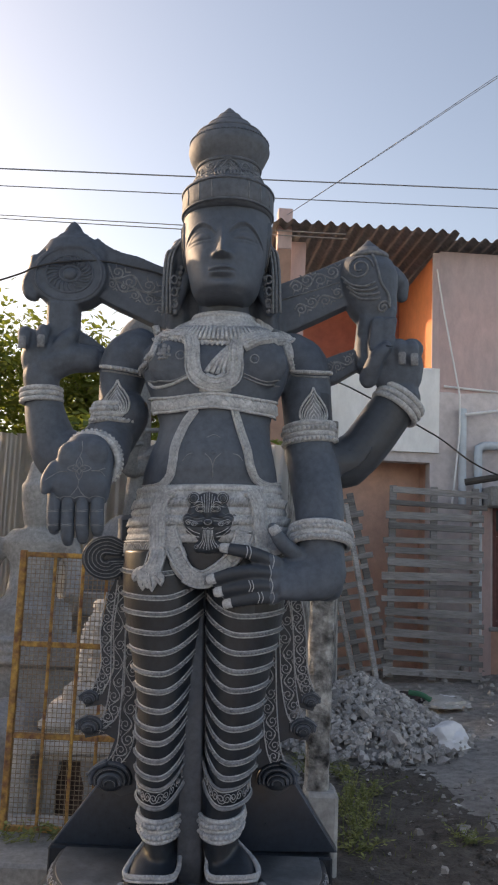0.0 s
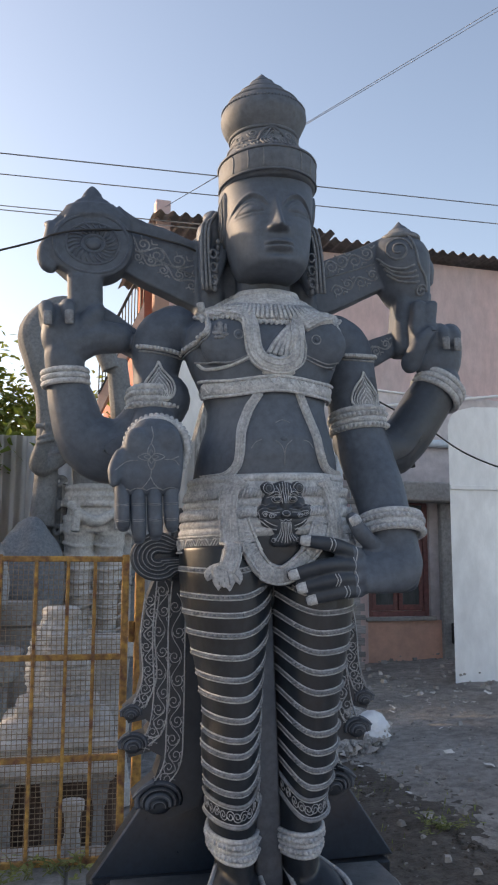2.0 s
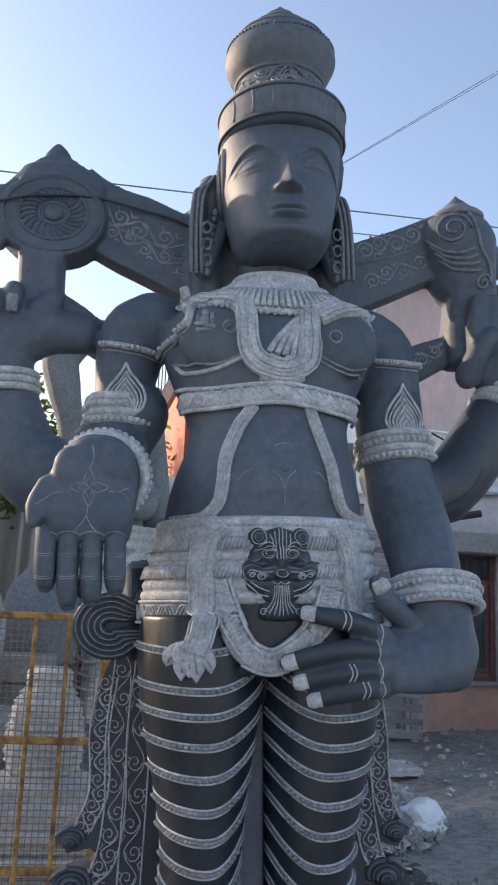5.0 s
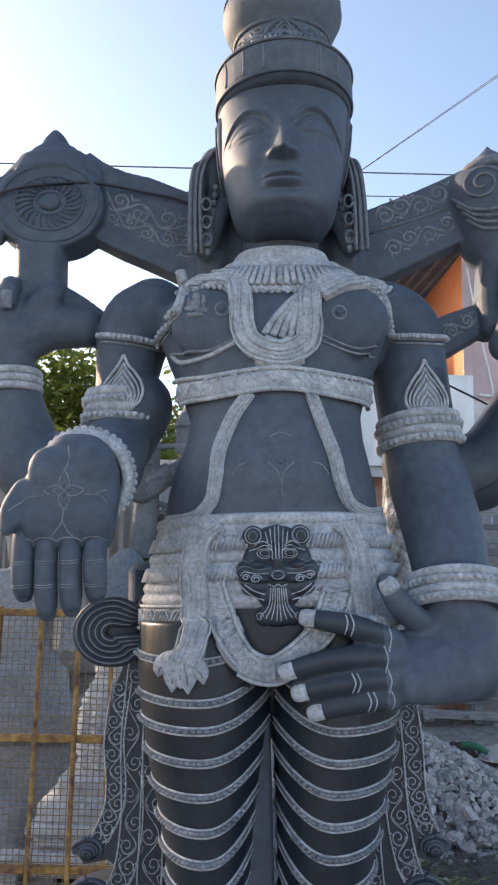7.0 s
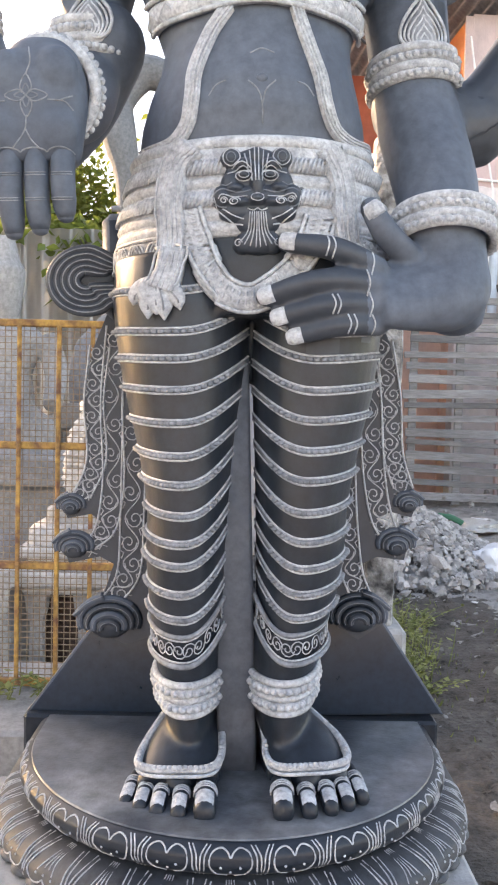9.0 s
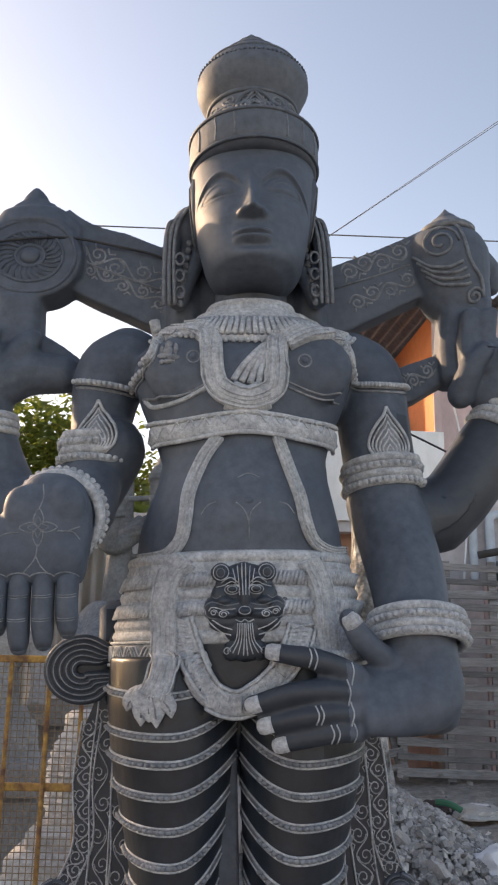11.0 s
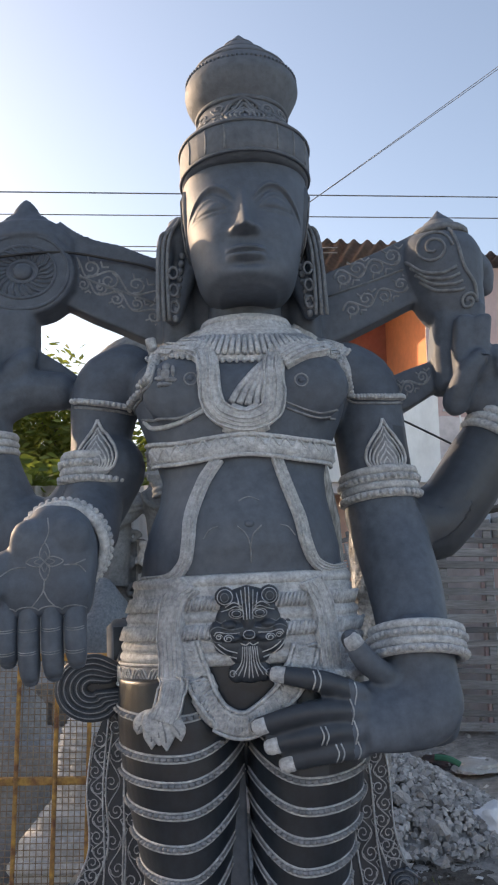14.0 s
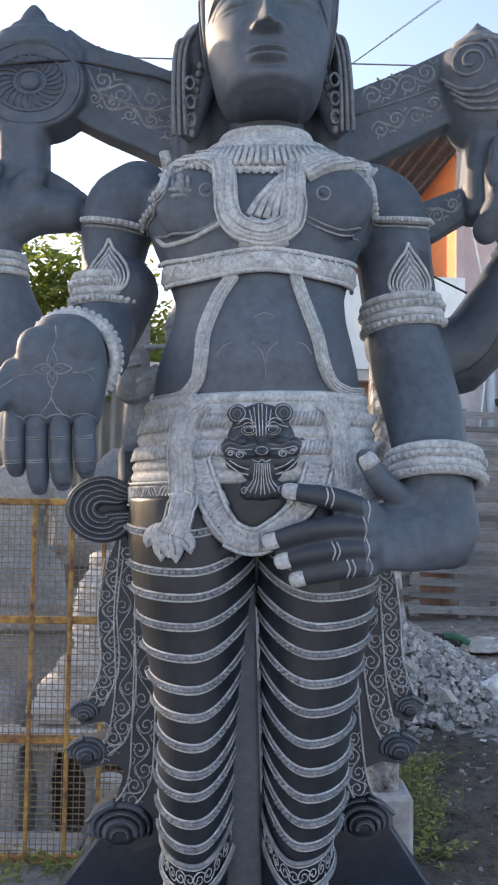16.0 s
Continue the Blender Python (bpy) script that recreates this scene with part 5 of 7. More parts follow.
limb([(-0.84, 3.35, 2.47), (-0.76, 3.36, 2.5), (-0.66, 3.37, 2.5)], [0.075, 0.065, 0.055], 12, 10)
ball(body, (0.625, 3.34, 2.43), (0.1, 0.07, 0.1), seg=18, rings=12)
ball(body, (0.665, 3.34, 2.46), (0.065, 0.06, 0.09), seg=14, rings=10)
ball(body, (0.68, 3.325, 2.53), (0.05, 0.036, 0.045), seg=14, rings=10)
for fx, fz in ((0.628, 2.535), (0.676, 2.53)):
    limb([(fx - 0.01, 3.36, 2.48), (fx, 3.32, fz + 0.01), (fx, 3.275, fz - 0.015), (fx, 3.27, fz - 0.05)], [0.027, 0.027, 0.025, 0.02], 12, 12)
limb([(0.5, 3.315, 2.41), (0.528, 3.275, 2.475), (0.566, 3.262, 2.522)], [0.042, 0.033, 0.024], 12, 12)
# posts held by the raised hands, and what stands on them
for x0, x1, z0, z1 in ((-0.855, -0.727, 2.5, 2.75), (0.455, 0.605, 2.45, 2.72)):
    box(body, x0, x1, 3.33, 3.45, z0, z1, 0.02)
for k in range(2):
    box(body, 0.503 + 0.053 * k, 0.553 + 0.053 * k, 3.272, 3.36, 2.46, 2.655, 0.014, seg=2)


def outline(bm, pts, y0, y1, bevel=0.0, mat=0):
    """An upright plate from its outline in x and z."""
    front = [bm.verts.new((x, y0, z)) for x, z in pts]
    back = [bm.verts.new((x, y1, z)) for x, z in pts]
    fs = [bm.faces.new(front), bm.faces.new(back[::-1])]
    for i in range(len(pts)):
        j = (i + 1) % len(pts)
        fs.append(bm.faces.new((front[j], front[i], back[i], back[j])))
    for f in fs:
        f.material_index = mat
    if bevel:
        es = list({e for v in front for e in v.link_edges if all(w in front for w in e.verts)})
        bmesh.ops.bevel(bm, geom=es, offset=bevel, segments=2, affect="EDGES", profile=0.6)


DISC_C = (-0.76, 2.85)
disc = [(DISC_C[0] + 0.155 * math.cos(a) * 1.05, DISC_C[1] + 0.128 * math.sin(a)) for a in (2 * math.pi * k / 40 for k in range(40))]
outline(body, disc, 3.335, 3.46, 0.02)
outline(body, [(-0.925, 2.8), (-0.935, 2.86), (-0.9, 2.955), (-0.845, 3.015), (-0.795, 3.03), (-0.757, 3.062), (-0.72, 3.025), (-0.68, 3.02), (-0.61, 2.96), (-0.6, 2.8), (-0.7, 2.73), (-0.85, 2.73)], 3.36, 3.45, 0.012)
tube(body, spline([(-0.938, 3.39, 2.94), (-0.912, 3.375, 2.925), (-0.915, 3.37, 2.87), (-0.935, 3.37, 2.82), (-0.925, 3.37, 2.775), (-0.895, 3.37, 2.765)], 16), [0.008, 0.014, 0.02, 0.024, 0.026, 0.028, 0.029, 0.03, 0.031, 0.032, 0.032, 0.031, 0.03, 0.028, 0.026, 0.022])
loft(body, [[(-0.76 + r * math.cos(a), 3.385 + 0.5 * r * math.sin(a), z) for a in (2 * math.pi * k / 24 for k in range(24))] for z, r in ((2.96, 0.13), (3.0, 0.105), (3.012, 0.1), (3.016, 0.075), (3.036, 0.062), (3.04, 0.045), (3.065, 0.034), (3.085, 0.018), (3.1, 0.003))])
# conch on the other post
limb([(0.548, 3.41, 2.655), (0.54, 3.41, 2.69), (0.508, 3.41, 2.75), (0.492, 3.41, 2.82), (0.49, 3.41, 2.875), (0.494, 3.41, 2.925), (0.495, 3.405, 2.955), (0.493, 3.4, 2.985), (0.492, 3.4, 3.01)], [0.058, 0.082, 0.108, 0.121, 0.122, 0.1, 0.068, 0.038, 0.01], 28, 36)
limb([(0.59, 3.48, 2.88), (0.635, 3.5, 2.86), (0.645, 3.5, 2.81)], [0.06, 0.045, 0.03], 14, 10)
# braces from the head to the raised emblems, and from the shoulders to the hands
outline(body, [(-0.66, 3.03), (-0.58, 2.97), (-0.47, 2.945), (-0.36, 2.895), (-0.25, 2.85), (-0.25, 2.59), (-0.36, 2.63), (-0.48, 2.69), (-0.6, 2.745), (-0.69, 2.79)], 3.38, 3.47, 0.008)
outline(body, [(0.05, 2.80), (0.15, 2.835), (0.28, 2.885), (0.42, 2.95), (0.5, 2.95), (0.5, 2.77), (0.4, 2.73), (0.25, 2.66), (0.12, 2.6), (0.05, 2.6)], 3.38, 3.47, 0.008)
outline(body, [(-0.78, 2.66), (-0.66, 2.59), (-0.54, 2.5), (-0.48, 2.5), (-0.48, 2.4), (-0.6, 2.44), (-0.72, 2.5), (-0.78, 2.54)], 3.38, 3.46, 0.008)
outline(body, [(0.25, 2.49), (0.36, 2.525), (0.53, 2.572), (0.53, 2.49), (0.36, 2.41), (0.25, 2.38)], 3.38, 3.46, 0.008)
# feet
TOES = [(0.0, 2.872, 0.0235), (0.0525, 2.882, 0.0178), (0.0975, 2.895, 0.0168), (0.134, 2.915, 0.0165), (0.166, 2.942, 0.0158)]   # step outwards, front, thickness
FEET = [(-0.278, -1, -0.318, -0.337), (-0.122, 1, -0.109, -0.066)]           # great toe, outward side, ankle, ball of the foot
for tx0, ox, cx, bx in FEET:
    limb([(cx, 3.28, 0.61), (cx, 3.17, 0.64), (bx - ox * 0.004, 3.08, 0.622), (bx, 3.0, 0.598), (bx, 2.985, 0.592)], [(0.062, 0.055), (0.066, 0.066), (0.084, 0.054), (0.09, 0.04), (0.086, 0.03)], 20, 18)

raw = bpy.data.objects.new("statue_raw", mesh_of("statue_raw", body))
scene.collection.objects.link(raw)
rm = raw.modifiers.new("fuse", "REMESH")
rm.mode, rm.voxel_size, rm.use_smooth_shade = "VOXEL", 0.0065, True
sm = raw.modifiers.new("soften", "SMOOTH")
sm.iterations, sm.factor = 5, 0.5
fused = bpy.data.meshes.new_from_object(raw.evaluated_get(bpy.context.evaluated_depsgraph_get()))
bpy.data.objects.remove(raw)
fused_bm = bmesh.new()
fused_bm.from_mesh(fused)
skin = BVHTree.FromBMesh(fused_bm)
fused_bm.free()
st = bmesh.new()


HAND = []


def on_skin(x, z, start=2.5, far=3.2):
    """The place and normal on the statue's front at x, z."""
    over_trunk = -0.47 < x < 0.13 and 1.4 < z < 1.92 and not any(a < x < b and c < z < d for a, b, c, d in HAND)
    p, nrm, _, _ = (trunk if over_trunk else skin).ray_cast(Vector((x, start, z)), Vector((0, 1, 0)), 1.5)
    if p and nrm.y > 0:
        nrm = -nrm
    return (p, nrm) if p else (Vector((x, far, z)), Vector((0, -1, 0)))


def band(pts, width, thick, mat=1, n=40, lift=0.0, ridges=0, taper=None):
    """A carved band laid over the front of the statue along points in x and z."""
    line = spline([Vector((x, 0, z)) for x, z in pts], n)
    rings = []
    for i, p in enumerate(line):
        d = (line[min(i + 1, n - 1)] - line[max(i - 1, 0)]).normalized()
        side = Vector((-d.z, 0, d.x))
        w = width * (taper[0] + (taper[1] - taper[0]) * i / (n - 1) if taper else 1) / 2
        ring, m = [], 2 * max(ridges, 1) + 2
        _, nm = on_skin(p.x, p.z)
        for k in range(m + 1):
            u = -1 + 2 * k / m
            q = p + side * (u * w)
            s, _ = on_skin(q.x, q.z)
            h = lift + thick * (0.1 if k in (0, m) else (1.0 if not ridges or k % 2 else 0.65))
            ring.append(Vector((q.x, s.y, q.z)) + nm * h)
        ring.append(Vector((p.x + side.x * w, ring[-1].y + 0.015, p.z + side.z * w)) - nm * 0.01)
        ring.append(Vector((p.x - side.x * w, ring[0].y + 0.015, p.z - side.z * w)) - nm * 0.01)
        rings.append(ring)
    loft(st, rings, mat)


def cord(pts, r, mat=1, n=40, lift=0.0, seg=6):
    """A thin raised line over the front of the statue."""
    out = []
    for p in spline([Vector((x, 0, z)) for x, z in pts], n):
        s, nm = on_skin(p.x, p.z)
        out.append(s + nm * lift)
    tube(st, out, r, mat, seg)


def beads(pts, r, count, mat=1, lift=0.0):
    for p in spline([Vector((x, 0, z)) for x, z in pts], count):
        s, nm = on_skin(p.x, p.z)
        ball(st, s + nm * lift, r, mat, 6, 4)


def ring_at(table, z, grow, off=0.0, n=48, tilt=0.0, dip=0.0, a0=0.0, a1=2 * math.pi):
    """Points round a body of rings at height z, raised towards one side."""
    out = []
    for i in range(n + 1):
        a = a0 + (a1 - a0) * i / n
        c, s = math.cos(a), math.sin(a)
        zz = z + tilt * max(0.0, c * (1 if tilt > 0 else -1)) ** 1.6 * abs(1) * (1 if tilt > 0 else -1) + dip * s
        x0, x1, y0, y1 = interp(table, zz)
        out.append(Vector(((x0 + x1) / 2 + c * ((x1 - x0) / 2 + grow), (y0 + y1) / 2 + s * ((y1 - y0) / 2 + grow), zz + off)))
    return out


def leg_ring(table, z, side, grow, off, a0, a1, n=44):
    """A garment band round a leg: low at the front and rising towards the inner side (side = +1: inner side is at larger x)."""
    out = []
    for i in range(n + 1):
        a = a0 + (a1 - a0) * i / n
        c, s = math.cos(a), math.sin(a)
        inner = max(0.0, c * side)
        outer = max(0.0, -c * side)
        zz = z + 0.075 * inner ** 2.2 + 0.014 * outer ** 2
        x0, x1, y0, y1 = interp(table, zz)
        out.append(Vector(((x0 + x1) / 2 + c * ((x1 - x0) / 2 + grow), (y0 + y1) / 2 + s * ((y1 - y0) / 2 + grow), zz + off)))
    return out


for table, side, z0s in ((LEG_R, 1, [1.632, 1.545, 1.487, 1.42, 1.349, 1.278, 1.218, 1.154, 1.095, 1.048, 0.988, 0.933]), (LEG_L, -1, [1.535, 1.48, 1.413, 1.349, 1.284, 1.222, 1.156, 1.095, 1.038, 0.983, 0.932])):
    for z in z0s:
        a0, a1 = math.pi * 0.92, math.pi * 2.08
        for off in (-0.0075, 0.0075):
            tube(st, leg_ring(table, z, side, 0.001, off, a0, a1), 0.0026, 1, 6)
        rows_ = [leg_ring(table, z, side, g, o, a0, a1) for o, g in ((-0.0105, -0.002), (-0.009, 0.0015), (0.009, 0.0015), (0.0105, -0.002))]
        loft(st, rows_, 2, closed=False)
        lo, hi = (1.06, 1.74) if side > 0 else (1.26, 1.94)
        for p in leg_ring(table, z, side, 0.004, 0, math.pi * lo, math.pi * hi, 22):
            ball(st, p, (0.0082, 0.005, 0.0056), 5, 6, 4)
    # figured hem of the garment
    zc = 0.868
    for off, r, mt in ((-0.034, 0.0065, 5), (0.028, 0.0055, 5), (-0.025, 0.002, 1), (0.02, 0.002, 1)):
        tube(st, leg_ring(table, zc, side, 0.005, off, math.pi * 0.9, math.pi * 2.1), r, mt, 6)
    arc = leg_ring(table, zc, side, 0.003, -0.002, math.pi * 0.98, math.pi * 2.02, 13)
    for k, p in enumerate(arc):
        q = arc[min(k + 1, len(arc) - 1)] - arc[max(k - 1, 0)]
        q.normalize()
        up = 1 if k % 2 else -1
        sp = [p + q * (0.017 * (1 - t / 20) * math.cos(t * 0.6)) + Vector((0, 0, up * 0.018 * (1 - t / 20) * math.sin(t * 0.6))) for t in range(18)]
        tube(st, sp, 0.0014, 1, 5)
    # anklets: three rolls with beads
    for zz, r in ((0.79, 0.0085), (0.773, 0.0095), (0.756, 0.0075), (0.739, 0.0095), (0.723, 0.008)):
        tube(st, ring_at(table, zz, 0.005), r, 1, 8, caps=False)
    for zz in (0.773, 0.739):
        for p in ring_at(table, zz, 0.013, 0, 34)[:-1]:
            ball(st, p, (0.0085, 0.0075, 0.0085), 1, 6, 4)

# foot straps, toes and nails
for tx0, ox, cx, bx in FEET:
    ins, out = tx0 - ox * 0.028, bx + ox * 0.088
    loop = spline([(cx + ox * 0.058, 3.17, 0.665), (out - ox * 0.012, 3.085, 0.63), (out, 3.02, 0.612), (out - ox * 0.03, 2.985, 0.612), (bx, 2.968, 0.616), (ins + ox * 0.025, 2.975, 0.614), (ins, 3.02, 0.615), (ins - ox * 0.002, 3.1, 0.635), (cx - ox * 0.062, 3.18, 0.665)], 48)
    loop = [p + Vector((0, 0, 0.012)) for p in loop]
    tube(st, loop, [(0.011, 0.008)] * 48, 1, 8)
    for p in loop[9:40]:
        ball(st, p + Vector((0, -0.004, 0.007)), (0.0075, 0.0075, 0.006), 1, 6, 4)
    tube(st, [p + Vector((0, -0.016 if 10 < i < 38 else 0, -0.006)) for i, p in enumerate(loop)], 0.004, 1, 6)
    for d, ty, r in TOES:
        tx, z = tx0 + ox * d, 0.556 + r
        root = Vector((tx - ox * d * 0.1, ty + 0.125, z + 0.012))
        tip = Vector((tx, ty, z - 0.002))
        n, line = 10, [root.lerp(tip, k / 9) + Vector((0, 0, 0.006 * math.sin(math.pi * k / 9))) for k in range(10)]
        tube(st, line, [r * (0.92 + 0.08 * k / 9) if k < 9 else r * 0.88 for k in range(10)], 4, 14)
        ball(st, tip + Vector((0, 0.004, 0)), (r * 0.9, 0.009, r * 0.9), 4, 12, 8)
        shell = []
        for f in (0.6, 0.66, 0.78, 0.9, 0.94):
            c = root.lerp(tip, f) + Vector((0, 0, 0.006 * math.sin(math.pi * f)))
            rr = r * (0.92 + 0.08 * f) + (0.0022 if 0.6 < f < 0.94 else -0.001)
            shell.append([c + Vector((rr * math.cos(q), 0, rr * math.sin(q))) for q in (math.pi * (0.23 + 0.54 * j / 8) for j in range(9))])
        loft(st, shell, 1, closed=False)
        for f in (0.42, 0.48, 0.54):
            c = root.lerp(tip, f) + Vector((0, 0, 0.006 * math.sin(math.pi * f)))
            tube(st, [c + Vector(((r + 0.0005) * math.cos(q), 0, (r + 0.0005) * math.sin(q))) for q in (math.pi * j / 8 for j in range(9))], 0.0018, 1, 5)

# finger nails and finger lines
for tip, nxt, r in (((-0.095, 2.945, 1.745), (-0.04, 2.93, 1.737), 0.0205), ((-0.14, 2.94, 1.632), (-0.08, 2.922, 1.65), 0.0205), ((-0.115, 2.94, 1.588), (-0.06, 2.922, 1.602), 0.02), ((-0.085, 2.94, 1.547), (-0.03, 2.925, 1.56), 0.019), ((0.075, 2.955, 1.815), (0.095, 2.96, 1.785), 0.023)):
    a, b = Vector(low(tip)), Vector(low(nxt))
    d = (b - a).normalized()
    u = d.cross(Vector((0, -1, 0))).normalized()
    nv = u.cross(d).normalized()
    nv = nv if nv.y < 0 else -nv
    rows_ = []
    for f, g in ((-0.012, -0.004), (-0.01, 0.001), (0.0, 0.0022), (0.014, 0.0026), (0.021, 0.002), (0.022, -0.003)):
        rows_.append([a + d * f + u * ((r + g) * math.cos(q) * (0.8 if f < -0.005 else 1)) + nv * ((r + g) * math.sin(q)) for q in (math.radians(36 + 108 * k / 8) for k in range(9))])
    loft(st, rows_, 1, closed=False)
HAND = [(-0.2, 0.4, 1.5, 1.85)]
for x, z, dz in ((-0.02, 1.735, 0.025), (-0.008, 1.73, 0.025), (0.07, 1.70, 0.03), (0.06, 1.655, 0.028), (0.065, 1.61, 0.026), (-0.01, 1.61, 0.02), (0.0, 1.61, 0.02), (0.02, 1.57, 0.02), (0.032, 1.57, 0.02), (0.07, 1.57, 0.02)):
    cord([(x, z - 0.02 - dz), (x + 0.006, z - 0.02), (x, z - 0.02 + dz)], 0.0017, 1, 10, 0.0005)

HAND = []
def strands(pts, width, count, lift, r=0.0026, n=44):
    """Fine raised threads along a band."""
    line = spline([Vector((x, 0, z)) for x, z in pts], n)
    for k in range(count):
        u = width * (-0.5 + k / (count - 1))
        out = []
        for i, p in enumerate(line):
            d = (line[min(i + 1, n - 1)] - line[max(i - 1, 0)]).normalized()
            out.append((p.x - d.z * u, p.z + d.x * u))
        cord(out, r, 1, n, lift, 5)


# belts round the hips
loft(st, [ring_at(TORSO, z, g, 0, 64)[:-1] for z, g in ((1.745, 0.0), (1.75, 0.012), (1.8, 0.014), (1.9, 0.014), (1.948, 0.012), (1.956, 0.0))], 1)
for z, r, mat in ((1.943, 0.015, 1), (1.919, 0.012, 1), (1.893, 0.02, 1), (1.86, 0.016, 1), (1.825, 0.021, 1), (1.792, 0.015, 1), (1.766, 0.014, 1)):
    tube(st, ring_at(TORSO, z, 0.004, 0, 64), r, mat, 8, caps=False)
for z in (1.825, 1.893):
    pts = ring_at(TORSO, z, 0.02, 0, 90, a0=math.pi, a1=2 * math.pi)
    for a, b in zip(pts, pts[1:]):
        m = (a + b) / 2
        tube(st, [m + Vector((-0.006, 0, -0.016)), m + Vector((0.0, -0.004, 0.0)), m + Vector((0.006, 0, 0.016))], 0.0035, 1, 5)
for a0, a1 in ((1.0, 1.36), (1.66, 1.98)):
    arc = [ring_at(TORSO, z, g, 0, 26, a0=math.pi * a0, a1=math.pi * a1) for z, g in ((1.694, 0.0), (1.7, 0.012), (1.72, 0.016), (1.745, 0.016), (1.762, 0.006))]
    loft(st, arc, 5, closed=False)
    for dz, g in ((1.7, 0.014), (1.752, 0.016)):
        tube(st, ring_at(TORSO, dz, g, 0, 26, a0=math.pi * a0, a1=math.pi * a1), 0.004, 1, 6)
    mid = ring_at(TORSO, 1.726, 0.017, 0, 60, a0=math.pi * a0, a1=math.pi * a1)
    for ph in (0.0, 1.1, 2.2):
        tube(st, [p + Vector((0, 0, 0.018 * math.sin(k * 0.55 + ph))) for k, p in enumerate(mid)], 0.0022, 1, 5)
# straps of the sash: chest to belt, belt to hem with a flared tip
band([(-0.2, 2.232), (-0.235, 2.18), (-0.268, 2.10), (-0.278, 2.03), (-0.29, 1.985), (-0.325, 1.953), (-0.39, 1.948)], 0.027, 0.012, 1, 40, 0.003, 3)
strands([(-0.2, 2.232), (-0.235, 2.18), (-0.268, 2.10), (-0.278, 2.03), (-0.29, 1.985), (-0.325, 1.953), (-0.39, 1.948)], 0.023, 4, 0.013)
band([(-0.065, 2.232), (-0.045, 2.16), (-0.02, 2.08), (-0.008, 2.02), (0.015, 1.975), (0.055, 1.958), (0.1, 1.965)], 0.024, 0.012, 1, 40, 0.003, 3)
strands([(-0.065, 2.232), (-0.045, 2.16), (-0.02, 2.08), (-0.008, 2.02), (0.015, 1.975), (0.055, 1.958), (0.1, 1.965)], 0.02, 4, 0.013)
band([(-0.272, 1.94), (-0.305, 1.90), (-0.318, 1.82), (-0.318, 1.74), (-0.33, 1.67), (-0.345, 1.63)], 0.055, 0.012, 1, 40, 0.022, 4)
strands([(-0.272, 1.94), (-0.305, 1.90), (-0.318, 1.82), (-0.318, 1.74), (-0.33, 1.67), (-0.345, 1.63)], 0.047, 6, 0.032)


def petal(a, b, w, bend=0.0):
    """A pointed leaf laid on the statue from a to b."""
    mid = ((a[0] + b[0]) / 2 + bend, (a[1] + b[1]) / 2)
    c = []
    for p in spline([Vector((a[0], 0, a[1])), Vector((mid[0], 0, mid[1])), Vector((b[0], 0, b[1]))], 9):
        s_, nm = on_skin(p.x, p.z)
        c.append(s_ + nm * 0.016)
    tube(st, c, [(w * q, 0.004 + 0.008 * q) for q in (0.75, 0.9, 1.0, 1.0, 0.92, 0.78, 0.58, 0.32, 0.06)], 1, 12)
    tube(st, [p + Vector((0, -0.011, 0)) for p in c[:7]], 0.002, 5, 5)


petal((-0.35, 1.655), (-0.352, 1.58), 0.04)
for b, w, bend in (((-0.396, 1.604), 0.024, -0.014), ((-0.368, 1.572), 0.025, -0.006), ((-0.338, 1.568), 0.025, 0.004), ((-0.31, 1.588), 0.022, 0.012)):
    petal((-0.35, 1.645), b, w, bend)
cord([(-0.375, 1.648), (-0.345, 1.64), (-0.312, 1.652)], 0.007, 1, 14, 0.02)
cord([(-0.382, 1.634), (-0.348, 1.624), (-0.31, 1.638)], 0.005, 1, 14, 0.022)
band([(-0.012, 1.935), (0.012, 1.87), (0.018, 1.80), (0.022, 1.735), (0.03, 1.70)], 0.048, 0.012, 1, 30, 0.022, 4)
strands([(-0.012, 1.935), (0.012, 1.87), (0.018, 1.80), (0.022, 1.735), (0.03, 1.70)], 0.041, 5, 0.032)
band([(-0.005, 1.72), (0.04, 1.74), (0.075, 1.72), (0.085, 1.70)], 0.05, 0.012, 1, 16, 0.008, 2)
# scalloped garland under the belt
gar = [(-0.29, 1.80), (-0.275, 1.745), (-0.258, 1.69), (-0.225, 1.635), (-0.17, 1.612), (-0.115, 1.64), (-0.065, 1.69), (-0.045, 1.735), (-0.03, 1.78)]
band(gar, 0.062, 0.02, 1, 60, 0.006, 2)
strands(gar, 0.058, 2, 0.022, 0.005)
for i, p in enumerate(spline([Vector((x, 0, z)) for x, z in gar], 34)):
    c = Vector((-0.16, 0, 1.76))
    d = (p - c).normalized()
    cord([(p.x - d.x * 0.026, p.z - d.z * 0.026), (p.x, p.z), (p.x + d.x * 0.026, p.z + d.z * 0.026)], 0.0035, 1, 5, 0.021)

# chest: band, breast cord, sacred thread knot, necklace
band([(-0.375, 2.275), (-0.28, 2.256), (-0.135, 2.263), (0.0, 2.251), (0.086, 2.258)], 0.054, 0.014, 1, 50, 0.004)
for dz in (-0.027, 0.027):
    cord([(-0.375, 2.275 + dz), (-0.28, 2.256 + dz), (-0.135, 2.263 + dz), (0.0, 2.251 + dz), (0.086, 2.258 + dz)], 0.006, 1, 50, 0.014)
cord([(-0.365 + 0.0045 * k, 2.263 + 0.008 * math.cos((k - 50) / 32) + 0.011 * math.sin(k * 0.9)) for k in range(98)], 0.003, 1, 300, 0.017)
cord([(-0.388, 2.36), (-0.36, 2.335), (-0.29, 2.335), (-0.2, 2.37)], 0.0065, 1, 24, 0.002)
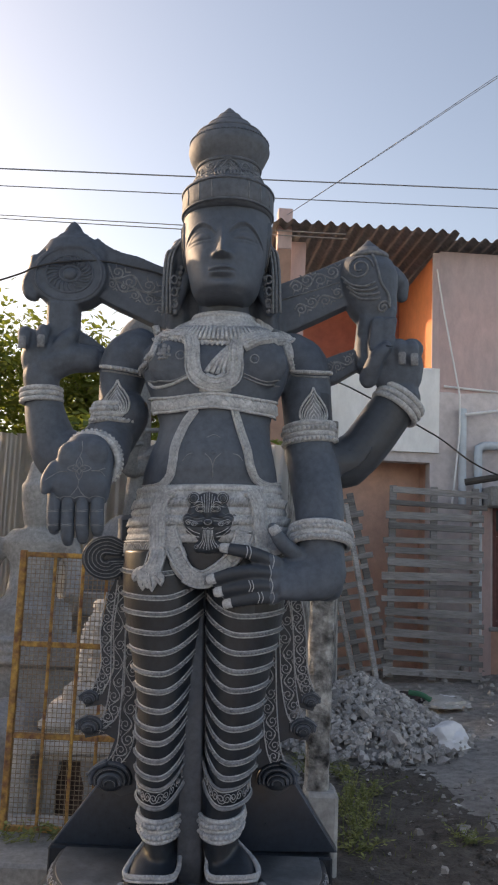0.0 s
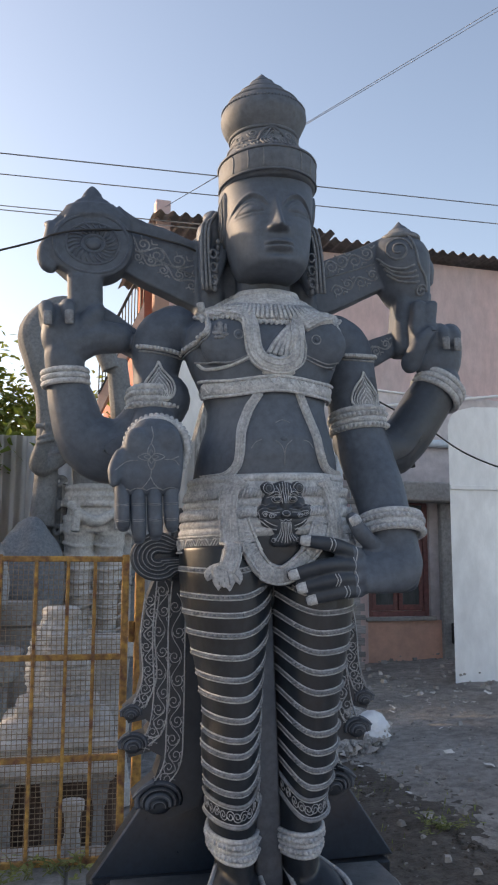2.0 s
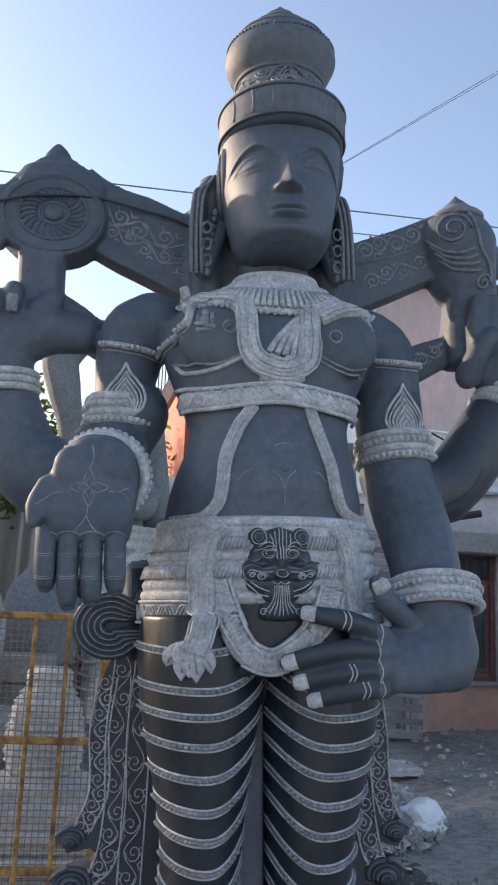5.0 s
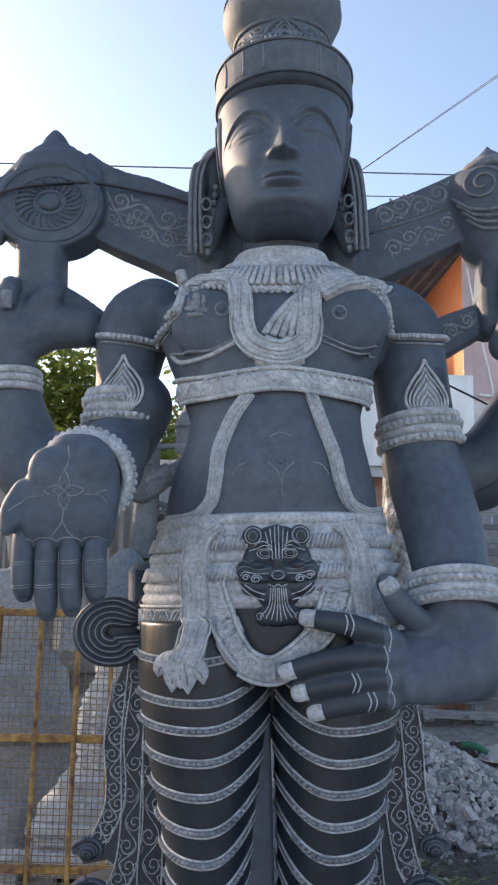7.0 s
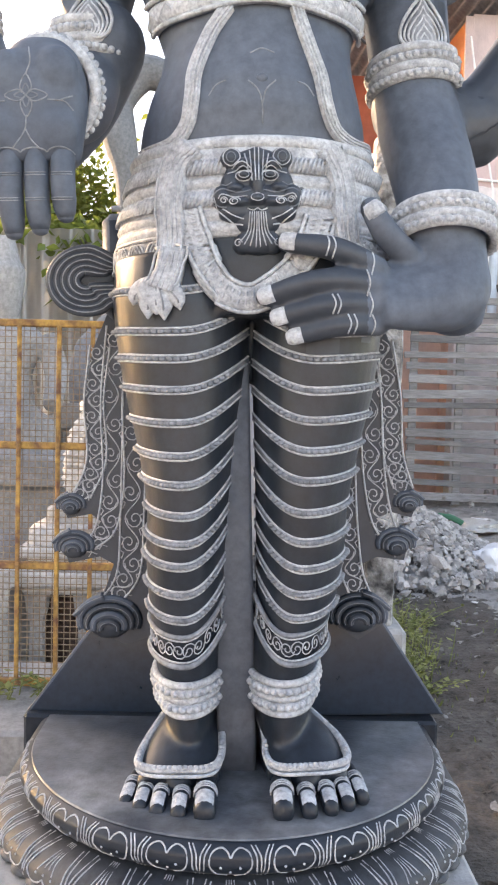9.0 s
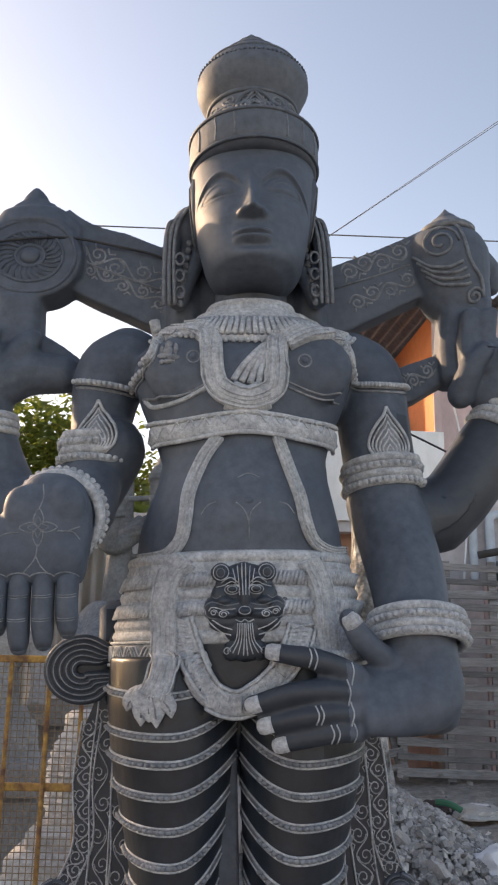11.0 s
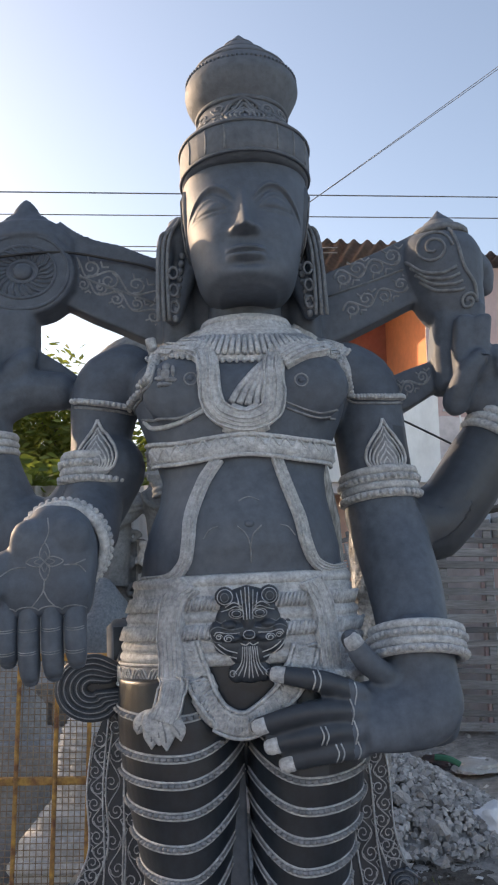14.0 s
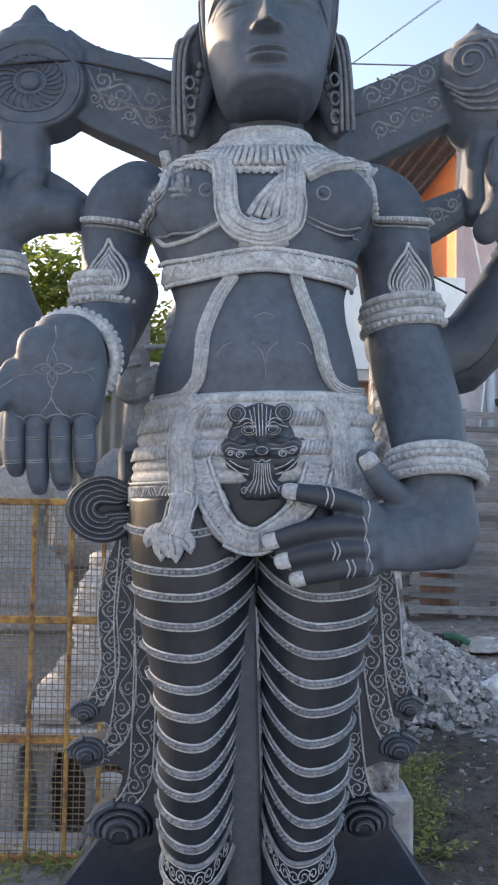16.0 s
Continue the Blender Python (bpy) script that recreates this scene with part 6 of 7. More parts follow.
cord([(-0.395, 2.368), (-0.35, 2.352), (-0.28, 2.348), (-0.2, 2.381)], 0.004, 5, 24, 0.002)
cord([(-0.03, 2.355), (0.05, 2.335), (0.105, 2.345)], 0.0032, 5, 24, 0.001)
cord([(-0.03, 2.37), (0.05, 2.345), (0.105, 2.355)], 0.0026, 5, 24, 0.001)
band([(-0.285, 2.53), (-0.232, 2.515), (-0.218, 2.46), (-0.212, 2.39), (-0.19, 2.345), (-0.13, 2.322), (-0.075, 2.345), (-0.06, 2.39), (-0.058, 2.45), (-0.04, 2.495), (0.02, 2.525)], 0.056, 0.012, 1, 60, 0.01, 1)
strands([(-0.285, 2.53), (-0.232, 2.515), (-0.218, 2.46), (-0.212, 2.39), (-0.19, 2.345), (-0.13, 2.322), (-0.075, 2.345), (-0.06, 2.39), (-0.058, 2.45), (-0.04, 2.495), (0.02, 2.525)], 0.048, 6, 0.020)
band([(-0.175, 2.335), (-0.13, 2.318), (-0.09, 2.335)], 0.075, 0.014, 1, 16, 0.006, 1)
for k in range(5):
    cord([(0.01 + 0.008 * k, 2.535 - 0.01 * k), (-0.06, 2.49 - 0.008 * k), (-0.13 + 0.012 * k, 2.42 - 0.004 * k), (-0.165 + 0.02 * k, 2.37 - 0.004 * k)], 0.009, 1, 24, 0.004)
band([(-0.03, 2.475), (0.02, 2.5), (0.07, 2.515), (0.125, 2.55)], 0.05, 0.014, 1, 24, 0.008, 3)
strands([(-0.03, 2.475), (0.02, 2.5), (0.07, 2.515), (0.125, 2.55)], 0.043, 5, 0.020)
band([(-0.36, 2.565), (-0.31, 2.535), (-0.26, 2.518), (-0.225, 2.49)], 0.045, 0.013, 1, 24, 0.006, 1)
strands([(-0.36, 2.565), (-0.31, 2.535), (-0.26, 2.518), (-0.225, 2.49)], 0.039, 5, 0.017)
for x, z in ((-0.262, 2.44), (0.012, 2.425)):
    tube(st, [on_skin(x + 0.016 * math.cos(a), z + 0.016 * math.sin(a))[0] for a in (2 * math.pi * k / 20 for k in range(21))], 0.0022, 5, 6)
    ball(st, on_skin(x, z)[0], (0.008, 0.005, 0.008), 0)
# small carved emblem on the breast
for a, b, c, d in ((-0.322, 2.477, 0.009, 0.01), (-0.324, 2.457, 0.011, 0.014), (-0.338, 2.447, 0.012, 0.006), (-0.31, 2.44, 0.014, 0.006), (-0.305, 2.462, 0.005, 0.014), (-0.34, 2.462, 0.005, 0.012), (-0.322, 2.43, 0.016, 0.005), (-0.34, 2.43, 0.006, 0.006)):
    ball(st, on_skin(a, b)[0], (c * 1.2, 0.007, d * 1.2), 5, 8, 6)


def collar(zc, grow_x, sag, n=44):
    """A line that lies round the base of the neck, low at the front."""
    out = []
    for i in range(n + 1):
        a = math.pi * (1.04 + 0.92 * i / n)
        x, dep = -0.108 + grow_x * math.cos(a), max(0.0, -math.sin(a))
        z = zc - sag * dep
        p, nm, _, _ = skin.ray_cast(Vector((x, 2.6, z)), Vector((0, 1, 0)), 0.8)
        out.append(Vector((x, p.y if p else 3.3, z)))
    ys = [p.y for p in out]
    for _ in range(6):
        ys = [ys[0]] + [(ys[i - 1] + 2 * ys[i] + ys[i + 1]) / 4 for i in range(1, n)] + [ys[n]]
    return [Vector((p.x, min(y, p.y), p.z)) for p, y in zip(out, ys)]


lines = [collar(2.665 - 0.012 * k, 0.126 + 0.0195 * k, 0.024 + 0.0078 * k) for k in range(9)]
loft(st, [[p + Vector((0, -h, 0)) for p in ln] for ln, h in zip(lines, (0.012, 0.028, 0.02, 0.028, 0.022, 0.02, 0.02, 0.018, 0.002))], 1, closed=False)
for k, r in ((0, 0.011), (1, 0.012), (3, 0.008)):
    tube(st, [p + Vector((0, -0.02, 0)) for p in lines[k]], r, 1, 6)
for i in range(1, 44):
    a, b = lines[4][i], lines[7][i]
    tube(st, [a + Vector((0, -0.02, 0)), (a + b) / 2 + Vector((0, -0.024, 0)), b + Vector((0, -0.022, -0.003))], [0.005, 0.007, 0.0078], 1, 6)
    ball(st, lines[8][i] + Vector((0, -0.008, 0)), 0.007, 1, 6, 4)

# arm ornaments
def cuff(c, axis, rx, ry, rolls, r=0.014, bead=0.0, gap=0.022):
    """Rolls of a bracelet round an arm at c, across its axis."""
    axis = Vector(axis).normalized()
    u = axis.cross(Vector((0, 1, 0))).normalized()
    v = axis.cross(u)
    for k in range(rolls):
        o = Vector(c) + axis * gap * (k - (rolls - 1) / 2)
        pts = [o + u * rx * math.cos(a) + v * ry * math.sin(a) for a in (2 * math.pi * j / 40 for j in range(41))]
        tube(st, pts, r, 1, 8, caps=False)
        if bead and k % 2 == 0:
            for p in pts[:-1]:
                ball(st, p + (p - o).normalized() * r * 0.8, bead, 1, 6, 4)


cuff((0.246, 3.058, 1.765), (0.05, 0.3, 1), 0.104, 0.104, 4, 0.0115, 0.0085, 0.02)
cuff(deep((0.214, 3.185, 2.16), 0.11), (-0.05, 0.1, 1), 0.1, 0.101, 4, 0.012, 0.009, 0.021)
cuff(deep((-0.516, 3.19, 2.235), 0.12), (0.05, 0.05, 1), 0.1, 0.104, 4, 0.012, 0.009, 0.021)
cuff((-0.557, 2.955, 2.038), (-0.08, -0.93, -0.25), 0.093, 0.093, 2, 0.012, 0.009, 0.02)
cuff((-0.864, 3.355, 2.345), (-0.06, 0, 1), 0.078, 0.08, 3, 0.011, 0.0, 0.021)
cuff((0.625, 3.35, 2.31), (0.62, 0.1, 0.78), 0.095, 0.095, 3, 0.013, 0.0, 0.025)
# leaf ornaments on the upper arms
for x, z in ((-0.52, 2.285), (0.24, 2.252)):
    band([(x, z + 0.075), (x, z + 0.03), (x, z - 0.035)], 0.094, 0.007, 5, 18, 0.001, 0, (0.18, 1.0))
    for k in range(6):
        f = 1 - 0.165 * k
        half_ = [(0.0, 0.1), (0.01, 0.075), (0.028, 0.05), (0.046, 0.018), (0.05, -0.012), (0.038, -0.036), (0.016, -0.042), (0.0, -0.034)]
        ring = half_ + [(-a, b) for a, b in half_[-2::-1]]
        cord([(x + a * f, z - 0.008 * k * 0.6 + b * f) for a, b in ring], 0.0028 if k else 0.0045, 1, 50, 0.006)
# shoulder chains
for pts in ([(-0.34, 2.55), (-0.355, 2.48), (-0.372, 2.445), (-0.43, 2.425), (-0.51, 2.43), (-0.59, 2.445)], [(0.12, 2.545), (0.14, 2.47), (0.165, 2.425), (0.215, 2.415), (0.27, 2.415), (0.315, 2.425)]):
    cord(pts, 0.009, 1, 40, 0.004)
    beads(pts, 0.008, 34, 1, 0.012)
    cord([(x, z - 0.016) for x, z in pts], 0.004, 5, 40, 0.001)
cord([(-0.37, 2.59), (-0.362, 2.54), (-0.36, 2.515)], 0.014, 1, 16, 0.004)
cord([(0.14, 2.555), (0.148, 2.5), (0.15, 2.47)], 0.014, 1, 16, 0.004)
# ridge of small knobs behind the shoulders
for s, cx in ((-1, -0.45), (1, 0.165)):
    for k in range(26):
        a = math.radians(8 + 100 * k / 25)
        ball(st, (cx + s * 0.135 * math.cos(a), 3.375, 2.44 + 0.14 * math.sin(a)), (0.011, 0.022, 0.011), 0, 8, 6)
    tube(st, [(cx + s * 0.128 * math.cos(a), 3.385, 2.44 + 0.132 * math.sin(a)) for a in (math.radians(5 + 106 * k / 24) for k in range(25))], 0.016, 0, 8)
# navel and belly lines
for pts in ([(-0.16, 2.125), (-0.135, 2.135), (-0.11, 2.125)], [(-0.165, 2.065), (-0.145, 2.045), (-0.137, 2.015), (-0.137, 1.98)], [(-0.109, 2.065), (-0.129, 2.045), (-0.137, 2.015)], [(-0.245, 2.04), (-0.23, 2.06), (-0.21, 2.068)], [(-0.03, 2.04), (-0.045, 2.06), (-0.065, 2.066)]):
    cord(pts, 0.0016, 5, 12, 0.0)
ball(st, on_skin(-0.137, 2.07)[0], (0.012, 0.004, 0.009), 0)

# crown and brow bands
for z, g, r in ((3.046, 0.0, 0.005), (3.13, 0.001, 0.005), (3.206, 0.0, 0.006), (3.262, 0.002, 0.007), (3.406, 0.0, 0.005), (3.452, 0.0, 0.004), (3.498, 0.0, 0.003)):
    tube(st, ring_at(CROWN, z, g, 0, 64), r, 0, 6, caps=False)
for x in (-0.245, -0.2, -0.15, -0.01, 0.035, 0.07):
    cord([(x, 3.055), (x + 0.002, 3.09), (x, 3.122)], 0.003, 2, 10, 0.0)
for k in range(6):
    x0 = -0.205 + 0.045 * k
    for j in range(3):
        z0 = 3.168 + 0.03 * j + 0.006 * (k % 2)
        sp = [(x0 + 0.019 * (1 - t / 13) * math.cos(t * 0.8 + k + j), z0 + 0.018 * (1 - t / 13) * math.sin(t * 0.8 + k + j)) for t in range(12)]
        cord(sp, 0.0036, 2, 24, 0.0)
cord([(-0.145, 3.19), (-0.125, 3.235), (-0.09, 3.252), (-0.055, 3.235), (-0.035, 3.19)], 0.006, 0, 24, 0.004)
for s in (-1, 1):
    hair = []
    for z, yf, g in ((3.012, 3.2, -0.004), (2.99, 3.195, 0.006), (2.93, 3.2, 0.009), (2.87, 3.235, 0.009), (2.83, 3.28, 0.002)):
        x0, x1, y0, y1 = interp(HEAD, z)
        edge = (x1 if s > 0 else x0)
        hair.append([(edge - s * 0.03, yf - 0.004, z), (edge + s * g * 0.4, yf + 0.004, z), (edge + s * g, yf + 0.04, z), (edge + s * g, 3.36, z), (edge - s * 0.05, 3.36, z)])
    loft(st, hair, 0)
    for o in (0.015, 0.05, 0.085):
        tube(st, [(p[2][0] + s * 0.001, p[2][1] - 0.03 + o, p[2][2]) for p in hair], 0.003, 2, 5)


def head_smooth(z):
    rows = [interp(HEAD, min(3.06, max(2.682, z + d))) for d in (-0.012, -0.006, 0, 0.006, 0.012)]
    return [sum(r[k] for r in rows) / 5 for k in range(4)]


def bump(u, z, cu, cz, su, sz):
    return math.exp(-((u - cu) / su) ** 2 - ((z - cz) / sz) ** 2)


def features(u, z):
    """How far the face stands proud at u beside its middle line and at height z."""
    a = abs(u)
    h = 0.0
    if z < 2.96:                                   # bridge, ridge and tip of the nose
        k = min(1.0, max(0.0, (2.935 - z) / 0.11))
        under = min(1.0, max(0.0, (z - 2.803) / 0.014))
        h += (0.012 + 0.046 * k ** 1.4) * math.exp(-(u / (0.012 + 0.009 * k)) ** 2) * under * min(1.0, (2.96 - z) / 0.03)
    h += 0.024 * bump(a, z, 0.028, 2.819, 0.0125, 0.011)
    h -= 0.017 * bump(a, z, 0.086, 2.906, 0.05, 0.03)
    h += 0.02 * bump(a, z, 0.088, 2.904, 0.036, 0.019)
    if 0.02 < a < 0.158:
        brow = 2.962 - 0.062 * ((a - 0.083) / 0.068) ** 2
        h += 0.009 * math.exp(-((z - brow) / 0.0065) ** 2) * min(1.0, (a - 0.02) / 0.015)
        h -= 0.006 * math.exp(-((z - brow + 0.014) / 0.008) ** 2) * min(1.0, (a - 0.02) / 0.03)
    if 0.036 < a < 0.14:
        f = min(1.0, (a - 0.036) / 0.01, (0.14 - a) / 0.01)
        lid = 2.929 - 0.042 * ((a - 0.088) / 0.05) ** 2
        h += 0.0045 * math.exp(-((z - lid) / 0.0038) ** 2) * f
        h += 0.0035 * math.exp(-((z - lid - 0.012) / 0.0036) ** 2) * f
        h -= 0.0045 * math.exp(-((z - 2.891 - 0.1 * (a - 0.088) ** 2) / 0.0034) ** 2) * f
        h += 0.004 * math.exp(-((z - 2.884) / 0.0036) ** 2) * f
    w = max(0.0, 1 - (a / 0.052) ** 2)
    h += 0.022 * w ** 0.7 * math.exp(-((z - 2.7665 + 0.05 * a) / 0.0085) ** 2)
    h += 0.024 * w ** 0.8 * math.exp(-((z - 2.744 - 0.06 * a) / 0.0095) ** 2)
    h -= 0.012 * w ** 0.4 * math.exp(-((z - 2.756) / 0.0028) ** 2)
    h -= 0.004 * bump(a, z, 0.0, 2.787, 0.006, 0.01)
    h -= 0.007 * bump(a, z, 0.0, 2.725, 0.05, 0.009)
    h += 0.011 * bump(a, z, 0.0, 2.698, 0.04, 0.02)
    h += 0.007 * bump(a, z, 0.085, 2.825, 0.05, 0.045)
    h -= 0.004 * bump(a, z, 0.055, 2.79, 0.016, 0.03)
    return h


rings_ = []
for z in np.arange(2.682, 3.045, 0.0033):
    x0, x1, y0, y1 = head_smooth(float(z))
    ring = []
    for i in range(230):
        q = i / 230
        a = math.pi * (1.5 + (1.24 * (q - 0.5) + 3.04 * (q - 0.5) ** 3))       # closer together over the face
        c, sn = math.cos(a), math.sin(a)
        c, sn = math.copysign(abs(c) ** (2 / 2.35), c), math.copysign(abs(sn) ** (2 / 2.35), sn)
        x, y = (x0 + x1) / 2 + c * (x1 - x0) / 2, (y0 + y1) / 2 + sn * (y1 - y0) / 2
        if sn < 0:
            y -= features(x - FX, float(z)) * min(1.0, -sn * 1.6)
        ring.append((x, y, float(z)))
    rings_.append(ring)
loft(st, rings_, 0)
for k in range(76):
    a = 2 * math.pi * k / 76
    x0, x1, y0, y1 = interp(CROWN, 3.372)
    ball(st, ((x0 + x1) / 2 + math.cos(a) * ((x1 - x0) / 2 + 0.002), (y0 + y1) / 2 + math.sin(a) * ((y1 - y0) / 2 + 0.001), 3.372), 0.0045, 0, 6, 4)
for k in range(4):
    f = 1 - 0.24 * k
    cord([(-0.09 - 0.045 * f, 3.155), (-0.09 - 0.05 * f, 3.185), (-0.09 - 0.025 * f, 3.185 + 0.03 * f), (-0.09, 3.185 + 0.065 * f), (-0.09 + 0.025 * f, 3.185 + 0.03 * f), (-0.09 + 0.05 * f, 3.185), (-0.09 + 0.045 * f, 3.155)], 0.0038, 2, 40, 0.003)
# ear ornaments: long looped strands and a beaded drop
for s, ex in ((-1, -0.3), (1, 0.066)):
    for k in range(3):
        tube(st, spline([(ex - s * 0.02 + s * 0.012 * k, 3.30, 2.98 - 0.02 * k), (ex + s * (0.012 + 0.013 * k), 3.288, 2.92), (ex + s * (0.022 + 0.013 * k), 3.268, 2.82), (ex + s * (0.02 + 0.015 * k), 3.256, 2.66)], 18), 0.006, 2, 6)
        tube(st, [(ex + s * (0.005 + 0.012 * math.cos(a)), 3.262, 2.70 + 0.05 * k + 0.017 * math.sin(a)) for a in (0.55 * j for j in range(12))], 0.004, 2, 5)
    for k in range(9):
        ball(st, (ex - s * (0.02 - 0.003 * k), 3.29 - 0.003 * k, 2.86 - 0.024 * k), (0.009, 0.01, 0.011), 2, 8, 6)

# engraved disc rings, conch whorls
for r in (0.04, 0.095, 0.135):
    tube(st, [(DISC_C[0] + r * 1.05 * math.cos(a), 3.336, DISC_C[1] + r * 0.83 * math.sin(a)) for a in (2 * math.pi * k / 40 for k in range(41))], 0.006, 0, 6, caps=False)
ball(st, (DISC_C[0], 3.335, DISC_C[1]), (0.03, 0.015, 0.025), 0)
for k in range(24):
    a = 2 * math.pi * k / 24
    tube(st, [(DISC_C[0] + r * 1.05 * math.cos(a + s), 3.334, DISC_C[1] + r * 0.83 * math.sin(a + s)) for r, s in ((0.045, 0), (0.07, 0.12), (0.09, 0.3))], 0.004, 0, 5)
cord([(0.442 + 0.052 * (1 - t / 26) * math.cos(t * 0.55), 2.862 + 0.056 * (1 - t / 26) * math.sin(t * 0.55)) for t in range(22)], 0.0045, 2, 60, 0.002)
for k in range(4):
    cord([(0.375 + 0.01 * k, 2.845 - 0.024 * k), (0.41 + 0.012 * k, 2.80 - 0.02 * k), (0.46 + 0.014 * k, 2.785 - 0.017 * k), (0.502 + 0.008 * k, 2.80 - 0.02 * k)], 0.0055, 2, 20, 0.002)
cord([(0.495, 2.93), (0.51, 2.86), (0.525, 2.80), (0.56, 2.75), (0.572, 2.705)], 0.006, 2, 24, 0.002)
cord([(0.545 + 0.028 * (1 - t / 20) * math.cos(t * 0.6), 2.705 + 0.026 * (1 - t / 20) * math.sin(t * 0.6)) for t in range(17)], 0.005, 2, 40, 0.002)
loft(st, [[(0.493 + r * math.cos(a), 3.402 + r * math.sin(a), z) for a in (2 * math.pi * k / 24 for k in range(24))] for z, r in ((2.93, 0.084), (2.946, 0.084), (2.954, 0.076), (2.958, 0.056), (2.978, 0.046), (2.982, 0.034), (3.0, 0.02), (3.022, 0.002))], 2)


def vine(line, width, y, mat=1, turns=9, r=0.0032, phase=0):
    """Scroll carving in an upright plate: a waving stem with spirals on either side."""
    n = turns * 8
    c = spline([Vector((x, 0, z)) for x, z in line], n)
    stem = []
    for i, p in enumerate(c):
        d = (c[min(i + 1, n - 1)] - c[max(i - 1, 0)]).normalized()
        side = Vector((-d.z, 0, d.x))
        w = width(i / (n - 1)) if callable(width) else width
        stem.append(p + side * (w * 0.3 * math.sin(2 * math.pi * i / 16 + phase)) + Vector((0, y, 0)))
        if i % 8 == 4:
            sg = -1 if (i // 8) % 2 else 1
            o = p + side * (sg * -w * 0.12)
            tube(st, [o + Vector((0, y, 0)) + side * (sg * w * 0.36 * (1 - t / 17) * math.cos(t * 0.62)) + d * (w * 0.42 * (1 - t / 17) * math.sin(t * 0.62)) for t in range(15)], r, mat, 5)
            for q in (0.3, -0.3):
                tube(st, [o + Vector((0, y, 0)) + side * (-sg * w * 0.42) + d * (w * q), o + Vector((0, y, 0)) + side * (-sg * w * 0.2) + d * (w * (q + 0.15)), o + Vector((0, y, 0)) + side * (-sg * w * 0.3) + d * (w * (q + 0.4))], r, mat, 5)
    tube(st, stem, r, mat, 5)


# scrolls on the braces
for line, w in (([(-0.64, 2.9), (-0.5, 2.84), (-0.32, 2.76)], 0.085), ([(-0.6, 2.84), (-0.48, 2.78), (-0.35, 2.71)], 0.06), ([(0.16, 2.81), (0.28, 2.845), (0.42, 2.895)], 0.08), ([(0.18, 2.71), (0.3, 2.755), (0.44, 2.81)], 0.07), ([(0.27, 2.45), (0.36, 2.475), (0.5, 2.525)], 0.06)):
    vine(line, w * 0.84, 3.381, 5, 5, 0.0038)
for line in ([(-0.66, 2.87), (-0.5, 2.81), (-0.3, 2.73)], [(0.12, 2.75), (0.28, 2.80), (0.46, 2.86)]):
    tube(st, [(x, 3.38, z) for x, z in line], 0.004, 2, 5)

# garment flares beside the legs, in three tiers, with curled tips
FLARE_R = [(-0.5, 1.70), (-0.53, 1.62), (-0.567, 1.53), (-0.59, 1.39), (-0.588, 1.25), (-0.605, 1.185), (-0.655, 1.145), (-0.64, 1.10), (-0.58, 1.11), (-0.555, 1.09), (-0.58, 1.06), (-0.655, 1.04), (-0.64, 0.985), (-0.56, 1.0), (-0.525, 0.98), (-0.55, 0.91), (-0.63, 0.85), (-0.56, 0.8), (-0.5, 0.77), (-0.4, 0.8), (-0.36, 0.9), (-0.36, 1.7)]
FLARE_L = [(0.02, 1.7), (0.02, 0.9), (0.05, 0.8), (0.1, 0.77), (0.17, 0.815), (0.135, 0.87), (0.105, 0.965), (0.15, 0.985), (0.22, 0.975), (0.235, 1.03), (0.17, 1.06), (0.15, 1.085), (0.19, 1.1), (0.24, 1.085), (0.262, 1.135), (0.228, 1.19), (0.22, 1.258), (0.218, 1.40), (0.19, 1.54), (0.16, 1.62), (0.13, 1.70)]
from mathutils.geometry import tessellate_polygon


def plate(bm, pts, y0, y1, mat):
    """A flat upright plate with any outline."""
    tris = tessellate_polygon([[Vector((x, z, 0)) for x, z in pts]])
    rows_ = [[bm.verts.new((x, y, z)) for x, z in pts] for y in (y0, y1)]
    fs = [bm.faces.new([r[k] for k in t]) for r in rows_ for t in tris]
    n = len(pts)
    for k in range(n):
        (xa, za), (xb, zb) = pts[k], pts[(k + 1) % n]
        fs.append(bm.faces.new([bm.verts.new(q) for q in ((xa, y0, za), (xb, y0, zb), (xb, y1, zb), (xa, y1, za))]))
    for f in fs:
        f.material_index = mat


plate(st, FLARE_R, 3.40, 3.52, 6)
plate(st, FLARE_L, 3.40, 3.52, 6)
for line, w in (([(-0.545, 1.55), (-0.565, 1.4), (-0.562, 1.25), (-0.605, 1.15)], 0.05), ([(-0.5, 1.6), (-0.52, 1.4), (-0.52, 1.2), (-0.545, 1.07), (-0.6, 1.02)], 0.055), ([(-0.455, 1.55), (-0.465, 1.3), (-0.475, 1.1), (-0.49, 0.95), (-0.55, 0.87)], 0.06),
                ([(0.17, 1.55), (0.19, 1.4), (0.195, 1.25), (0.22, 1.16)], 0.05), ([(0.13, 1.55), (0.14, 1.35), (0.145, 1.2), (0.165, 1.08), (0.2, 1.02)], 0.055), ([(0.07, 1.4), (0.07, 1.2), (0.075, 1.05), (0.09, 0.93), (0.13, 0.85)], 0.055)):
    vine(line, w, 3.400, 1, 11, 0.0017)
    for o in (-0.5, 0.5):
        c = spline([Vector((x, 3.399, z)) for x, z in line], 30)
        tube(st, [p + Vector((o * w, 0, 0)) for p in c], 0.003, 1, 5)
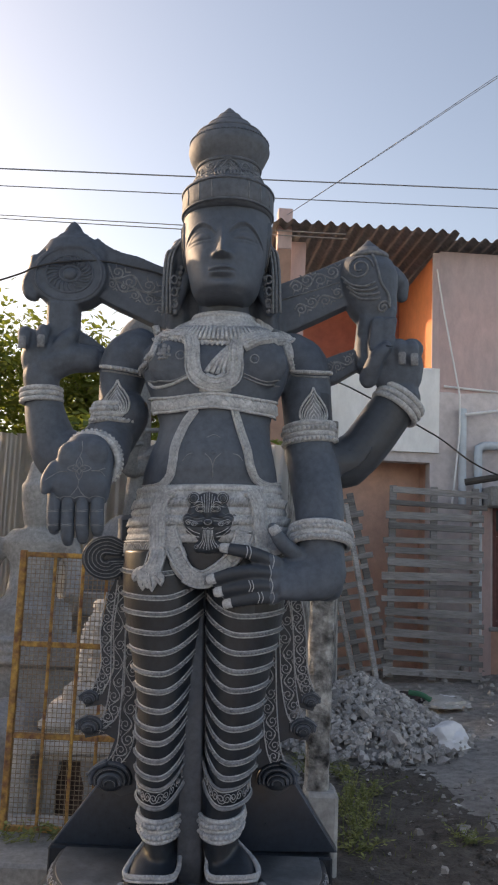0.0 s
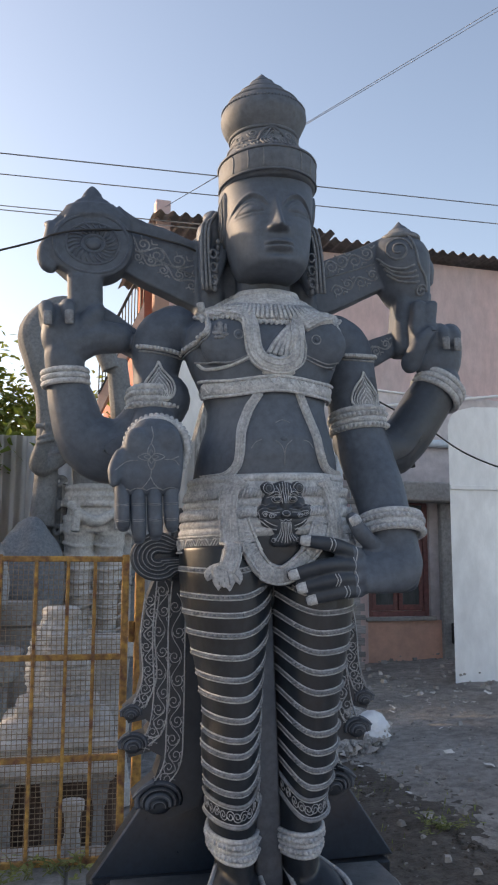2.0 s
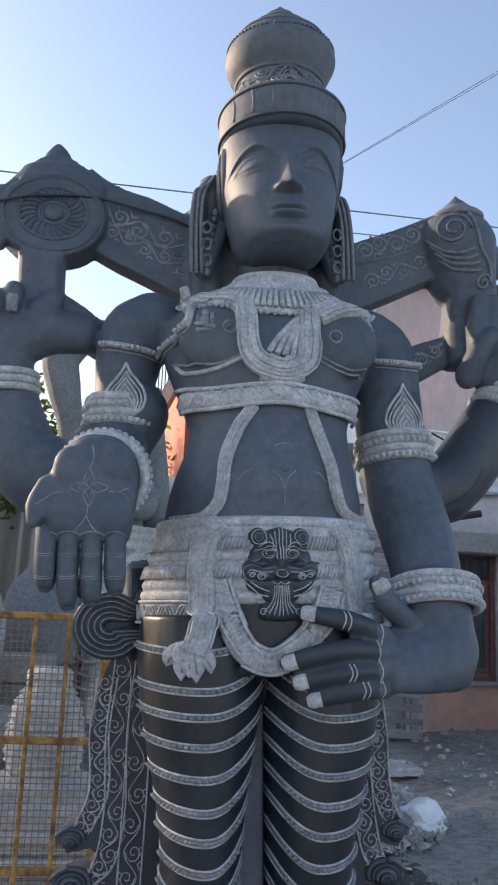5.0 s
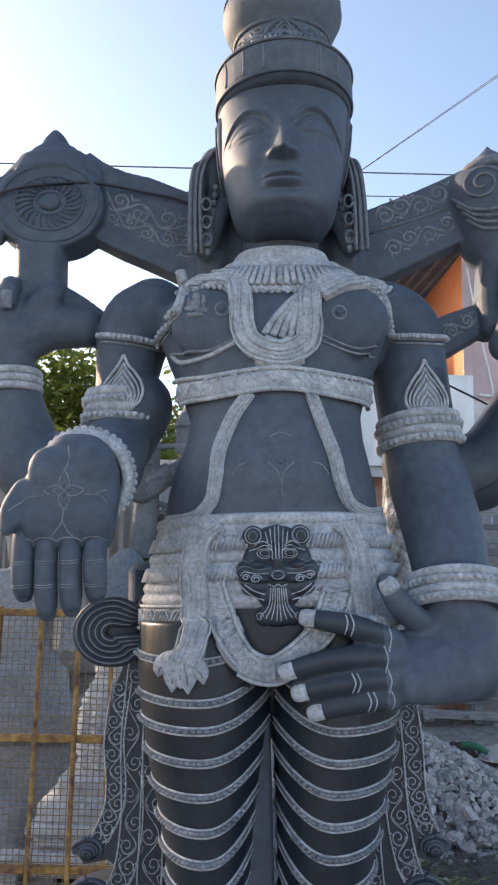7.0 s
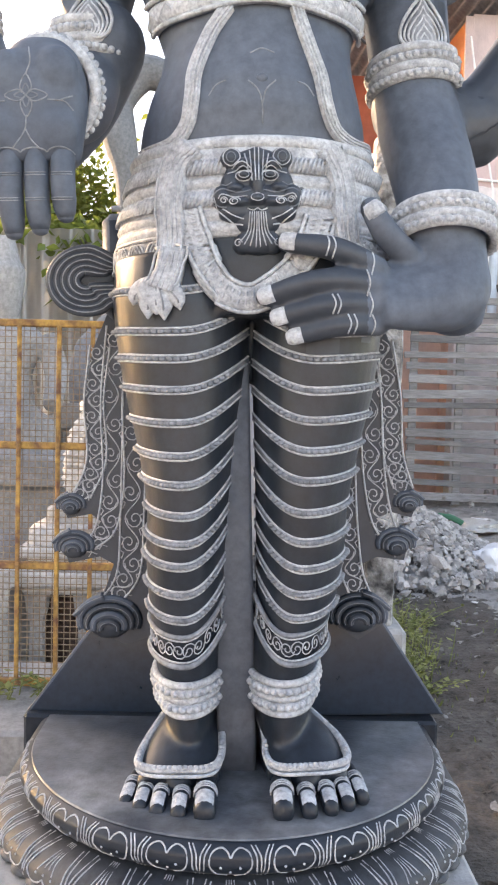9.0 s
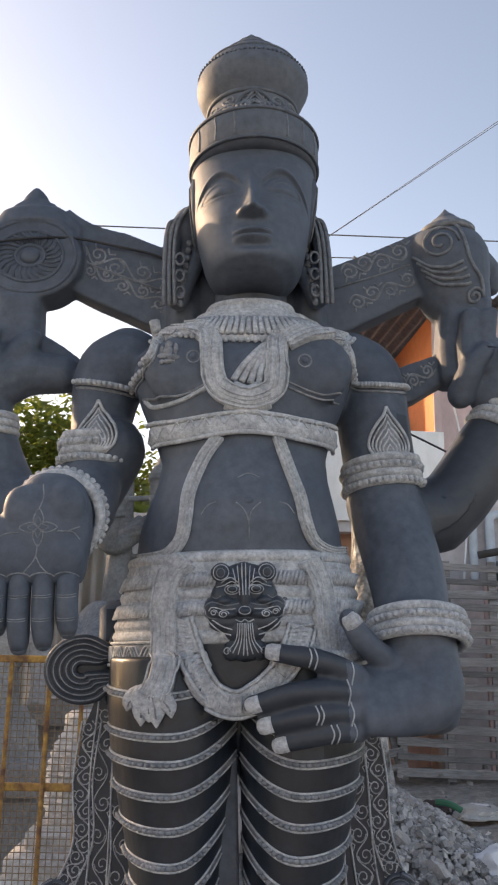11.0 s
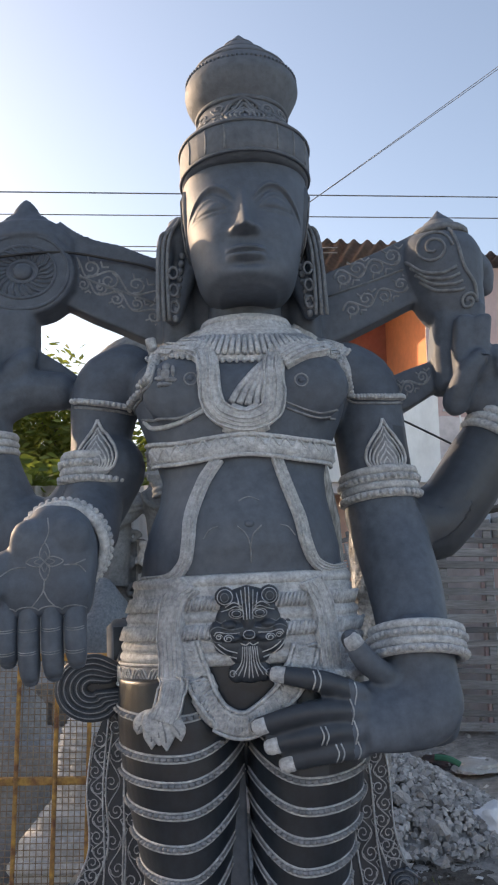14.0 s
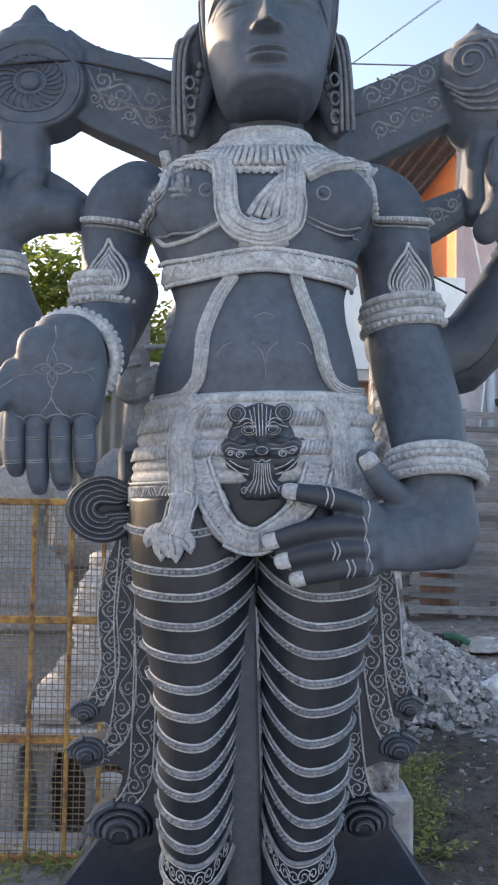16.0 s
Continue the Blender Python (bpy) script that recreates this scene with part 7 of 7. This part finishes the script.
for cx, cz, s, r in ((-0.63, 1.135, 1, 0.026), (-0.625, 1.03, 1, 0.036), (-0.54, 0.835, 1, 0.06), (0.232, 1.125, -1, 0.026), (0.2, 1.02, -1, 0.036), (0.1, 0.835, -1, 0.055)):
    tip = spline([(cx - s * r * 0.2, 3.397, cz + r * 1.05), (cx - s * r * 0.9, 3.394, cz + r * 0.75), (cx - s * r * 1.5, 3.392, cz + r * 0.25)], 12)
    tube(st, tip, [0.004 + 0.16 * r * (1 - q / 13) for q in range(12)], 0, 8)
    tube(st, [p + Vector((0, -0.004 - 0.12 * r * (1 - q / 13), 0.003)) for q, p in enumerate(tip)], 0.0016, 5, 5)
    for k in range(4):
        rr = r * (1.1 - 0.26 * k)
        arc = [(cx + rr * 1.15 * math.cos(a), 3.398 - 0.004 * k, cz - 0.1 * r * k + rr * 0.85 * math.sin(a)) for a in (math.pi * (-0.12 + 1.24 * j / 18) for j in range(19))]
        tube(st, arc, 0.004 + r * 0.1, 6 if k % 2 else 0, 8)
        tube(st, [(x, y - 0.0035 - r * 0.1, z) for x, y, z in arc], 0.0011, 2, 5)
    ball(st, (cx, 3.4, cz - 0.012), (r * 0.9, 0.02, r * 0.6), 6)
# looped ends of the sash by the hips
cx, cz = -0.54, 1.69
for k in range(5):
    rr = 0.08 - 0.0145 * k
    path = [Vector((cx + 0.125 - 0.012 * k, 3.28, 1.86)), Vector((cx + 0.12 - 0.012 * k, 3.25, 1.78)), Vector((cx + 0.085 - 0.008 * k, 3.22, 1.735 - 0.006 * k))]
    path += [Vector((cx + rr * 1.05 * math.cos(t), 3.205, cz + rr * 0.95 * math.sin(t))) for t in (math.radians(75 + 22 * j) for j in range(12))]
    path.append(Vector((cx + 0.11, 3.22, cz - rr * 0.55)))
    c = spline(path, 60)
    tube(st, c, 0.0105, 6, 8)
    tube(st, [p + Vector((0, -0.0095, 0)) for p in c], 0.0019, 5, 5)
ball(st, (cx + 0.01, 3.235, cz), (0.078, 0.03, 0.072), 4, 16, 10)
box(st, cx + 0.03, cx + 0.15, 3.24, 3.34, 1.6, 1.86, 0.02)
# lion-face clasp in relief, kept as a plain shape
MX, MZ, MY = -0.151, 1.822, 2.986
MOUNDS = [(0, -0.045, 0.05, 0.036, 0.04), (0, -0.088, 0.046, 0.03, 0.033), (0, 0.05, 0.066, 0.056, 0.034), (0, 0.03, 0.018, 0.045, 0.05), (0, 0.002, 0.09, 0.03, 0.042), (0, -0.006, 0.019, 0.013, 0.062), (0, -0.036, 0.056, 0.032, 0.036), (0, -0.08, 0.034, 0.036, 0.034), (0, 0.086, 0.022, 0.022, 0.034)]
for s in (-1, 1):
    MOUNDS += [(s * 0.04, -0.028, 0.04, 0.026, 0.04), (s * 0.05, 0.03, 0.024, 0.03, 0.034), (s * 0.05, 0.083, 0.023, 0.023, 0.037), (s * 0.027, 0.068, 0.025, 0.017, 0.046), (s * 0.026, 0.044, 0.016, 0.011, 0.05), (s * 0.068, 0.002, 0.022, 0.028, 0.042), (s * 0.038, -0.012, 0.03, 0.014, 0.053), (s * 0.03, -0.096, 0.02, 0.02, 0.03), (s * 0.044, 0.018, 0.022, 0.014, 0.048)]


def clasp(x, z):
    """How far the clasp stands proud at x, z from its middle."""
    best = 0.0
    for cx, cz, rx, rz, h in MOUNDS:
        q = 1 - ((x - cx) / rx) ** 2 - ((z - cz) / rz) ** 2
        if q > 0:
            best = max(best, h * q ** 0.38)
    return best


NX, NZ = 110, 130
mg = {}
for i in range(NX + 1):
    for j in range(NZ + 1):
        x, z = -0.1 + 0.2 * i / NX, -0.125 + 0.24 * j / NZ
        mg[i, j] = (x, z, clasp(x, z))
mv = {k: st.verts.new((MX + x, MY - h, MZ + z)) for k, (x, z, h) in mg.items() if any(mg.get((k[0] + a, k[1] + b), (0, 0, 0))[2] > 0 for a in (-1, 0, 1) for b in (-1, 0, 1))}
for (i, j) in list(mv):
    quad = [(i, j), (i + 1, j), (i + 1, j + 1), (i, j + 1)]
    if all(q in mv for q in quad):
        st.faces.new([mv[q] for q in quad]).material_index = 6


def on_clasp(pts, r=0.0013, mat=1, n=24):
    tube(st, [(MX + p.x, MY - clasp(p.x, p.z) - 0.0004, MZ + p.z) for p in spline([Vector((x, 0, z)) for x, z in pts], n)], r, mat, 5)


def loop_at(cx, cz, rx, rz, turns=1.0, shrink=0.0, n=20, a0=0.0):
    return [(cx + rx * (1 - shrink * k / n) * math.cos(a0 + 2 * math.pi * turns * k / n), cz + rz * (1 - shrink * k / n) * math.sin(a0 + 2 * math.pi * turns * k / n)) for k in range(n + 1)]


for s in (-1, 1):
    on_clasp(loop_at(s * 0.05, 0.083, 0.017, 0.017), 0.0015)
    on_clasp(loop_at(s * 0.051, 0.082, 0.009, 0.01), 0.0012, 2)
    on_clasp(loop_at(s * 0.026, 0.044, 0.0165, 0.0105), 0.0016)
    on_clasp(loop_at(s * 0.026, 0.044, 0.010, 0.0065), 0.0012)
    on_clasp([(s * 0.01, 0.05), (s * 0.026, 0.061), (s * 0.045, 0.054), (s * 0.06, 0.05)], 0.0014)
    on_clasp([(s * 0.01, 0.057), (s * 0.03, 0.07), (s * 0.05, 0.06)], 0.0013)
    for k in range(3):
        on_clasp([(s * (0.003 + 0.007 * k), 0.03 + 0.022 * (k > 1)), (s * (0.004 + 0.0085 * k), 0.075), (s * (0.004 + 0.01 * k), 0.103 - 0.006 * k)], 0.0014)
    on_clasp([(s * 0.012, 0.012), (s * 0.04, 0.008), (s * 0.07, 0.016), (s * 0.087, 0.004), (s * 0.08, -0.016), (s * 0.062, -0.022)], 0.0018, 2)
    on_clasp([(s * 0.02, 0.0), (s * 0.045, -0.001), (s * 0.07, 0.004), (s * 0.078, -0.004)], 0.0013)
    on_clasp(loop_at(s * 0.046, -0.012, 0.012, 0.009, 1.6, 0.7, 26), 0.0014)
    on_clasp(loop_at(s * 0.067, -0.008, 0.008, 0.007, 1.4, 0.7, 22), 0.0013)
    on_clasp([(s * 0.087, 0.002), (s * 0.078, -0.026), (s * 0.052, -0.05), (s * 0.03, -0.058)], 0.0019)
    on_clasp([(s * 0.07, -0.024), (s * 0.05, -0.038), (s * 0.028, -0.046)], 0.0015)
    on_clasp([(s * 0.05, 0.03), (s * 0.062, 0.024), (s * 0.075, 0.03), (s * 0.086, 0.014)], 0.0014, 2)
    for k in range(4):
        on_clasp([(s * 0.0045 * (k + 0.4), -0.032), (s * 0.006 * (k + 0.4), -0.07), (s * 0.0115 * (k + 0.4), -0.104 + 0.003 * k)], 0.0014)
    on_clasp(loop_at(s * 0.04, -0.094, 0.008, 0.009, 1.2, 0.6, 20), 0.0013)
    on_clasp(loop_at(s * 0.09, 0.018, 0.006, 0.008, 1.3, 0.6, 20), 0.0016, 2)
on_clasp(loop_at(0, -0.004, 0.0125, 0.009), 0.0013)
on_clasp([(-0.02, -0.024), (-0.008, -0.029), (0, -0.024), (0.008, -0.029), (0.02, -0.024)], 0.0015)
# fingers of the open palm, with its lines
for fx, fl in ((-0.671, 0.117), (-0.624, 0.158), (-0.574, 0.15), (-0.524, 0.125)):
    c = spline([(fx, 2.912, 1.93), (fx, 2.9, 1.895), (fx, 2.894, 1.895 - fl * 0.5), (fx + 0.002, 2.902, 1.9 - fl)], 16)
    tube(st, c, [(0.0236, 0.028)] * 13 + [(0.0225, 0.026), (0.021, 0.023), (0.017, 0.018)], 0, 18)
    ball(st, c[-1], (0.0168, 0.017, 0.012), 0, 14, 8)
    for z in (1.862, 1.857, 1.812, 1.807):
        if z > 1.915 - fl:
            tube(st, [(fx + 0.0212 * math.cos(a), 2.8945 - 0.0285 * abs(math.sin(a)) ** 0.8, z - 0.006 * math.sin(a)) for a in (math.pi * (0.12 + 0.76 * j / 10) for j in range(11))], 0.0011, 5, 5)
HAND = [(-0.8, -0.47, 1.7, 2.2)]
for x0, x1 in ((-0.694, -0.648), (-0.648, -0.599), (-0.599, -0.549), (-0.549, -0.5)):
    cord([(x0 + (x1 - x0) * q, 1.898 + 0.008 * math.sin(math.pi * q) ** 0.6) for q in (0, 0.1, 0.3, 0.5, 0.7, 0.9, 1)], 0.0016, 5, 16, 0.0)
SX, SZ = -0.583, 2.0
for pts in ([(SX, SZ + 0.04), (SX + 0.008, SZ + 0.065), (SX + 0.004, SZ + 0.095)], [(SX + 0.04, SZ - 0.008), (SX + 0.07, SZ - 0.01), (SX + 0.085, SZ - 0.025)], [(SX + 0.06, SZ - 0.009), (SX + 0.085, SZ + 0.002)], [(SX - 0.04, SZ - 0.01), (SX - 0.075, SZ - 0.014), (SX - 0.11, SZ - 0.04)], [(SX, SZ - 0.036), (SX - 0.006, SZ - 0.065), (SX - 0.03, SZ - 0.095)], [(SX - 0.004, SZ - 0.06), (SX + 0.006, SZ - 0.08), (SX + 0.02, SZ - 0.095)]):
    cord(pts, 0.0015, 5, 18, 0.0)
for a in range(4):
    c, s = math.cos(a * math.pi / 2), math.sin(a * math.pi / 2)
    for k in (1.0, 0.55):
        cord([(SX, SZ), (SX + k * (0.016 * c - 0.011 * s), SZ + k * (0.016 * s + 0.011 * c)), (SX + k * 0.04 * c, SZ + k * 0.04 * s), (SX + k * (0.016 * c + 0.011 * s), SZ + k * (0.016 * s - 0.011 * c)), (SX, SZ)], 0.0014, 5 if k == 1 else 2, 20, 0.0)
HAND = []
for fx, tz in ((-0.922, 2.55), (-0.848, 2.555), (0.628, 2.485), (0.676, 2.48)):
    loft(st, [[(fx + rx * math.cos(a), 3.252 + ry * math.sin(a), tz + dz) for a in (2 * math.pi * j / 14 for j in range(14))] for dz, rx, ry in ((-0.034, 0.011, 0.004), (-0.032, 0.015, 0.008), (0.01, 0.0155, 0.009), (0.016, 0.012, 0.005))], 5)
# back slab and the strut between the legs
outline(st, [(-0.79, 0.56), (-0.575, 0.83), (-0.45, 0.86), (0.06, 0.86), (0.17, 0.81), (0.335, 0.545)], 3.46, 3.56, 0.006, 3)
legs_done = set(st.faces)
box(st, -0.258, -0.172, 3.1, 3.44, 0.55, 1.5, 0.008)
for f in st.faces:
    if f not in legs_done:
        f.material_index = 7

for f in st.faces:
    f.smooth = True
bmesh.ops.recalc_face_normals(st, faces=st.faces)
st.from_mesh(fused)
for f in st.faces:
    c = f.calc_center_median()
    if f.material_index == 0 and c.z > 3.046 and -0.3 < c.x < 0.15:
        f.material_index = 7
    # raised rear arm beside the conch takes the darker stone below its wrist
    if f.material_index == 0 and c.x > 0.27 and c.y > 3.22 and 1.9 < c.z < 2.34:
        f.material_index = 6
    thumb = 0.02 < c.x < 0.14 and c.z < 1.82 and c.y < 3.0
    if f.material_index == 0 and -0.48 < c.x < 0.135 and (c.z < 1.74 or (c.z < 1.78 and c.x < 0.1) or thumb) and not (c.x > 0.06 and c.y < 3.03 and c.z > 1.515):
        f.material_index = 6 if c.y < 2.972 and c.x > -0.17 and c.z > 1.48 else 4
EYE_LOW, EYE_HIGH = 1.35, 1.93
for v in st.verts:
    if v.co.y > 3.24 and v.co.z > 1.95:
        v.co.x -= 0.034 * min(1.0, max(0.0, (v.co.x - 0.3) / 0.2)) * min(1.0, max(0.0, (2.76 - v.co.z) / 0.2)) - 0.02 * min(1.0, max(0.0, (-0.55 - v.co.x) / 0.15))
    w = min(1.0, max(0.0, (v.co.z - 1.3) / 0.6))
    eye = Vector((-0.18, 1.1, EYE_LOW + (EYE_HIGH - EYE_LOW) * w))
    v.co = eye + (v.co - eye) * ((v.co.y + 0.1 - eye.y) / (v.co.y - eye.y))
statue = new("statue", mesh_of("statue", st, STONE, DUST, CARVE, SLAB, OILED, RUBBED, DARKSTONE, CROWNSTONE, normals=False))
tagged(statue, "tall dark granite standing statue with pale chiselled ornaments", "statue")

# a dry leaf on the plinth
DRYLEAF = material("dry_brown_leaf", (0.2, 0.075, 0.035), 0.8, 30, 0.3, (0.1, 0.045, 0.025), 0.7, 12, 0.3, 80)
bm = bmesh.new()
rows_ = []
for k in range(9):
    f = k / 8
    w = 0.016 * math.sin(math.pi * min(1.0, f * 0.92 + 0.05)) ** 0.8
    rows_.append([(-0.268 - w, 3.3 + 0.07 * f, 0.548 + 0.012 * f * f + 0.006), (-0.268, 3.3 + 0.07 * f, 0.546 + 0.012 * f * f), (-0.268 + w, 3.3 + 0.07 * f, 0.548 + 0.012 * f * f + 0.007)])
loft(bm, rows_, closed=False)
bmesh.ops.solidify(bm, geom=list(bm.faces), thickness=0.0012)
tagged(part("dry_leaf", bm, DRYLEAF, smooth=60), "curled dry brown leaf lying on the plinth", "leaf")

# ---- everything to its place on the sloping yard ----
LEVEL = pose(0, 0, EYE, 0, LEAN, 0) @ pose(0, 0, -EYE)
bpy.context.view_layer.update()
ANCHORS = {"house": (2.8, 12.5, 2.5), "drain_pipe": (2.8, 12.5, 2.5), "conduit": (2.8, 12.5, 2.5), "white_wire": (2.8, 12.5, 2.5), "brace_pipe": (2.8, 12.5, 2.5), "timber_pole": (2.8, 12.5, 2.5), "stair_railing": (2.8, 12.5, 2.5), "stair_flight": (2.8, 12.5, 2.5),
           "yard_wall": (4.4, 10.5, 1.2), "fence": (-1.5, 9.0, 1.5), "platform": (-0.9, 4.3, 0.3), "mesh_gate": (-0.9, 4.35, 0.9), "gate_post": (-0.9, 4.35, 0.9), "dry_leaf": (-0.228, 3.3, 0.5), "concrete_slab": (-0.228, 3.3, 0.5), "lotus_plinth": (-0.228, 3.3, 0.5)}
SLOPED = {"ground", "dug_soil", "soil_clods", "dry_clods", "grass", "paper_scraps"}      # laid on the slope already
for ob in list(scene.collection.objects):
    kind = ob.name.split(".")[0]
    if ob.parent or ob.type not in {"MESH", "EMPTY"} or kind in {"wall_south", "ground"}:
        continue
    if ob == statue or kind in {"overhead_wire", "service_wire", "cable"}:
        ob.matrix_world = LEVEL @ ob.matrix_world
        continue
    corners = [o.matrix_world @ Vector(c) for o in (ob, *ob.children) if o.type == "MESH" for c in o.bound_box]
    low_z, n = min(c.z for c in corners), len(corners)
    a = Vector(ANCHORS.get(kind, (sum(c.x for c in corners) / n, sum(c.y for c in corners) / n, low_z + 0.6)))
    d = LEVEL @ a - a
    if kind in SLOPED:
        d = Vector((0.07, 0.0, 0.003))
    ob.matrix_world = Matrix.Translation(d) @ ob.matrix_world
